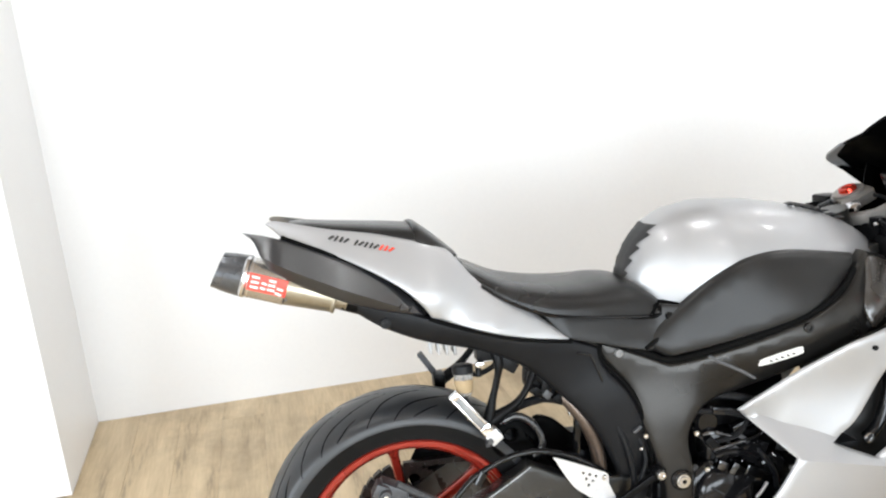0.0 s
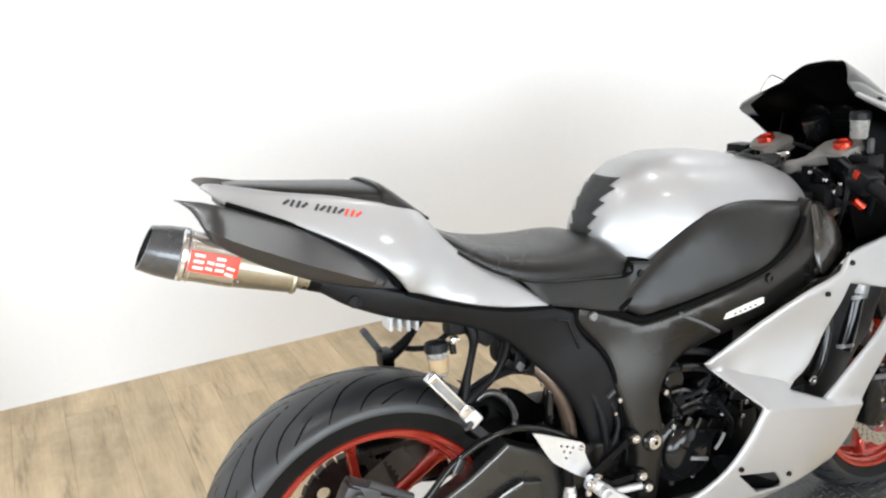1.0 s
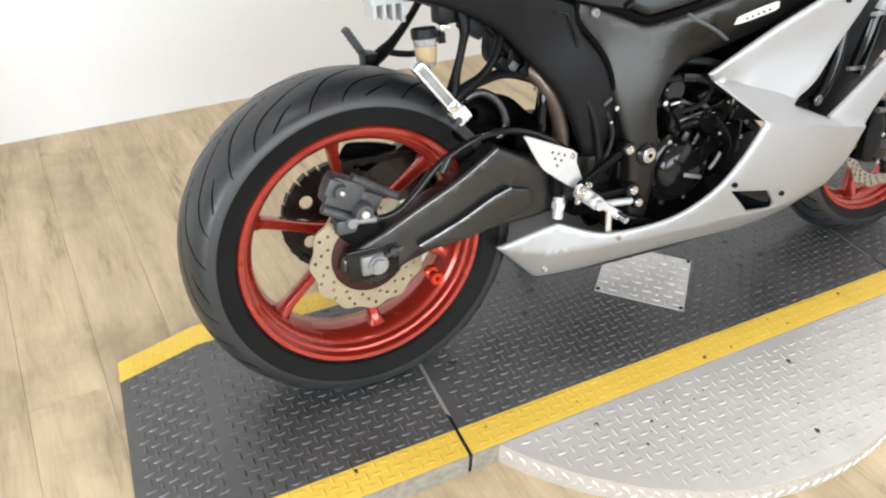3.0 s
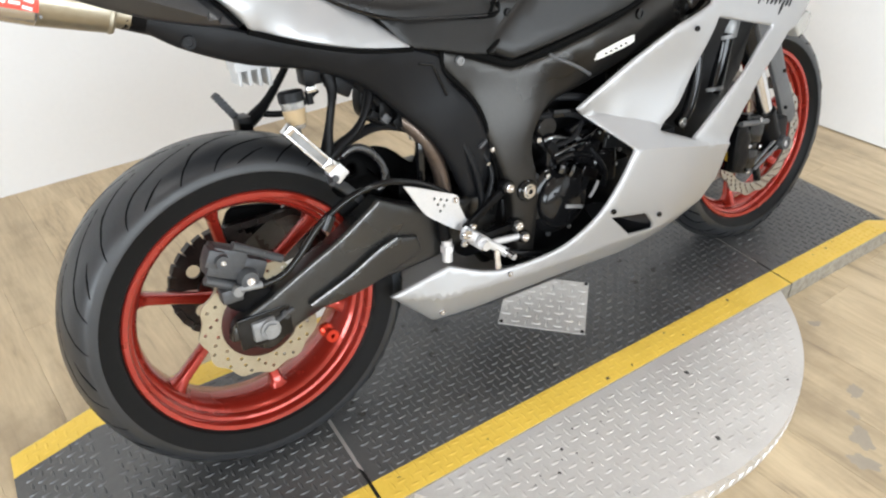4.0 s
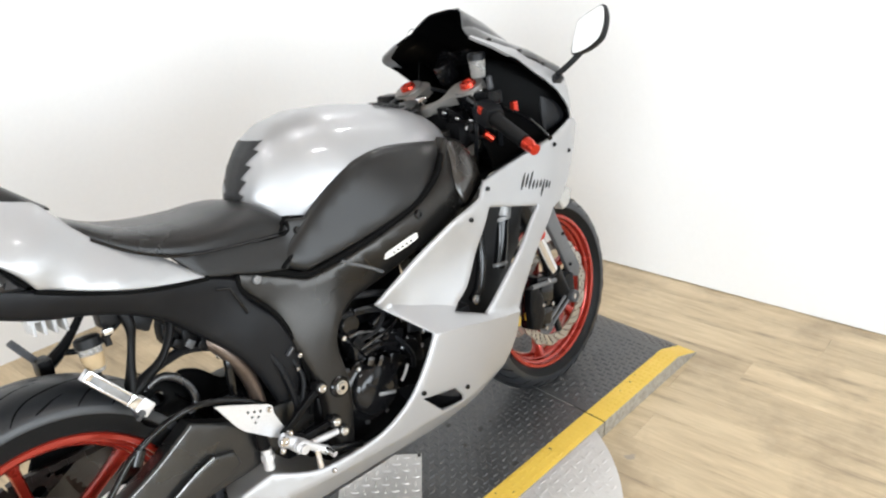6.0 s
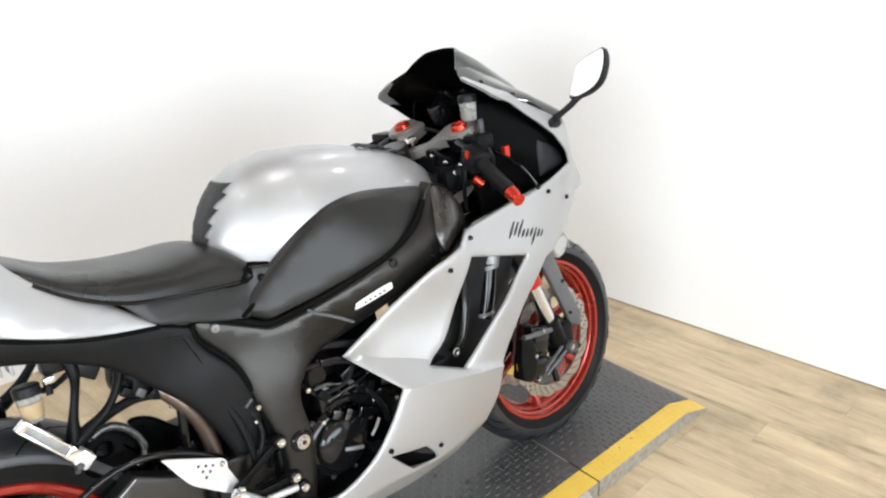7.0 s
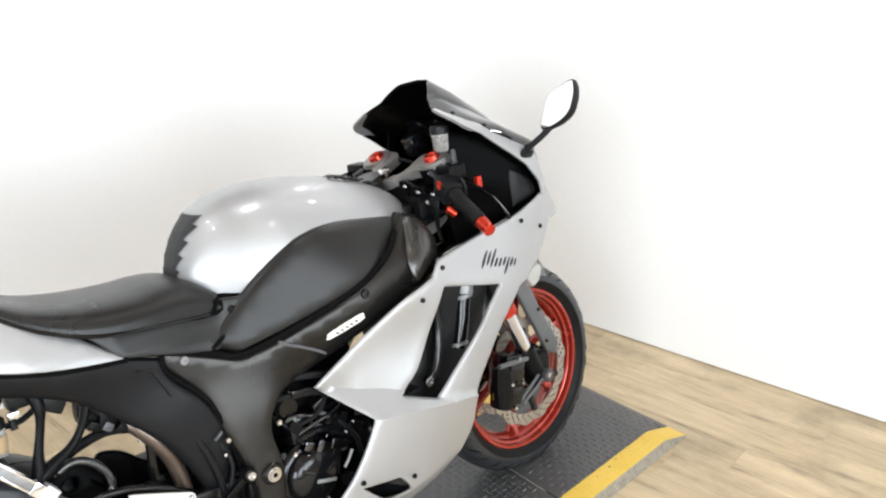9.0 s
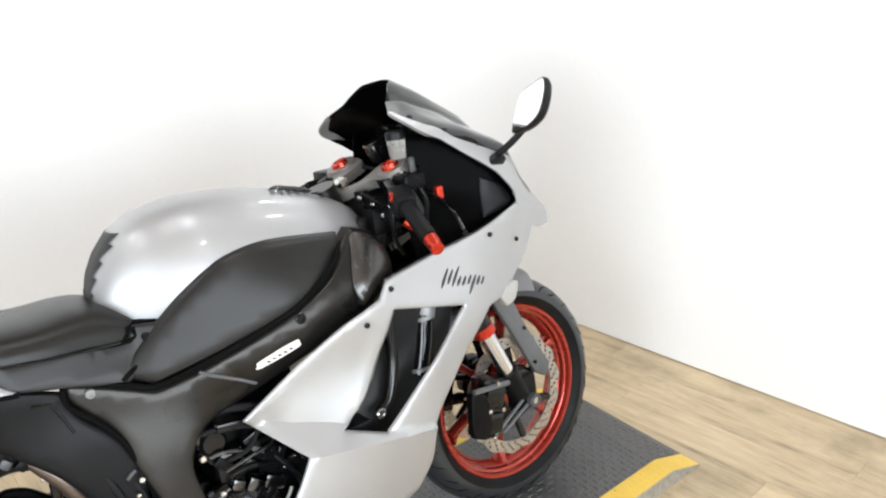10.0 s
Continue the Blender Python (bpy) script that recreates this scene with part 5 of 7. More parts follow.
flank = Field([(0.656, 0.615, -0.187), (0.71, 0.58, -0.190), (0.73, 0.581, -0.205), (0.76, 0.57, -0.214), (0.70, 0.630, -0.198), (0.827, 0.534, -0.236), (0.886, 0.507, -0.254), (0.78, 0.64, -0.219), (0.845, 0.735, -0.243), (0.90, 0.66, -0.240), (0.93, 0.755, -0.252), (1.0, 0.80, -0.243), (1.11, 0.78, -0.238), (1.24, 0.80, -0.238), (1.36, 0.85, -0.212), (1.42, 0.83, -0.178), (1.46, 0.80, -0.150), (1.37, 0.78, -0.192), (1.30, 0.69, -0.212), (1.17, 0.68, -0.245), (1.12, 0.60, -0.244), (1.03, 0.52, -0.256), (1.0, 0.56, -0.260), (1.05, 0.62, -0.260), (0.95, 0.49, -0.262)])
belly = Field([(0.239, 0.331, -0.128), (0.333, 0.24, -0.148), (0.365, 0.362, -0.150), (0.42, 0.29, -0.172), (0.50, 0.31, -0.192), (0.60, 0.34, -0.222), (0.60, 0.27, -0.205), (0.687, 0.413, -0.254), (0.736, 0.528, -0.265), (0.85, 0.47, -0.272), (0.85, 0.35, -0.255), (1.02, 0.46, -0.258), (0.84, 0.265, -0.215), (0.95, 0.31, -0.222)])


def crease(x):
    return float(np.interp(x, [0.736, 0.81, 0.90, 1.03], [0.530, 0.520, 0.500, 0.470]))


SHELF = 1.0


def belly_fold(x):
    """The line along the belly below which it turns under."""
    return float(np.interp(x, [0.24, 0.34, 0.45, 0.60, 0.70, 0.80, 0.90, 1.0], [0.330, 0.302, 0.308, 0.322, 0.334, 0.336, 0.340, 0.350]))


def fair_depth(x, z):
    """Lower flank, a ledge that runs back in above the crease, then the upper flank."""
    c = crease(x)
    if z <= c:
        return belly(x, z) + 0.5 * max(0.0, belly_fold(x) - z)
    return min(belly(x, c) + SHELF * (z - c), flank(x, z))


up_depth = lowf_depth = fair_depth
window = [[0.972, 0.742], [1.146, 0.697], (1.06, 0.626), [0.908, 0.510], [0.825, 0.545], (0.875, 0.585), (0.925, 0.665)]
scoop = [[0.690, 0.396], [0.776, 0.383], (0.803, 0.350), [0.806, 0.336], [0.744, 0.341]]
line = [(x, crease(x)) for x in np.linspace(0.745, 1.015, 26)]


def ledge_top(x):
    c = crease(x)
    z = c
    while z < c + 0.12 and belly(x, c) + SHELF * (z - c) < flank(x, z):
        z += 0.0005
    return z


line3 = [(x, belly_fold(x)) for x in np.linspace(0.262, 0.735, 40)]
line2 = [(x, ledge_top(x)) for x in np.linspace(0.70, 0.98, 26) if ledge_top(x) > crease(x) + 0.012]
fairing = lower = bp("side_fairing", panel(side_fairing, fair_depth, 0.005, 0.006, holes=[window, scoop], grid=0.014, creases=[line, line2, line3]), SILVER, None, "silver side fairing with open vent and belly scoop", mirror=True, angle=36)
bm = panel([(s[0] + (0.008 if s[0] > 0.75 else -0.008), s[1] + (0.01 if s[1] > 0.37 else -0.01)) for s in scoop], lambda x, z: lowf_depth(x, z) + 0.012 + 0.5 * max(0.0, 0.80 - x), 0.004, 0.0)
# inward return along the rear edge of the vent
rings = []
for x, z in ((0.970, 0.738), (0.950, 0.705), (0.925, 0.665), (0.902, 0.622), (0.875, 0.585), (0.850, 0.562), (0.828, 0.546)):
    y = fair_depth(x - 0.004, z)
    rings.append([(x - 0.002, y + 0.004, z), (x + 0.012, y + 0.018, z - 0.004), (x + 0.022, y + 0.036, z - 0.008), (x + 0.018, y + 0.040, z - 0.006), (x + 0.006, y + 0.022, z - 0.001), (x - 0.006, y + 0.008, z + 0.002)])
bp("vent_return", loft(rings), SILVER, fairing, "silver inner return of the vent", mirror=True)
bp("scoop_duct", bm, GLOSS, lower, "black duct inside the scoop")
rings = []
for x, z, w in ((0.34, 0.238, 0.122), (0.45, 0.246, 0.150), (0.60, 0.262, 0.178), (0.75, 0.264, 0.178), (0.90, 0.274, 0.180), (0.97, 0.33, 0.205)):
    rings.append([(x, y, z - 0.02 * (1 - (y / w) ** 2)) for y in np.linspace(-w, w, 9)])
bm = loft(rings, closed=False, caps=False)
bmesh.ops.solidify(bm, geom=bm.faces[:], thickness=0.004)
bp("belly_pan", bm, SILVER, None, "silver belly pan underside")
for bx, bz, fld, m_ in ((0.906, 0.732, up_depth, GLOSS), (1.243, 0.826, up_depth, GLOSS), (1.345, 0.788, up_depth, GLOSS), (0.973, 0.785, up_depth, GLOSS)):
    bolt(bx, fld(bx, bz) - 0.001, bz, 0.0055, m_, fairing)
for bx, bz in ((0.687, 0.413), (0.81, 0.372), (0.475, 0.322), (0.345, 0.26)):
    bolt(bx, lowf_depth(bx, bz) - 0.001, bz, 0.0055, CHROME if bx < 0.5 else GLOSS, lower)
# name on the fairing as brush strokes
bm = bmesh.new()
for k, (low, high, thick) in enumerate(((-0.002, 0.033, 0.0036), (0.004, 0.031, 0.0034), (0.0, 0.036, 0.0034), (0.0, 0.018, 0.0034), (0.0, 0.018, 0.0032), (0.002, 0.019, 0.0034), (-0.016, 0.019, 0.0034), (0.0, 0.017, 0.0036), (0.0, 0.015, 0.0028))):
    x0, z0 = 1.098 + 0.0130 * k, 0.751 - 0.0030 * k
    rail = [(x0 + 0.72 * q, z0 + q) for q in (low, low + 0.3 * (high - low), low + 0.7 * (high - low), high)]
    tube(bm, [(px_, up_depth(px_, pz_) - 0.0004, pz_) for px_, pz_ in rail], [0.0011, thick, 0.8 * thick, 0.0013], 6)
bp("fairing_mark", bm, DECAL, fairing, "dark brush-script brand mark, plain strokes")
# flush signal
bm = panel([[1.262, 0.682], [1.315, 0.700], [1.335, 0.690], (1.318, 0.655), [1.290, 0.645]], lambda x, z: -0.212 - 0.10 * (1.35 - x), 0.03, 0.007)
bp("turn_signal", bm, LENS, None, "pale clear front turn signal", mirror=True)

# upper cowl and screen: one arch that narrows to the nose
COWL = [(1.08, 0.235, 0.84, 1.180), (1.165, 0.232, 0.855, 1.177), (1.25, 0.230, 0.868, 1.135), (1.355, 0.218, 0.868, 1.070), (1.40, 0.184, 0.825, 1.025), (1.45, 0.145, 0.790, 0.975), (1.54, 0.085, 0.760, 0.885), (1.61, 0.04, 0.75, 0.82)]


SECTION = [(0, 1, 0), (0.12, 1.0, 0.18), (0.25, 0.985, 0.40), (0.34, 0.95, 0.54), (0.40, 0.935, 0.62), (0.44, 0.90, 0.665), (0.49, 0.82, 0.71), (0.55, 0.58, 0.785), (0.60, 0.49, 0.82), (0.66, 0.385, 0.862), (0.72, 0.345, 0.905), (0.78, 0.29, 0.948), (0.84, 0.22, 0.998), (0.90, 0.145, 1.035), (0.96, 0.06, 1.058), (1.0, 0.0, 1.064)]


def cowl_at(x, f, shrink=0.0):
    """A point of the cowl: x along it, f round its section from the side to the crown."""
    xs = [c[0] for c in COWL]
    w, lo, hi = (float(np.interp(x, xs, [c[i] for c in COWL])) for i in (1, 2, 3))
    u, v = (float(np.interp(f, [q[0] for q in SECTION], [q[i] for q in SECTION])) for i in (1, 2))
    return (x, -(w - shrink) * u, lo + (hi - lo - shrink) * v)


def cowl_start(f):
    return float(np.interp(f, [0, 0.04, 0.10, 0.15, 0.22, 0.27, 0.34, 0.40, 0.44, 0.49, 0.54, 0.57], [1.356, 1.354, 1.346, 1.332, 1.303, 1.256, 1.196, 1.146, 1.124, 1.114, 1.108, 1.107]))


def screen_start(f):
    return float(np.interp(f, [0.30, 0.33, 0.36, 0.39, 0.47, 0.54, 0.57, 0.60, 0.66, 0.72, 0.78, 0.90, 1.0], [1.48, 1.36, 1.256, 1.198, 1.142, 1.117, 1.111, 1.116, 1.132, 1.144, 1.157, 1.189, 1.204]))


def cowl_sheet(f0, f1, thick, shrink=0.0, nf=14, nx=18, end=1.61, mirror_=True, start=cowl_start):
    rings = []
    fs = np.linspace(f0, f1, nf)
    stop = end if callable(end) else (lambda f: end)
    row = [[cowl_at(start(f) + (stop(f) - start(f)) * k / nx, f, shrink) for k in range(nx + 1)] for f in fs]
    if mirror_:
        row = row + [[(x, -y, z) for x, y, z in r] for r in row[::-1][1:]]
    bm = loft(row, closed=False, caps=False)
    bmesh.ops.remove_doubles(bm, verts=bm.verts, dist=1e-6)
    bmesh.ops.recalc_face_normals(bm, faces=bm.faces)
    bmesh.ops.solidify(bm, geom=bm.faces[:], thickness=thick)
    return bm


cowl = bp("upper_cowl", cowl_sheet(0.0, 0.565, 0.004, nf=40, mirror_=False, end=lambda f: 1.61 if f < 0.30 else screen_start(f) + 0.004), SILVER, None, "silver upper cowl round the headlamp", mirror=True, angle=50)
screen = bp("windscreen", cowl_sheet(0.30, 1.0, 0.003, 0.002, nf=40, end=1.50, start=screen_start), SMOKE, None, "dark smoked windscreen", angle=22)
# sheet added so the inside of the screen stays dark, without reflections
bp("screen_shade", cowl_sheet(0.36, 1.0, 0.001, 0.008, nf=40, end=1.48, start=lambda f: screen_start(f) + 0.0015), INNER, screen, "matt black sheet for the dark inside of the screen", angle=50)
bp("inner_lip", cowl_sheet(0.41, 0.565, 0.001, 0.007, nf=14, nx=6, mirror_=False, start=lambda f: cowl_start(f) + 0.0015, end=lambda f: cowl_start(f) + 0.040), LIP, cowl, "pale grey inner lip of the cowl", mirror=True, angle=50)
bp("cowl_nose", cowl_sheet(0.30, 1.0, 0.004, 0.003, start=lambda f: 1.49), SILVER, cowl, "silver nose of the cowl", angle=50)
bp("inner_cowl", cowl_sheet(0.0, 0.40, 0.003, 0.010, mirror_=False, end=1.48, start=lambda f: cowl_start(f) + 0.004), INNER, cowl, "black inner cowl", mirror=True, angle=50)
for f, x in ((0.43, 1.185), (0.37, 1.262), (0.52, 1.136)):
    p = cowl_at(x, f)
    bp("screw", lathe([(0.0005, -0.003), (0.004, -0.003), (0.0052, 0.0), (0.0052, 0.004), (0.0005, 0.004)], 12, (p[0], p[1] - 0.001, p[2])), GLOSS, screen)
# black inner panel from the fairing's top edge to the steering head
rings = []
for x, z, w in ((0.925, 0.765, 0.236), (0.955, 0.797, 0.245), (0.985, 0.815, 0.248), (1.08, 0.829, 0.246), (1.21, 0.846, 0.243), (1.34, 0.872, 0.214), (1.42, 0.87, 0.17)):
    rings.append([(x, -w + (w - 0.075) * f, z - 0.05 * math.sin(f * math.pi / 2)) for f in np.linspace(0, 1, 7)])
bm = loft(rings, closed=False, caps=False)
bmesh.ops.solidify(bm, geom=bm.faces[:], thickness=0.004)
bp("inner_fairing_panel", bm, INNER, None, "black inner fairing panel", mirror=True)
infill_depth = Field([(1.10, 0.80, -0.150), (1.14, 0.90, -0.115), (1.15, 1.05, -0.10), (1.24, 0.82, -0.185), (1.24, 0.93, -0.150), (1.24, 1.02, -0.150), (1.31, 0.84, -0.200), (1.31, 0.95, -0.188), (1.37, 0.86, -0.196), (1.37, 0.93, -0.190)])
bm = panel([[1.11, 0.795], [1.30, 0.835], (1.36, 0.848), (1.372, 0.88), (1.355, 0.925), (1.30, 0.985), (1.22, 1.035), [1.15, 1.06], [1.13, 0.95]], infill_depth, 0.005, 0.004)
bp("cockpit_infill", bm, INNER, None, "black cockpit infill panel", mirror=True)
# lighter satin patch gives the grey reflection at the front of the infill
bm = panel([[1.275, 0.852], (1.34, 0.868), (1.352, 0.885), (1.33, 0.915), [1.285, 0.940]], lambda x, z: infill_depth(x, z) - 0.004, 0.004, 0.003)
bp("cockpit_sheen_patch", bm, PLASTIC, None, "satin patch for the grey reflection on the infill", mirror=True)
bm = panel([[1.40, 0.80], (1.44, 0.82), [1.50, 0.83], [1.45, 0.76], (1.41, 0.74)], lambda x, z: -0.135 + 0.6 * max(0, x - 1.40), 0.006, 0.004)
bp("headlamp_lens", bm, LENS, None, "clear headlamp lens", mirror=True)
bm = box(bmesh.new(), -0.03, 0.03, -0.085, 0.085, -0.04, 0.045, 0.014, Matrix.Translation((1.235, 0.0, 1.02)) @ Matrix.Rotation(radians(-35), 4, "Y"))
# near-black dashboard: the shade under the screen is put into its colour
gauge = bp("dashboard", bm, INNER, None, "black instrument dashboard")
for s, n in ((-0.035, "dial"), (0.04, "dial")):
    bm = lathe([(0.002, 0), (0.032, 0), (0.036, 0.004), (0.036, -0.004), (0.032, -0.003), (0.002, -0.003)], 28)
    bmesh.ops.transform(bm, matrix=Matrix.Translation((1.207, s, 1.045)) @ Matrix.Rotation(radians(-35), 4, "Y") @ Matrix.Rotation(radians(90), 4, "Z"), verts=bm.verts)
    bp(n, bm, GLOSS, gauge)

# dark tubes along the joints between the panels, for the shade in the gaps
for line, fld in (([(0.398, 0.768), (0.44, 0.757), (0.49, 0.738), (0.532, 0.722), (0.60, 0.735), (0.70, 0.763), (0.80, 0.797), (0.875, 0.840), (0.912, 0.876)], lambda x, z: frame_depth(x, z) - 0.001), ([(0.394, 0.766), (0.396, 0.735), (0.43, 0.695), (0.458, 0.655), (0.477, 0.60), (0.488, 0.54), (0.494, 0.48), (0.485, 0.43)], lambda x, z: sub_depth(x, z) + 0.003), ([(0.590, 0.828), (0.545, 0.785), (0.486, 0.748)], lambda x, z: side_depth(x, z) + 0.001), ([(0.334, 0.782), (0.234, 0.798), (0.126, 0.831), (0.058, 0.858)], lambda x, z: tail_depth(x, z) + 0.006), ([(0.052, 0.866), (0.028, 0.899), (-0.006, 0.929), (-0.084, 0.977), (-0.15, 1.008), (-0.205, 1.033)], lambda x, z: low_depth(x, z) + 0.004), ([(0.275, 0.842), (0.40, 0.822), (0.515, 0.808), (0.524, 0.83)], lambda x, z: side_depth(x, z) + 0.002)):
    bp("panel_gap_line", tube(bmesh.new(), curve([(x, fld(x, z), z) for x, z in line], 3), 0.0062 if line[-1][0] > 0.9 else 0.0046, 8), GROOVE, None, "dark strip drawn along a panel gap")

# ---- front end ----
YOKEGREY = mat("grey_anodised_yoke", (0.30, 0.285, 0.27), (0.25, 0.24, 0.225), rough=0.38, metal=0.6, scale=14)
FT, FB = Vector((1.105, 0, 1.005)), Vector((1.378, 0, 0.375))
FY = 0.105


def fork_at(f, y):
    p = FT.lerp(FB, f)
    return (p.x, y, p.z)


for s in (-1, 1):
    y = s * FY
    bm = bmesh.new()
    rod(bm, fork_at(0.02, y), fork_at(0.70, y), 0.027, 24)
    leg = bp("fork_leg", bm, GLOSS, None, "black upside-down fork leg with chrome slider")
    bp("slider_tube", rod(bmesh.new(), fork_at(0.69, y), fork_at(0.93, y), 0.0205, 24), CHROME, leg, "chrome slider tube")
    bp("dust_seal", rod(bmesh.new(), fork_at(0.675, y), fork_at(0.712, y), 0.0285, 24), ANOD, leg, "red fork seal collar")
    bm = bmesh.new()
    rod(bm, fork_at(0.90, y), fork_at(1.02, y), 0.028, 20)
    box(bm, -0.035, 0.035, -0.022, 0.022, -0.04, 0.05, 0.012, Matrix.Translation((1.392, y, 0.365)))
    bp("axle_clamp", bm, CAST, leg, "black axle clamp")
    bm = lathe([(0.002, -0.004), (0.010, -0.004), (0.012, -0.007), (0.019, -0.006), (0.022, 0.010), (0.002, 0.010)], 20)
    bmesh.ops.transform(bm, matrix=Matrix.Translation(fork_at(0.008, y)) @ Matrix.Rotation(radians(-23.5), 4, "Y") @ Matrix.Rotation(radians(-90), 4, "X"), verts=bm.verts)
    bp("fork_cap", bm, ANOD, leg, "red anodised fork cap")
    bp("yoke_clamp", rod(bmesh.new(), fork_at(0.012, y), fork_at(0.062, y), 0.036, 28), YOKEGREY, leg, "grey yoke clamp")
    # caliper behind the leg
    cm = Matrix.Translation((1.276, y * 0.93, 0.372)) @ Matrix.Rotation(radians(14), 4, "Y")
    bm = bmesh.new()
    box(bm, -0.034, 0.036, -0.030, 0.026, -0.075, 0.075, 0.012, cm)
    box(bm, -0.028, 0.030, -0.040, -0.024, -0.060, -0.008, 0.010, cm)
    box(bm, -0.028, 0.030, -0.040, -0.024, 0.006, 0.060, 0.010, cm)
    box(bm, 0.02, 0.09, -0.012, 0.012, -0.055, -0.025, 0.006, cm)
    box(bm, 0.02, 0.09, -0.012, 0.012, 0.025, 0.055, 0.006, cm)
    cal = bp("front_caliper", bm, GLOSS, None, "gloss black radial front caliper")
    if s < 0:
        bp("caliper_bridge", panel([(1.211, 0.436), (1.247, 0.435), (1.262, 0.394), (1.261, 0.338), (1.235, 0.311), (1.203, 0.327), (1.202, 0.378)], -0.140, 0.02, 0.003, n=1), CAST, cal, "black caliper bridge")
        bm = bmesh.new()
        rod(bm, (1.217, -0.140, 0.442), (1.332, -0.130, 0.422), 0.0065, 10)
        bp("caliper_arm", bm, STAY, cal)
        for a, b in (((1.371, 0.36), (1.27, 0.306)), ((1.385, 0.343), (1.299, 0.303))):
            bp("caliper_rib", rod(bmesh.new(), (a[0], -0.130, a[1]), (b[0], -0.130, b[1]), 0.0042, 8), STAY, cal)
        for dx, dz in ((0.0, -0.066), (0.0, 0.066), (0.022, 0.0), (-0.02, 0.0)):
            p = cm @ Vector((dx, -0.041, dz))
            bolt(p.x, p.y, p.z, 0.0055, CHROME, cal)
    bp("reflector", box(bmesh.new(), 1.216, 1.232, y - 0.010, y + 0.004, 0.340, 0.362, 0.004), YELLOWCAP, cal, "yellow cap")
bm = bmesh.new()
rod(bm, (1.405, -0.140, FRONT_Z), (1.405, 0.14, FRONT_Z), 0.013, 20)
bp("front_axle", bm, CHROME, None, "steel front axle")
bm = lathe([(0.009, -0.142), (0.017, -0.142), (0.019, -0.138), (0.019, -0.12), (0.009, -0.12)], 24, (1.405, 0, FRONT_Z))
bp("axle_nut", bm, CASTGREY, None, "dark axle end")
# fender
rings = []
for k in range(15):
    a = radians(68 + 7.1 * k)
    rings.append([(FRONT_X + (0.318 - 0.05 * (abs(t)) ** 2.5) * math.cos(a), 0.074 * t, FRONT_Z + (0.318 - 0.05 * (abs(t)) ** 2.5) * math.sin(a)) for t in np.linspace(-1, 1, 11)])
bm = loft(rings, closed=False, caps=False)
bmesh.ops.solidify(bm, geom=bm.faces[:], thickness=0.004)
fender = bp("front_mudguard", bm, SILVER, None, "silver front mudguard")
bm = panel([[1.345, 0.625], [1.412, 0.610], [1.444, 0.535], [1.515, 0.399], (1.499, 0.368), [1.460, 0.392], (1.421, 0.479)], -0.088, 0.014, 0.004)
bp("mudguard_stay", bm, STAY, fender, "grey mudguard stay", mirror=True)
for q in ((1.44, 0.52), (1.462, 0.42)):
    bolt(q[0], -0.089, q[1], 0.005, GLOSS, fender)
# yokes
for f, name, mt, lab in ((0.035, "top_yoke", YOKEGREY, "bare grey top yoke"), (0.30, "lower_yoke", CAST, "black lower yoke")):
    p = FT.lerp(FB, f)
    m = Matrix.Translation(p) @ Matrix.Rotation(radians(-23.5), 4, "Y")
    ring = smooth_loop([(0.035, -0.125), (0.038, -0.09), (0.02, -0.045), (-0.05, -0.045), (-0.075, 0.0), (-0.05, 0.045), (0.02, 0.045), (0.038, 0.09), (0.035, 0.125), (-0.02, 0.14), (-0.038, 0.11), (-0.045, 0.075), (-0.085, 0.04), (-0.10, 0.0), (-0.085, -0.04), (-0.045, -0.075), (-0.038, -0.11), (-0.02, -0.14)], 3)
    bm = bmesh.new()
    lo = [bm.verts.new(m @ Vector((x, y, -0.012))) for x, y in ring]
    hi = [bm.verts.new(m @ Vector((x, y, 0.010))) for x, y in ring]
    bm.faces.new(lo[::-1]), bm.faces.new(hi)
    for i in range(len(ring)):
        j = (i + 1) % len(ring)
        bm.faces.new((lo[i], lo[j], hi[j], hi[i]))
    bmesh.ops.bevel(bm, geom=[e for e in bm.edges if len(e.link_faces) == 2 and e.calc_face_angle(0) > 1.0], offset=0.003, segments=2, affect="EDGES")
    yoke = bp(name, bm, mt, None, lab)
    if name == "top_yoke":
        bm = lathe([(0.003, -0.010), (0.012, -0.010), (0.019, -0.006), (0.019, 0.004), (0.003, 0.004)], 6)
        bmesh.ops.transform(bm, matrix=m @ Matrix.Translation((-0.07, 0, 0.018)) @ Matrix.Rotation(radians(-90), 4, "X"), verts=bm.verts)
        bp("stem_nut", bm, CHROME, yoke)
        bm = bmesh.new()
        box(bm, -0.022, 0.022, -0.02, 0.02, 0.0, 0.05, 0.008, m @ Matrix.Translation((0.05, 0.0, 0.0)))
        bp("ignition_lock", bm, GLOSS, yoke, "black ignition lock")
        for s in (-1, 1):
            bolt((m @ Vector((0.0, s * 0.14, 0)))[0], s * 0.142 if s < 0 else 0.138, (m @ Vector((0.0, s * 0.14, 0)))[2], 0.005, CHROME, yoke)


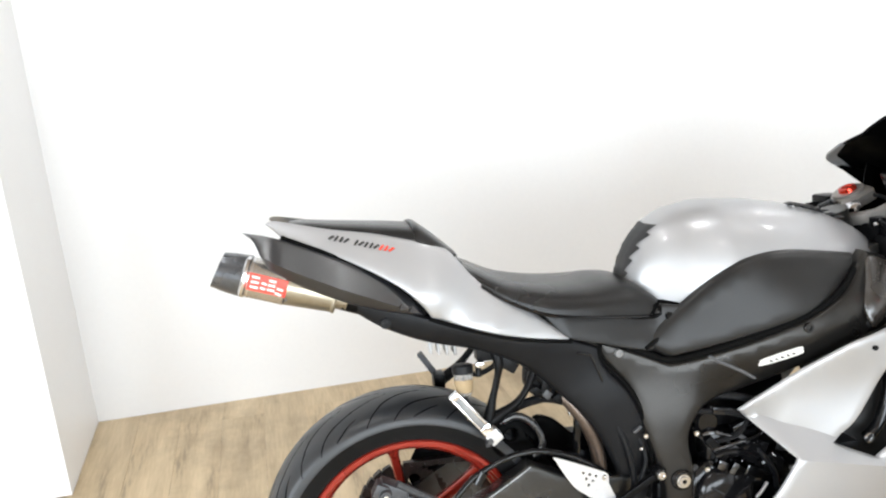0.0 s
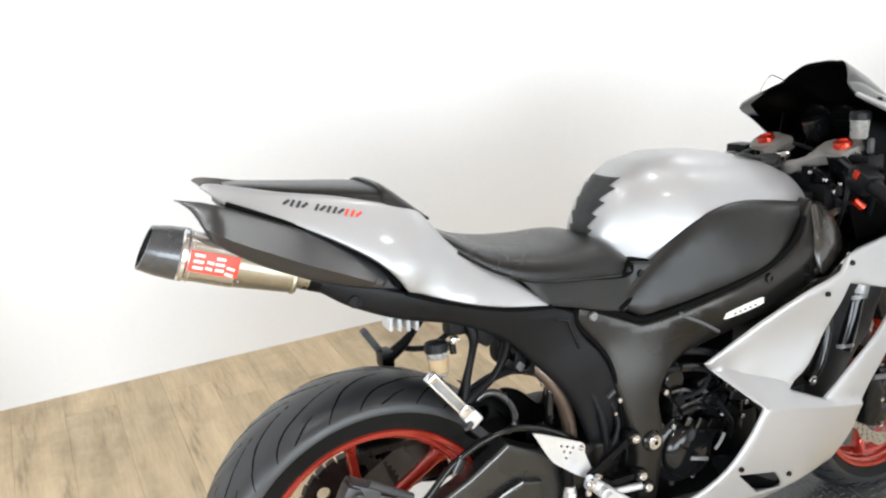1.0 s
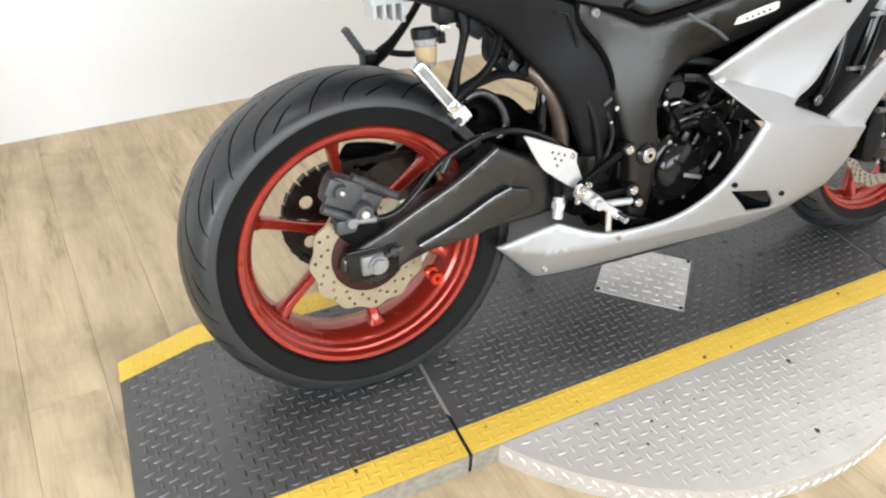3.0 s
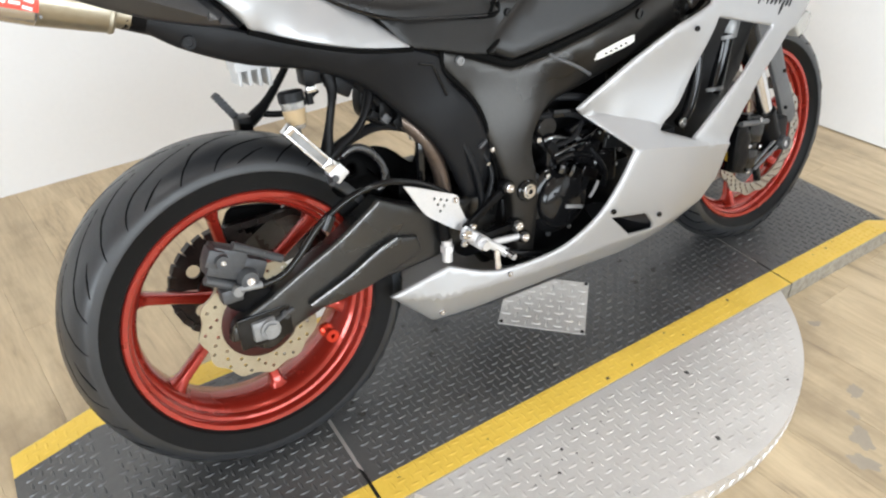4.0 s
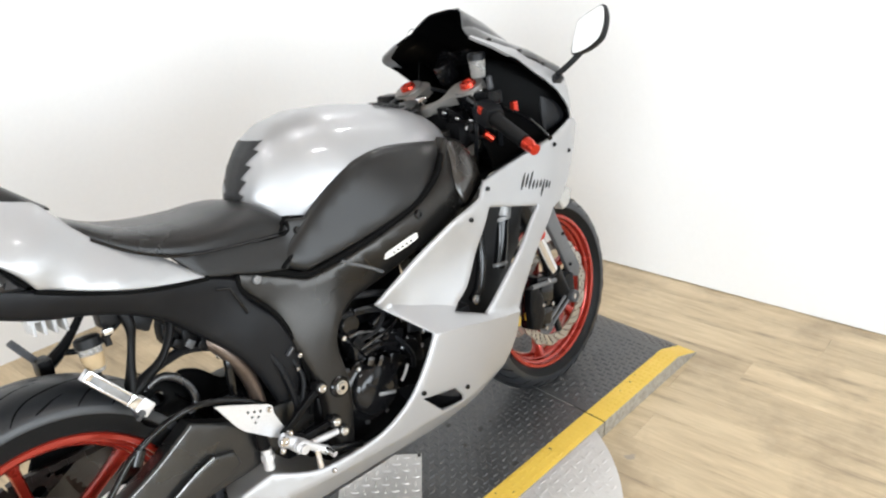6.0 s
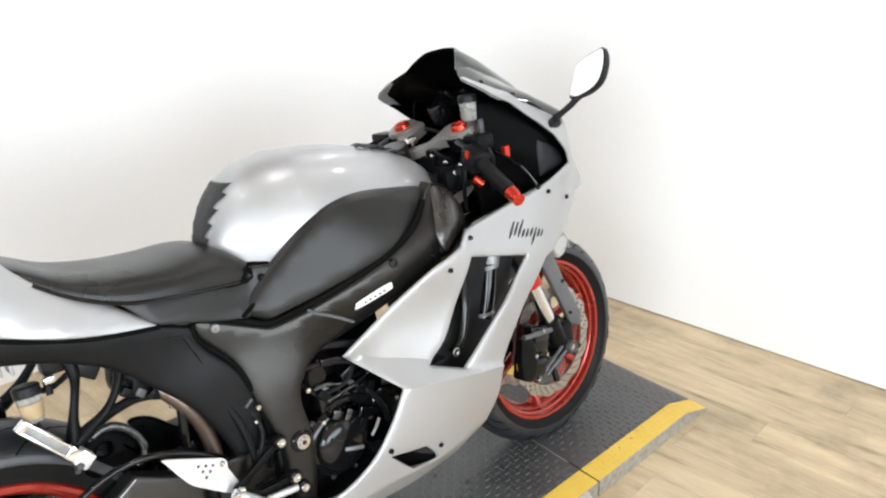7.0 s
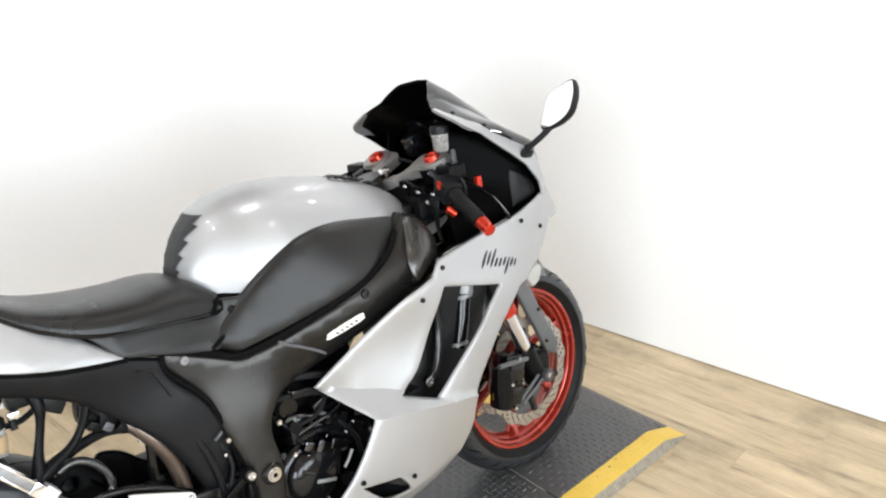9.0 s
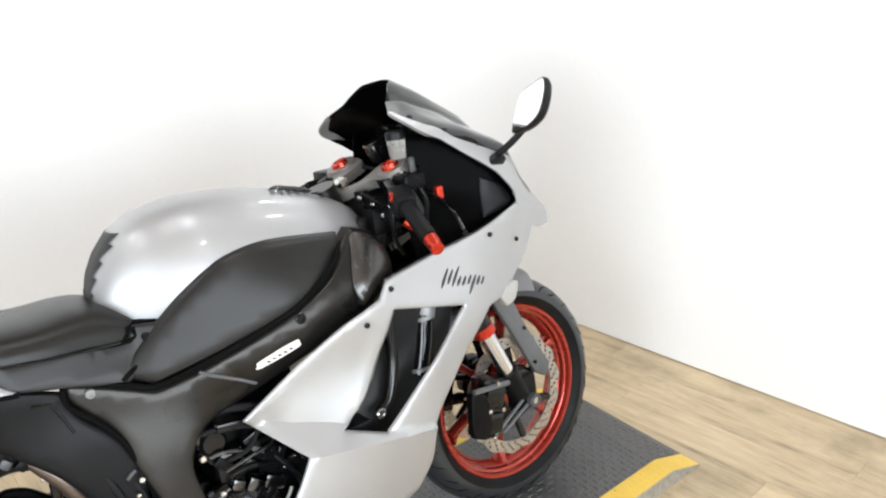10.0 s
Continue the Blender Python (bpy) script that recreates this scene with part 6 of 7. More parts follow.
# clip-on bars
def bar(s):
    inner, outer = Vector((1.085, s * 0.125, 0.968)), Vector((1.020, s * 0.352, 0.868))
    at = lambda f: tuple(inner.lerp(outer, f))
    bm = bmesh.new()
    rod(bm, at(0), at(0.97), 0.011, 14)
    rod(bm, (1.118, s * FY, 0.955), (1.104, s * FY, 0.987), 0.035, 22)
    handle = bp("clip_on_bar", bm, GLOSS, None, "black clip-on handlebar")
    bm = bmesh.new()
    tube(bm, [at(0.42), at(0.44), at(0.46), at(0.86), at(0.88)], [0.013, 0.0185, 0.0165, 0.0165, 0.0150], 18)
    bp("grip", bm, SIDEWALL, handle, "black rubber grip")
    bm = bmesh.new()
    tube(bm, [at(0.88), at(0.90), at(0.965), at(1.0), at(1.03), at(1.035)], [0.0115, 0.0150, 0.0140, 0.0120, 0.0130, 0.0065], 18)
    bp("bar_end", bm, ANOD, handle, "red anodised bar end")
    bm = bmesh.new()
    m = Matrix.Translation(at(0.30)) @ (outer - inner).to_track_quat("X", "Z").to_matrix().to_4x4()
    box(bm, -0.030, 0.030, -0.022, 0.024, -0.026, 0.022, 0.010, m)
    sw = bp("switch_housing", bm, PLASTIC, handle, "black switch housing")
    if s < 0:
        bp("kill_switch", box(bmesh.new(), -0.008, 0.008, -0.026, -0.015, 0.002, 0.020, 0.004, m), ANOD, handle, "red stop switch")
    # lever
    bm = bmesh.new()
    tube(bm, curve([(1.14, s * 0.155, 0.945), (1.15, s * 0.20, 0.925), (1.135, s * 0.27, 0.90), (1.105, s * 0.335, 0.872)]), [0.007] * 8 + [0.006] * 8 + [0.0045] * 8 + [0.006], 10)
    bp("lever", bm, GLOSS, handle, "black brake or clutch lever")
    bm = bmesh.new()
    box(bm, -0.008, 0.008, -0.007, 0.007, -0.014, 0.014, 0.004, Matrix.Translation((1.155, s * 0.20, 0.935)))
    bp("lever_adjuster", bm, ANOD, handle, "red lever adjuster")
    bm = bmesh.new()
    box(bm, -0.03, 0.022, -0.018, 0.05, -0.016, 0.018, 0.008, Matrix.Translation((1.118, s * 0.165, 0.965)))
    bp("master_cylinder", bm, CAST, handle, "black master cylinder")
    return handle


bar(1)
bar(-1)
# front fluid reservoir
pot = (1.108, -0.142, 1.038)
bm = lathe([(0.002, -0.024), (0.015, -0.024), (0.0175, -0.019), (0.0195, 0.016), (0.002, 0.016)], 26)
up = Matrix.Translation(pot) @ Matrix.Rotation(radians(90), 4, "X")
bmesh.ops.transform(bm, matrix=up, verts=bm.verts)
res = bp("front_reservoir", bm, CLEARPOT, None, "milky front brake fluid reservoir with black cap")
bm = lathe([(0.002, 0.016), (0.0215, 0.016), (0.0215, 0.030), (0.018, 0.034), (0.002, 0.034)], 18)
bmesh.ops.transform(bm, matrix=Matrix.Translation(pot) @ Matrix.Rotation(radians(90), 4, "X"), verts=bm.verts)
bp("cap", bm, PLASTIC, res, "black ribbed cap")
bp("clamp", box(bmesh.new(), 1.120, 1.134, -0.163, -0.152, 0.975, 1.015, 0.005), CASTGREY, res, "bare metal bracket")
for path, r in (([(1.12, -0.15, 0.97), (1.14, -0.17, 0.93), (1.15, -0.15, 0.86), (1.20, -0.11, 0.78)], 0.006), ([(1.09, -0.13, 0.95), (1.06, -0.16, 0.91), (1.07, -0.14, 0.85), (1.12, -0.09, 0.80)], 0.005), ([(1.15, -0.12, 0.985), (1.20, -0.10, 0.97), (1.22, -0.07, 0.90), (1.17, -0.06, 0.82)], 0.006), ([(1.08, 0.12, 0.96), (1.13, 0.05, 0.99), (1.17, -0.03, 0.94), (1.12, -0.06, 0.84)], 0.005)):
    bp("cable", tube(bmesh.new(), curve(path), r, 9), PLASTIC, None, "black control cable")
for p in ((1.055, -0.10, 0.93), (1.045, -0.075, 0.945), (1.065, -0.125, 0.905)):
    bp("cable_clip", box(bmesh.new(), p[0] - 0.012, p[0] + 0.012, p[1] - 0.012, p[1] + 0.012, p[2] - 0.012, p[2] + 0.012, 0.004), CAST, None, "dark cable clamp")
# small red rod set where a dim red reflection shows
bm = bmesh.new()
rod(bm, (1.105, -0.165, 0.868), (1.09, -0.155, 0.885), 0.009, 14)
bp("red_glint", bm, ANOD, None, "red rod for a dim red reflection")


# bright ring and pin beside the reservoir
ring = bmesh.new()
tube(ring, [(1.187 + 0.006 * math.sin(a), -0.100 + 0.010 * math.cos(a), 1.020 + 0.017 * math.sin(a)) for a in np.linspace(0, 2 * math.pi, 20)[:-1]], 0.0042, 8, closed=True)
bp("lock_ring", ring, PLATEALU, None, "bare metal ring by the dashboard")

# dark cluster of looms and switches round the steering head
bm = bmesh.new()
box(bm, 1.035, 1.125, -0.085, 0.085, 0.855, 0.945, 0.022)
box(bm, 1.03, 1.07, -0.13, -0.08, 0.86, 0.925, 0.015)
cluster = bp("steering_loom", bm, CAST, None, "black looms round the steering head")
for p in ((1.042, -0.118, 0.930), (1.052, -0.132, 0.905), (1.03, -0.09, 0.945), (1.075, -0.128, 0.918)):
    bolt(p[0], p[1], p[2], 0.0045, CHROME, cluster)


for k in range(6):
    bp("loom_cable", tube(bmesh.new(), curve([(1.03 + 0.012 * k, -0.10 + 0.01 * k, 0.955 - 0.006 * k), (1.06, -0.115, 0.925 - 0.01 * k), (1.08 + 0.01 * k, -0.12, 0.87)]), 0.0045, 7), CAST, cluster)


# mirrors
def mirror(s):
    m = Matrix.Translation((1.356, s * 0.302, 1.079)) @ Matrix.Rotation(radians(s * 9), 4, "Z") @ Matrix.Rotation(radians(24), 4, "Y")
    ring = smooth_loop([(-0.046, -0.050), (-0.047, 0.010), (-0.036, 0.030), (0.014, 0.055), (0.033, 0.054), (0.045, 0.020), (0.041, -0.020), (0.012, -0.046), (-0.030, -0.060)], 4)
    rings = []
    for x, k in ((-0.012, 0.93), (-0.012, 1.0), (-0.002, 1.0), (0.008, 0.90), (0.015, 0.6), (0.017, 0.25)):
        rings.append([m @ Vector((x, s * y * k, z * k)) for y, z in ring])
    head = bp("mirror", loft(rings), PLASTIC, None, "black rear-view mirror on a stalk")
    glass = loft([[m @ Vector((x, s * y * 0.935, z * 0.935)) for y, z in ring] for x in (-0.0118, -0.0140)])
    bp("mirror_glass", glass, MIRROR, head, "mirror glass")
    bm = bmesh.new()
    tube(bm, curve([(1.312, s * 0.205, 0.980), (1.320, s * 0.225, 0.992), (1.333, s * 0.247, 1.010), (1.348, s * 0.268, 1.032)]), 0.0075, 12)
    box(bm, -0.022, 0.022, -0.018, 0.018, -0.014, 0.014, 0.006, Matrix.Translation((1.308, s * 0.206, 0.977)) @ Matrix.Rotation(radians(-s * 40), 4, "X"))
    bp("stalk", bm, PLASTIC, head, "black mirror stalk")


mirror(-1)
mirror(1)

# ---- brackets, footrests, small parts at the back ----
bm = bmesh.new()
tube(bm, curve([(0.190, -0.098, 0.765), (0.191, -0.105, 0.737), (0.185, -0.105, 0.708), (0.174, -0.105, 0.670), (0.167, -0.105, 0.640), (0.160, -0.106, 0.612)], 4), [0.012, 0.012, 0.011, 0.010, 0.009, 0.008, 0.0075, 0.007, 0.007, 0.007, 0.007, 0.0075, 0.008, 0.009, 0.010, 0.011, 0.012, 0.012, 0.012, 0.011, 0.010], 12)
tube(bm, curve([(0.266, -0.095, 0.722), (0.246, -0.105, 0.686), (0.223, -0.105, 0.658), (0.190, -0.105, 0.640), (0.164, -0.106, 0.622)], 4), [0.010, 0.009, 0.008, 0.0075, 0.007, 0.007, 0.007, 0.0075, 0.008, 0.0085, 0.009, 0.010, 0.011, 0.012, 0.012, 0.012, 0.011], 12)
hanger = bp("pillion_hanger", bm, CAST, None, "black forked pillion footrest hanger")
bm = bmesh.new()
m = Matrix.Translation((0.131, -0.128, 0.650)) @ Matrix.Rotation(radians(51.5), 4, "Y")
box(bm, -0.060, 0.050, -0.010, 0.010, -0.0105, -0.0055, 0.002, m)
box(bm, -0.060, 0.050, -0.010, 0.010, 0.0055, 0.0105, 0.002, m)
box(bm, -0.064, -0.052, -0.010, 0.010, -0.0105, 0.0105, 0.003, m)
box(bm, 0.026, 0.050, -0.011, 0.011, -0.0115, 0.0115, 0.003, m)
peg = bp("pillion_footrest", bm, CHROME, None, "folded polished pillion footrest")
bp("rubber_pad", box(bmesh.new(), -0.054, 0.028, -0.006, 0.006, -0.006, 0.006, 0.001, m), CASTALU, peg, "grey rubber strip")
bp("footrest_joint", box(bmesh.new(), 0.044, 0.070, -0.014, 0.012, -0.013, 0.015, 0.004, m), PLATEALU, peg)
bm = bmesh.new()
rod(bm, m @ Vector((0.055, -0.018, -0.010)), m @ Vector((0.055, 0.016, -0.010)), 0.006, 12)
rod(bm, m @ Vector((0.060, -0.010, -0.020)), m @ Vector((0.060, 0.010, -0.014)), 0.0045, 12)
bp("joint_pin", bm, CASTGREY, peg)
bm = lathe([(0.002, -0.022), (0.013, -0.022), (0.0160, -0.017), (0.0195, 0.022), (0.002, 0.022)], 24)
rp = (0.118, -0.110, 0.712)
bmesh.ops.transform(bm, matrix=Matrix.Translation(rp) @ Matrix.Rotation(radians(82), 4, "X"), verts=bm.verts)
rres = bp("rear_reservoir", bm, CLEARPOT, None, "milky rear brake fluid reservoir with black cap")
bm = lathe([(0.002, 0.022), (0.0215, 0.022), (0.0215, 0.037), (0.018, 0.040), (0.002, 0.041)], 18)
bmesh.ops.transform(bm, matrix=Matrix.Translation(rp) @ Matrix.Rotation(radians(82), 4, "X"), verts=bm.verts)
bp("cap", bm, PLASTIC, rres, "black cap")
bm = lathe([(0.0135, -0.018), (0.0164, -0.014), (0.0192, 0.010), (0.0165, 0.010)], 24)
bmesh.ops.transform(bm, matrix=Matrix.Translation(rp) @ Matrix.Rotation(radians(82), 4, "X"), verts=bm.verts)
bp("fluid", bm, AMBER, rres, "amber brake fluid")
bm = bmesh.new()
tube(bm, curve([(0.118, -0.11, 0.692), (0.122, -0.109, 0.672), (0.138, -0.108, 0.645), (0.160, -0.104, 0.615), (0.19, -0.10, 0.585)]), 0.0055, 9)
bp("reservoir_hose", bm, PLASTIC, rres, "black rubber hose")
bm = bmesh.new()
box(bm, 0.150, 0.205, -0.095, -0.06, 0.748, 0.79, 0.006)
box(bm, 0.17, 0.23, -0.085, 0.085, 0.762, 0.79, 0.006)
box(bm, -0.012, 0.030, -0.10, -0.07, -0.012, 0.016, 0.005, Matrix.Translation((0.205, 0, 0.742)) @ Matrix.Rotation(radians(35), 4, "Y"))
under = bp("under_tray", bm, PLASTIC, None, "black tray under the seat")
bm = bmesh.new()
tube(bm, curve([(0.19, -0.078, 0.765), (0.230, -0.08, 0.748), (0.262, -0.082, 0.718), (0.285, -0.085, 0.69)]), 0.008, 10)
rod(bm, (0.150, -0.10, 0.744), (0.150, -0.106, 0.722), 0.006, 10)
bp("loom", bm, PLASTIC, under)
bp("clip", box(bmesh.new(), 0.145, 0.162, -0.112, -0.100, 0.742, 0.752, 0.002), CHROME, under)
# far hanger and its folded peg, seen over the wheel
bm = bmesh.new()
tube(bm, curve([(0.215, 0.10, 0.775), (0.188, 0.105, 0.732), (0.141, 0.105, 0.681), (0.096, 0.108, 0.649)], 4), [0.007, 0.007, 0.007, 0.007, 0.0072, 0.0075, 0.008, 0.0085, 0.010, 0.012, 0.013, 0.013, 0.012], 10)
tube(bm, curve([(0.125, 0.106, 0.672), (0.160, 0.105, 0.661), (0.20, 0.105, 0.660), (0.25, 0.10, 0.69)]), 0.0062, 10)
box(bm, -0.012, 0.014, -0.03, 0.01, -0.016, 0.018, 0.004, Matrix.Translation((0.095, 0.115, 0.655)))
bp("hanger_brace", bm, CAST, None, "black forked hanger on the far side")
bm = bmesh.new()
mm = Matrix.Translation((0.077, 0.12, 0.688)) @ Matrix.Rotation(radians(58), 4, "Y")
box(bm, -0.034, 0.034, -0.010, 0.010, -0.0055, 0.0055, 0.002, mm)
for k in range(7):
    box(bm, -0.032 + 0.0095 * k, -0.028 + 0.0095 * k, -0.011, 0.011, -0.007, 0.007, 0.001, mm)
bp("small_footrest", bm, CASTGREY, None, "ribbed grey footrest end")
bm = bmesh.new()
box(bm, 0.062, 0.135, -0.022, 0.022, 0.776, 0.80, 0.005)
for k in range(4):
    box(bm, 0.066 + 0.017 * k, 0.072 + 0.017 * k, -0.022, 0.022, 0.754 - 0.003 * k, 0.778, 0.002)
bp("tail_bracket", bm, PALE, None, "pale finned bracket under the tail")
# shock and linkage, tubes behind the frame
bm = bmesh.new()
rod(bm, (0.43, 0, 0.66), (0.47, 0, 0.42), 0.022, 18)
for k in range(9):
    f = k / 9
    tube(bm, [(0.435 + 0.032 * f + 0.036 * math.cos(a), 0.036 * math.sin(a), 0.64 - 0.19 * f - 0.021 * a / 6.28) for a in np.linspace(0, 6.28, 14)], 0.0055, 7)
bp("rear_shock", bm, GLOSS, None, "black rear shock absorber and spring")
bp("subframe_tube", tube(bmesh.new(), curve([(0.322, -0.075, 0.660), (0.340, -0.092, 0.637), (0.366, -0.10, 0.596), (0.383, -0.10, 0.556), (0.392, -0.10, 0.508), (0.395, -0.10, 0.46)]), 0.0150, 16), COPPER, None, "bronze-tinted pipe behind the cover")
for path, r, mt in (([(0.200, -0.06, 0.612), (0.213, -0.055, 0.622), (0.251, -0.05, 0.633), (0.299, -0.05, 0.639), (0.349, -0.055, 0.624), (0.39, -0.06, 0.598)], 0.0095, PLASTIC), ([(0.352, -0.095, 0.628), (0.349, -0.10, 0.595), (0.347, -0.10, 0.565), (0.345, -0.10, 0.535)], 0.0085, GLOSS), ([(0.305, -0.075, 0.655), (0.33, -0.078, 0.648), (0.36, -0.08, 0.638)], 0.006, PLASTIC), ([(0.42, -0.13, 0.60), (0.44, -0.14, 0.54), (0.45, -0.14, 0.46), (0.42, -0.13, 0.42)], 0.007, PLASTIC), ([(0.46, -0.13, 0.58), (0.475, -0.145, 0.52), (0.455, -0.145, 0.46)], 0.005, PLASTIC)):
    bp("wiring", tube(bmesh.new(), curve(path), r, 9), mt, None, "black hose or pipe behind the cover")
for p in ((0.290, 0.676), (0.322, 0.655)):
    bp("wiring_plug", box(bmesh.new(), -0.011, 0.011, -0.010, 0.010, -0.016, 0.018, 0.003, Matrix.Translation((p[0], -0.085, p[1])) @ Matrix.Rotation(radians(12), 4, "Y")), CAST, None, "black wiring plug")
bm = bmesh.new()
box(bm, 0.31, 0.44, -0.07, 0.07, 0.44, 0.525, 0.02)
box(bm, 0.425, 0.50, -0.09, 0.09, 0.63, 0.78, 0.015)
bp("battery_box", bm, CAST, None, "black tray and linkage behind the swingarm")
# dark loom and connectors tucked under the side cover
bm = panel([(0.264, 0.727), (0.320, 0.679), (0.369, 0.637), (0.358, 0.612), (0.315, 0.642), (0.279, 0.650), (0.251, 0.680)], -0.080, 0.03, 0.006)
tuck = bp("under_cover_loom", bm, CAST, None, "black loom and connectors under the cover")
for k, (qx, qz) in enumerate(((0.268, 0.672), (0.290, 0.662), (0.312, 0.650), (0.330, 0.640))):
    bp("connector_plug", box(bmesh.new(), -0.009, 0.009, -0.008, 0.010, -0.007, 0.009, 0.003, Matrix.Translation((qx, -0.088, qz)) @ Matrix.Rotation(radians(35 + 9 * k), 4, "Y")), CASTGREY if k % 2 else CAST, tuck)
bolt(0.338, -0.096, 0.618, 0.006, CHROME, tuck)
# dark sheet added to close the view behind the hugger
bp("dark_backing", panel([(0.273, 0.600), (0.314, 0.590), (0.365, 0.549), (0.384, 0.605), (0.433, 0.517), (0.423, 0.478), (0.245, 0.529), (0.262, 0.564)], -0.050, 0.012, 0.004), INNER, None, "dark backing sheet added behind the hugger")
# hugger wing over the swingarm, with an open gap
bm = panel([(0.172, 0.596), (0.192, 0.612), (0.232, 0.620), (0.256, 0.603), (0.270, 0.578), (0.285, 0.54), (0.25, 0.515), (0.19, 0.535), (0.165, 0.57)], lambda x, z: -0.085 + 0.3 * max(0.0, z - 0.57), 0.005, 0.006, holes=[[(0.200, 0.583), (0.214, 0.592), (0.226, 0.588), (0.222, 0.574), (0.207, 0.572)]])
wing = bp("hugger_wing", bm, INNER, None, "black hugger wing")
bp("wing_arch", tube(bmesh.new(), curve([(0.190, -0.088, 0.612), (0.213, -0.090, 0.624), (0.236, -0.092, 0.622), (0.258, -0.094, 0.604), (0.272, -0.096, 0.578), (0.271, -0.098, 0.552), (0.252, -0.10, 0.540)], 5), [0.003] * 2 + [0.0075] * 27 + [0.005] * 2, 12), SATIN, wing, "satin black arched edge")
# rider footrest plate, peg, pedal
guard = [[0.284, 0.545], (0.288, 0.551), [0.384, 0.508], (0.392, 0.500), [0.392, 0.484], (0.400, 0.464), (0.410, 0.438), [0.400, 0.427], (0.381, 0.437), (0.341, 0.467), (0.316, 0.490)]
holes = [circle(x, z, 0.0030, 8) for x, z in ((0.34, 0.512), (0.353, 0.507), (0.366, 0.502), (0.346, 0.499), (0.359, 0.493), (0.35, 0.485))]
bm = panel(smooth_loop(guard, 4), -0.152, 0.004, 0.0, holes, grid=0.03, raw=True)
rearset = bp("heel_guard", bm, PLATEALU, None, "pierced aluminium heel guard")
for q in ((0.382, 0.498), (0.4, 0.437)):
    bolt(q[0], -0.153, q[1], 0.006, CHROME, rearset)
bm = bmesh.new()
for (x0, z0), (x1, z1), w in (((0.498, 0.494), (0.394, 0.436), 0.0075), ((0.516, 0.408), (0.440, 0.408), 0.0065), ((0.440, 0.408), (0.392, 0.434), 0.008)):
    d = Vector((x1 - x0, 0, z1 - z0))
    box(bm, 0, d.length, -0.005, 0.005, -w, w, 0.003, Matrix.Translation((x0, -0.160, z0)) @ Matrix.Rotation(-math.atan2(d.z, d.x), 4, "Y"))
carrier = bp("footrest_hanger", bm, CAST, None, "black forked footrest hanger")
bp("stay", rod(bmesh.new(), (0.524, -0.163, 0.382), (0.452, -0.165, 0.390), 0.0075, 12), PLATEALU, carrier, "bare metal stay")
for q in ((0.496, 0.494), (0.514, 0.409), (0.528, 0.380)):
    bp("boss", lathe([(0.003, -0.172), (0.012, -0.172), (0.0145, -0.168), (0.0145, -0.15), (0.003, -0.15)], 20, (q[0], 0, q[1])), GLOSS, carrier)
    bolt(q[0], -0.1725, q[1], 0.009, CHROME, carrier)
bm = bmesh.new()
rod(bm, (0.402, -0.155, 0.420), (0.406, -0.215, 0.416), 0.0095, 14)
for k in range(4):
    rod(bm, (0.404, -0.172 - 0.010 * k, 0.419), (0.404, -0.176 - 0.010 * k, 0.419), 0.0125, 14)
bp("footrest", bm, PLATEALU, None, "knurled aluminium rider footrest")
bm = bmesh.new()
tube(bm, curve([(0.382, -0.176, 0.438), (0.405, -0.182, 0.422), (0.425, -0.185, 0.408), (0.450, -0.186, 0.388), (0.470, -0.186, 0.371)], 4), [0.014, 0.014, 0.013, 0.013, 0.0125, 0.012, 0.0115, 0.011, 0.010, 0.009, 0.009, 0.0085, 0.0085, 0.0085, 0.009, 0.0095, 0.009], 14)
pedal = bp("brake_pedal", bm, PLATEALU, None, "bare aluminium rear brake pedal")
bp("toe_piece", rod(bmesh.new(), (0.447, -0.187, 0.390), (0.446, -0.190, 0.347), 0.0065, 12), CHROME, pedal)
bp("pedal_tip", rod(bmesh.new(), (0.464, -0.186, 0.378), (0.468, -0.215, 0.372), 0.0065, 12), CHROME, pedal)
for q, r in (((0.380, 0.440), 0.010), ((0.395, 0.452), 0.006), ((0.372, 0.424), 0.006)):
    bolt(q[0], -0.190, q[1], r, CHROME, pedal)
bm = bmesh.new()
rod(bm, (0.358, -0.138, 0.468), (0.362, -0.138, 0.420), 0.0125, 16)
cylinder = bp("rear_master_cylinder", bm, CAST, None, "black rear brake master cylinder")
bm = bmesh.new()
rod(bm, (0.364, -0.142, 0.418), (0.362, -0.142, 0.374), 0.0105, 16)
rod(bm, (0.364, -0.142, 0.406), (0.363, -0.142, 0.394), 0.0135, 6)
bp("clevis", bm, PLATEALU, cylinder, "bare metal clevis")
bm = bmesh.new()
tube(bm, curve([(0.478, -0.170, 0.364), (0.51, -0.170, 0.350), (0.566, -0.168, 0.329)]), 0.0075, 12)
bp("linkage_rod", bm, GLOSS, None, "black linkage rod")
bp("tab", box(bmesh.new(), -0.010, 0.010, -0.004, 0.004, -0.003, 0.003, 0.001, Matrix.Translation((0.460, -0.143, 0.585)) @ Matrix.Rotation(radians(-35), 4, "Y")), CASTGREY, None)
# kick stand on the far side
bm = bmesh.new()
tube(bm, [(0.55, 0.13, 0.30), (0.52, 0.19, 0.16), (0.50, 0.226, 0.100)], 0.012, 12)
bp("side_stand", bm, CAST, None, "black side stand, folded out")

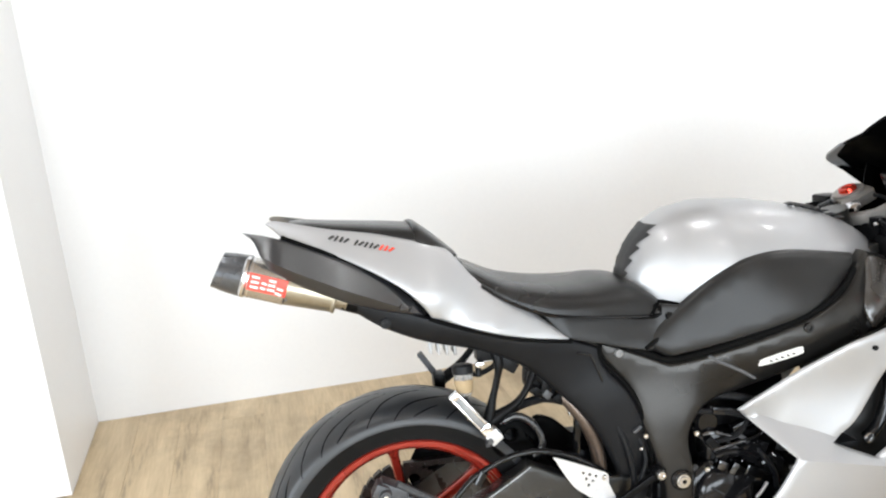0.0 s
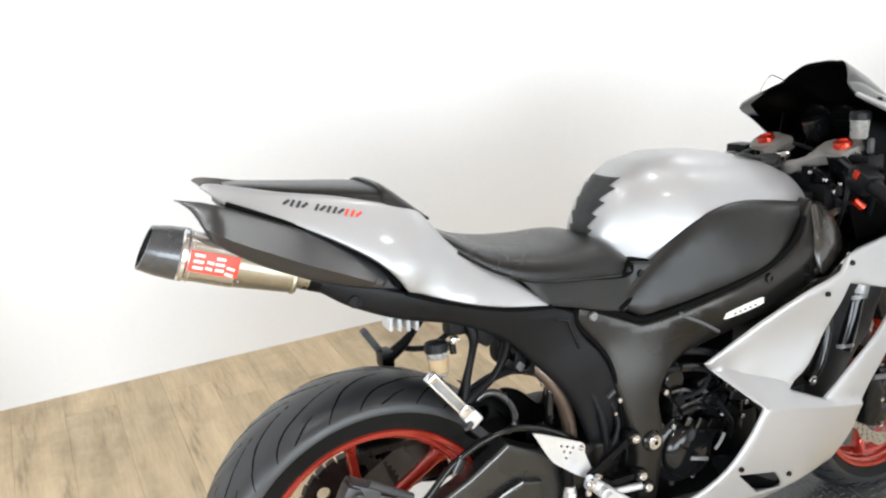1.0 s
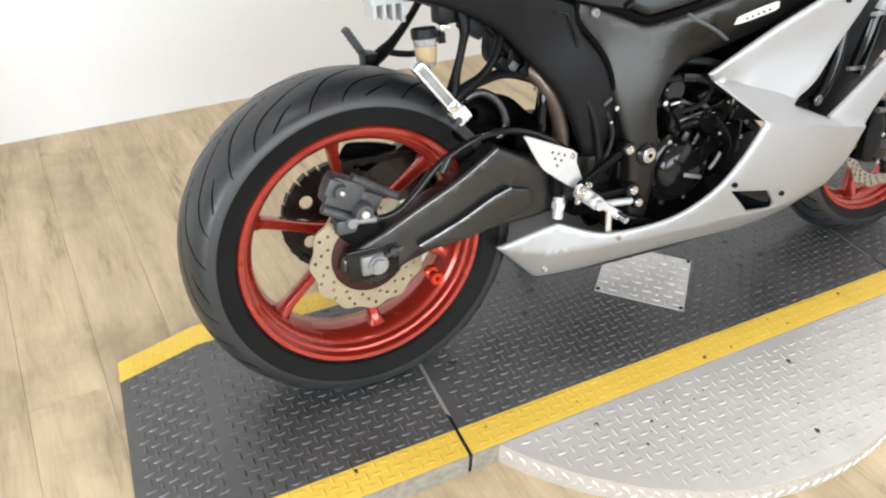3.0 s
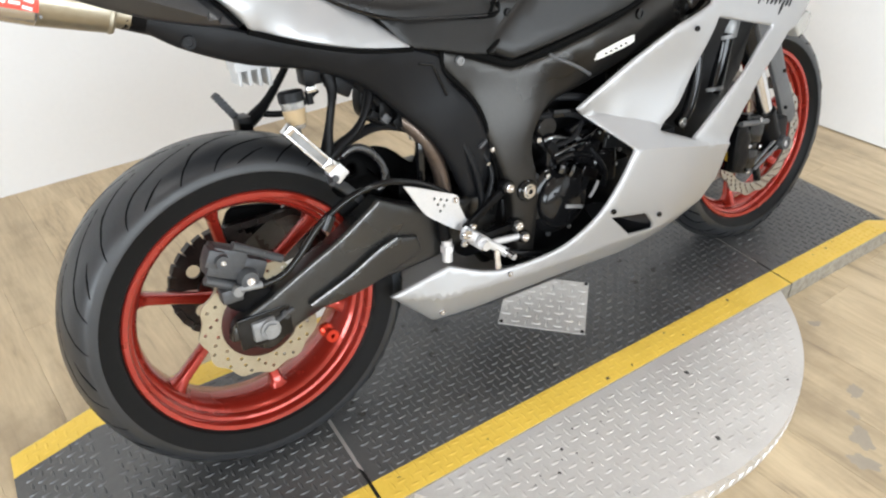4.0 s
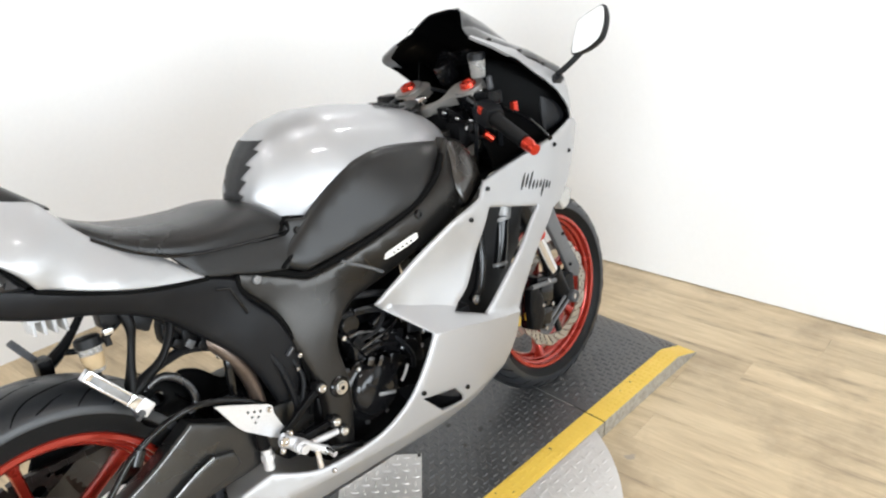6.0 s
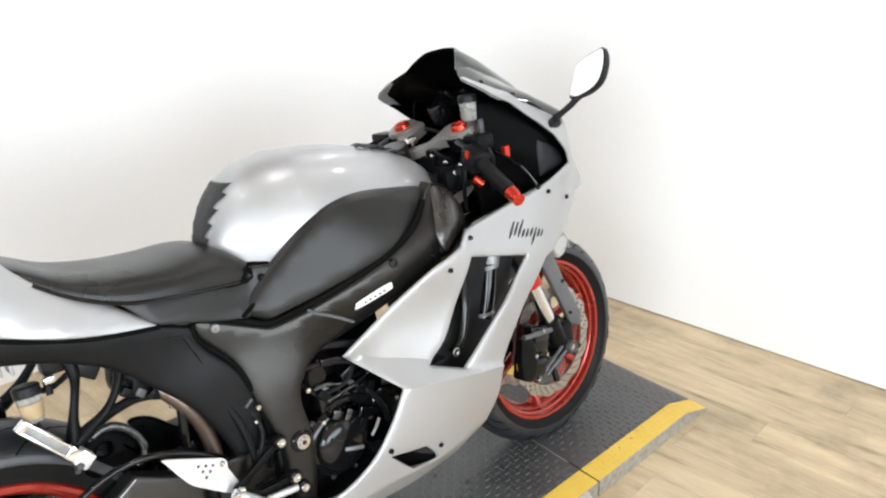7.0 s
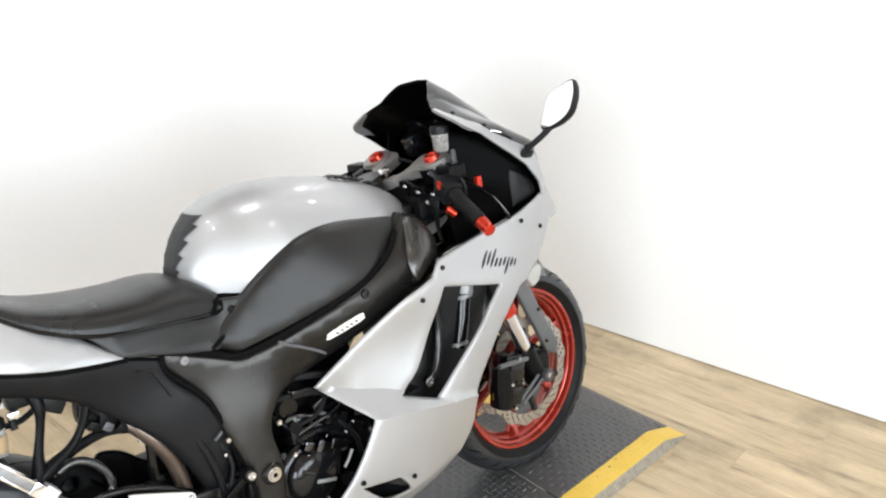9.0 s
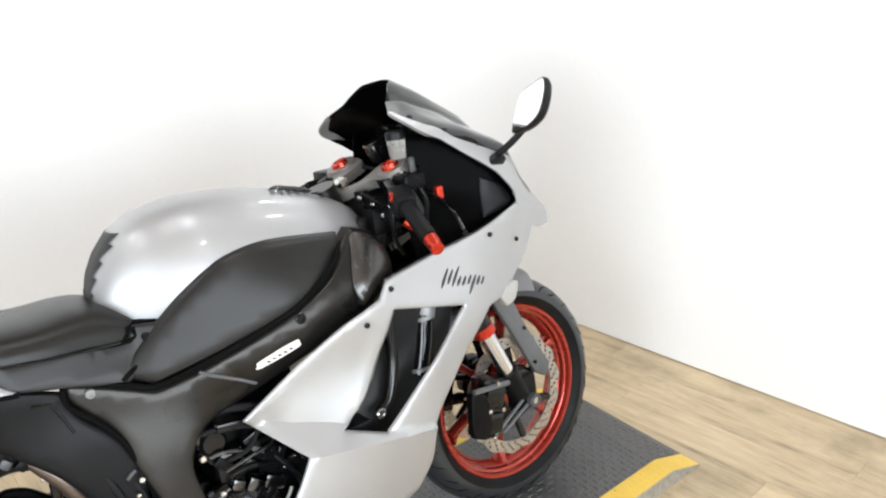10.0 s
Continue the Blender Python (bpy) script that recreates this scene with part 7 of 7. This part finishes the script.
# ---- plate on the deck under the motorcycle ----
hatch = thing("deck_hatch", "square bare tread-plate hatch on the platform", "hatch", pose(0.738, 0.030, TOP + 0.0005, 0, 0, 45))
bm = slab([(-0.104, -0.104), (0.104, -0.104), (0.104, 0.104), (-0.104, 0.104)], 0.0, 0.0035)
hplate = part("plate", bm, ALU, hatch)
bm = bmesh.new()
for i in range(8):
    for j in range(8):
        tread(bm, -0.089 + 0.0255 * i, -0.089 + 0.0255 * j, 0.0035, radians(0 if (i + j) % 2 else 90))
tagged(part("tread", bm, ALU, hplate, "raised tread bars"), kind="stuff")
for sx in (-1, 1):
    for sy in (-1, 1):
        bm = lathe([(0.0005, -0.002), (0.004, -0.002), (0.005, 0.0), (0.005, 0.001), (0.0005, 0.001)], 10)
        bmesh.ops.transform(bm, matrix=Matrix.Translation((sx * 0.097, sy * 0.097, 0.0045)) @ Matrix.Rotation(radians(-90), 4, "X"), verts=bm.verts)
        part("screw", bm, CAST, hatch)

# ---- grime ----
GRIME = mat("dark_grime", (0.030, 0.028, 0.026), (0.055, 0.050, 0.045), rough=0.7, scale=40)
SMUDGE = mat("grey_smudge", (0.32, 0.275, 0.215), (0.38, 0.325, 0.25), rough=0.6, scale=25, fine=200)


def blot(bm, x, y, z, r, long=1.0, turn=0.0, n=14):
    """A flat, uneven spot."""
    c, s = math.cos(turn), math.sin(turn)
    vs = []
    for k in range(n):
        a = 2 * math.pi * k / n
        q = r * (0.7 + 0.6 * random.random())
        u, v = q * math.cos(a) * long, q * math.sin(a)
        vs.append(bm.verts.new((x + c * u - s * v, y + s * u + c * v, z)))
    bm.faces.new(vs)


random.seed(11)
bm = bmesh.new()
for k in range(46):
    blot(bm, random.uniform(0.16, 1.30), random.uniform(-0.21, 0.20), TOP + 0.0006, random.choice((0.002, 0.003, 0.004, 0.008)), random.uniform(1.0, 1.7), random.uniform(0, 3))
for k in range(14):
    blot(bm, random.uniform(-0.25, 1.75), random.uniform(-0.277, -0.225), TOP + 0.0002, random.uniform(0.0015, 0.004), 1.4, random.uniform(0, 3))
tagged(part("grime_spot", bm, GRIME, platform, "dark grime spots"), kind="stuff")
bm = bmesh.new()
for k in range(44):
    a, q = random.uniform(math.pi * 1.03, math.pi * 1.97), RADIUS * math.sqrt(random.uniform(0.36, 0.94))
    if q * math.sin(a) < -0.40:
        blot(bm, q * math.cos(a), q * math.sin(a), PLATE_TOP + 0.0005, random.choice((0.0015, 0.002, 0.003, 0.005)), 1.3, random.uniform(0, 3))
tagged(part("grime_spot", bm, GRIME, turntable, "dark grime spots"), kind="stuff")
bm = bmesh.new()
for k, (x, y, r) in enumerate(((1.165, -0.560, 0.016), (1.045, -0.650, 0.022), (1.095, -0.600, 0.010), (0.99, -0.69, 0.02), (1.30, -0.36, 0.012))):
    blot(bm, x, y, 0.0006, r, 1.5, 0.4 + 0.5 * k, 22)
ob = part("floor_stain", bm, SMUDGE)
tagged(ob, "grey smudges on the plank floor", "stain", kind="structure")

# ---- floor boards ----
random.seed(5)
board_mesh = {}
WIDE = 0.152


def board(x, y0, y1):
    key = round(y1 - y0, 3)
    if key not in board_mesh:
        h, w = (y1 - y0) / 2 - 0.0002, WIDE / 2 - 0.0002
        bm = bmesh.new()
        lo = [bm.verts.new((a * w, b * h, 0)) for a, b in ((-1, -1), (1, -1), (1, 1), (-1, 1))]
        mid = [bm.verts.new((a * w, b * h, 0.0034)) for a, b in ((-1, -1), (1, -1), (1, 1), (-1, 1))]
        hi = [bm.verts.new((a * (w - 0.0006), b * (h - 0.0006), 0.004)) for a, b in ((-1, -1), (1, -1), (1, 1), (-1, 1))]
        for i in range(4):
            j = (i + 1) % 4
            bm.faces.new((lo[i], lo[j], mid[j], mid[i]))
            bm.faces.new((mid[i], mid[j], hi[j], hi[i]))
        bm.faces.new(hi)
        me = bpy.data.meshes.new("floor_board")
        bm.to_mesh(me)
        bm.free()
        me.materials.append(WOOD)
        board_mesh[key] = me
    ob = new("floor_board", board_mesh[key])
    ob.parent = FLOOR
    ob.location = (x, (y0 + y1) / 2, -0.004)


LONG = 1.22
for i in range(22):
    x = -0.93 + WIDE * (i + 0.5)
    top = BACK if x - WIDE / 2 < CX else CY + math.sqrt(max(0.0, COVE ** 2 - (x - WIDE / 2 - CX) ** 2)) + 0.03
    start = top - LONG * ((i * 0.37 + 0.13 * (i % 3)) % 1.0)
    y1 = top
    y0 = start
    while y1 > -1.9:
        if y1 - y0 > 0.05:
            board(x, y0, y1)
        y1, y0 = y0, y0 - LONG
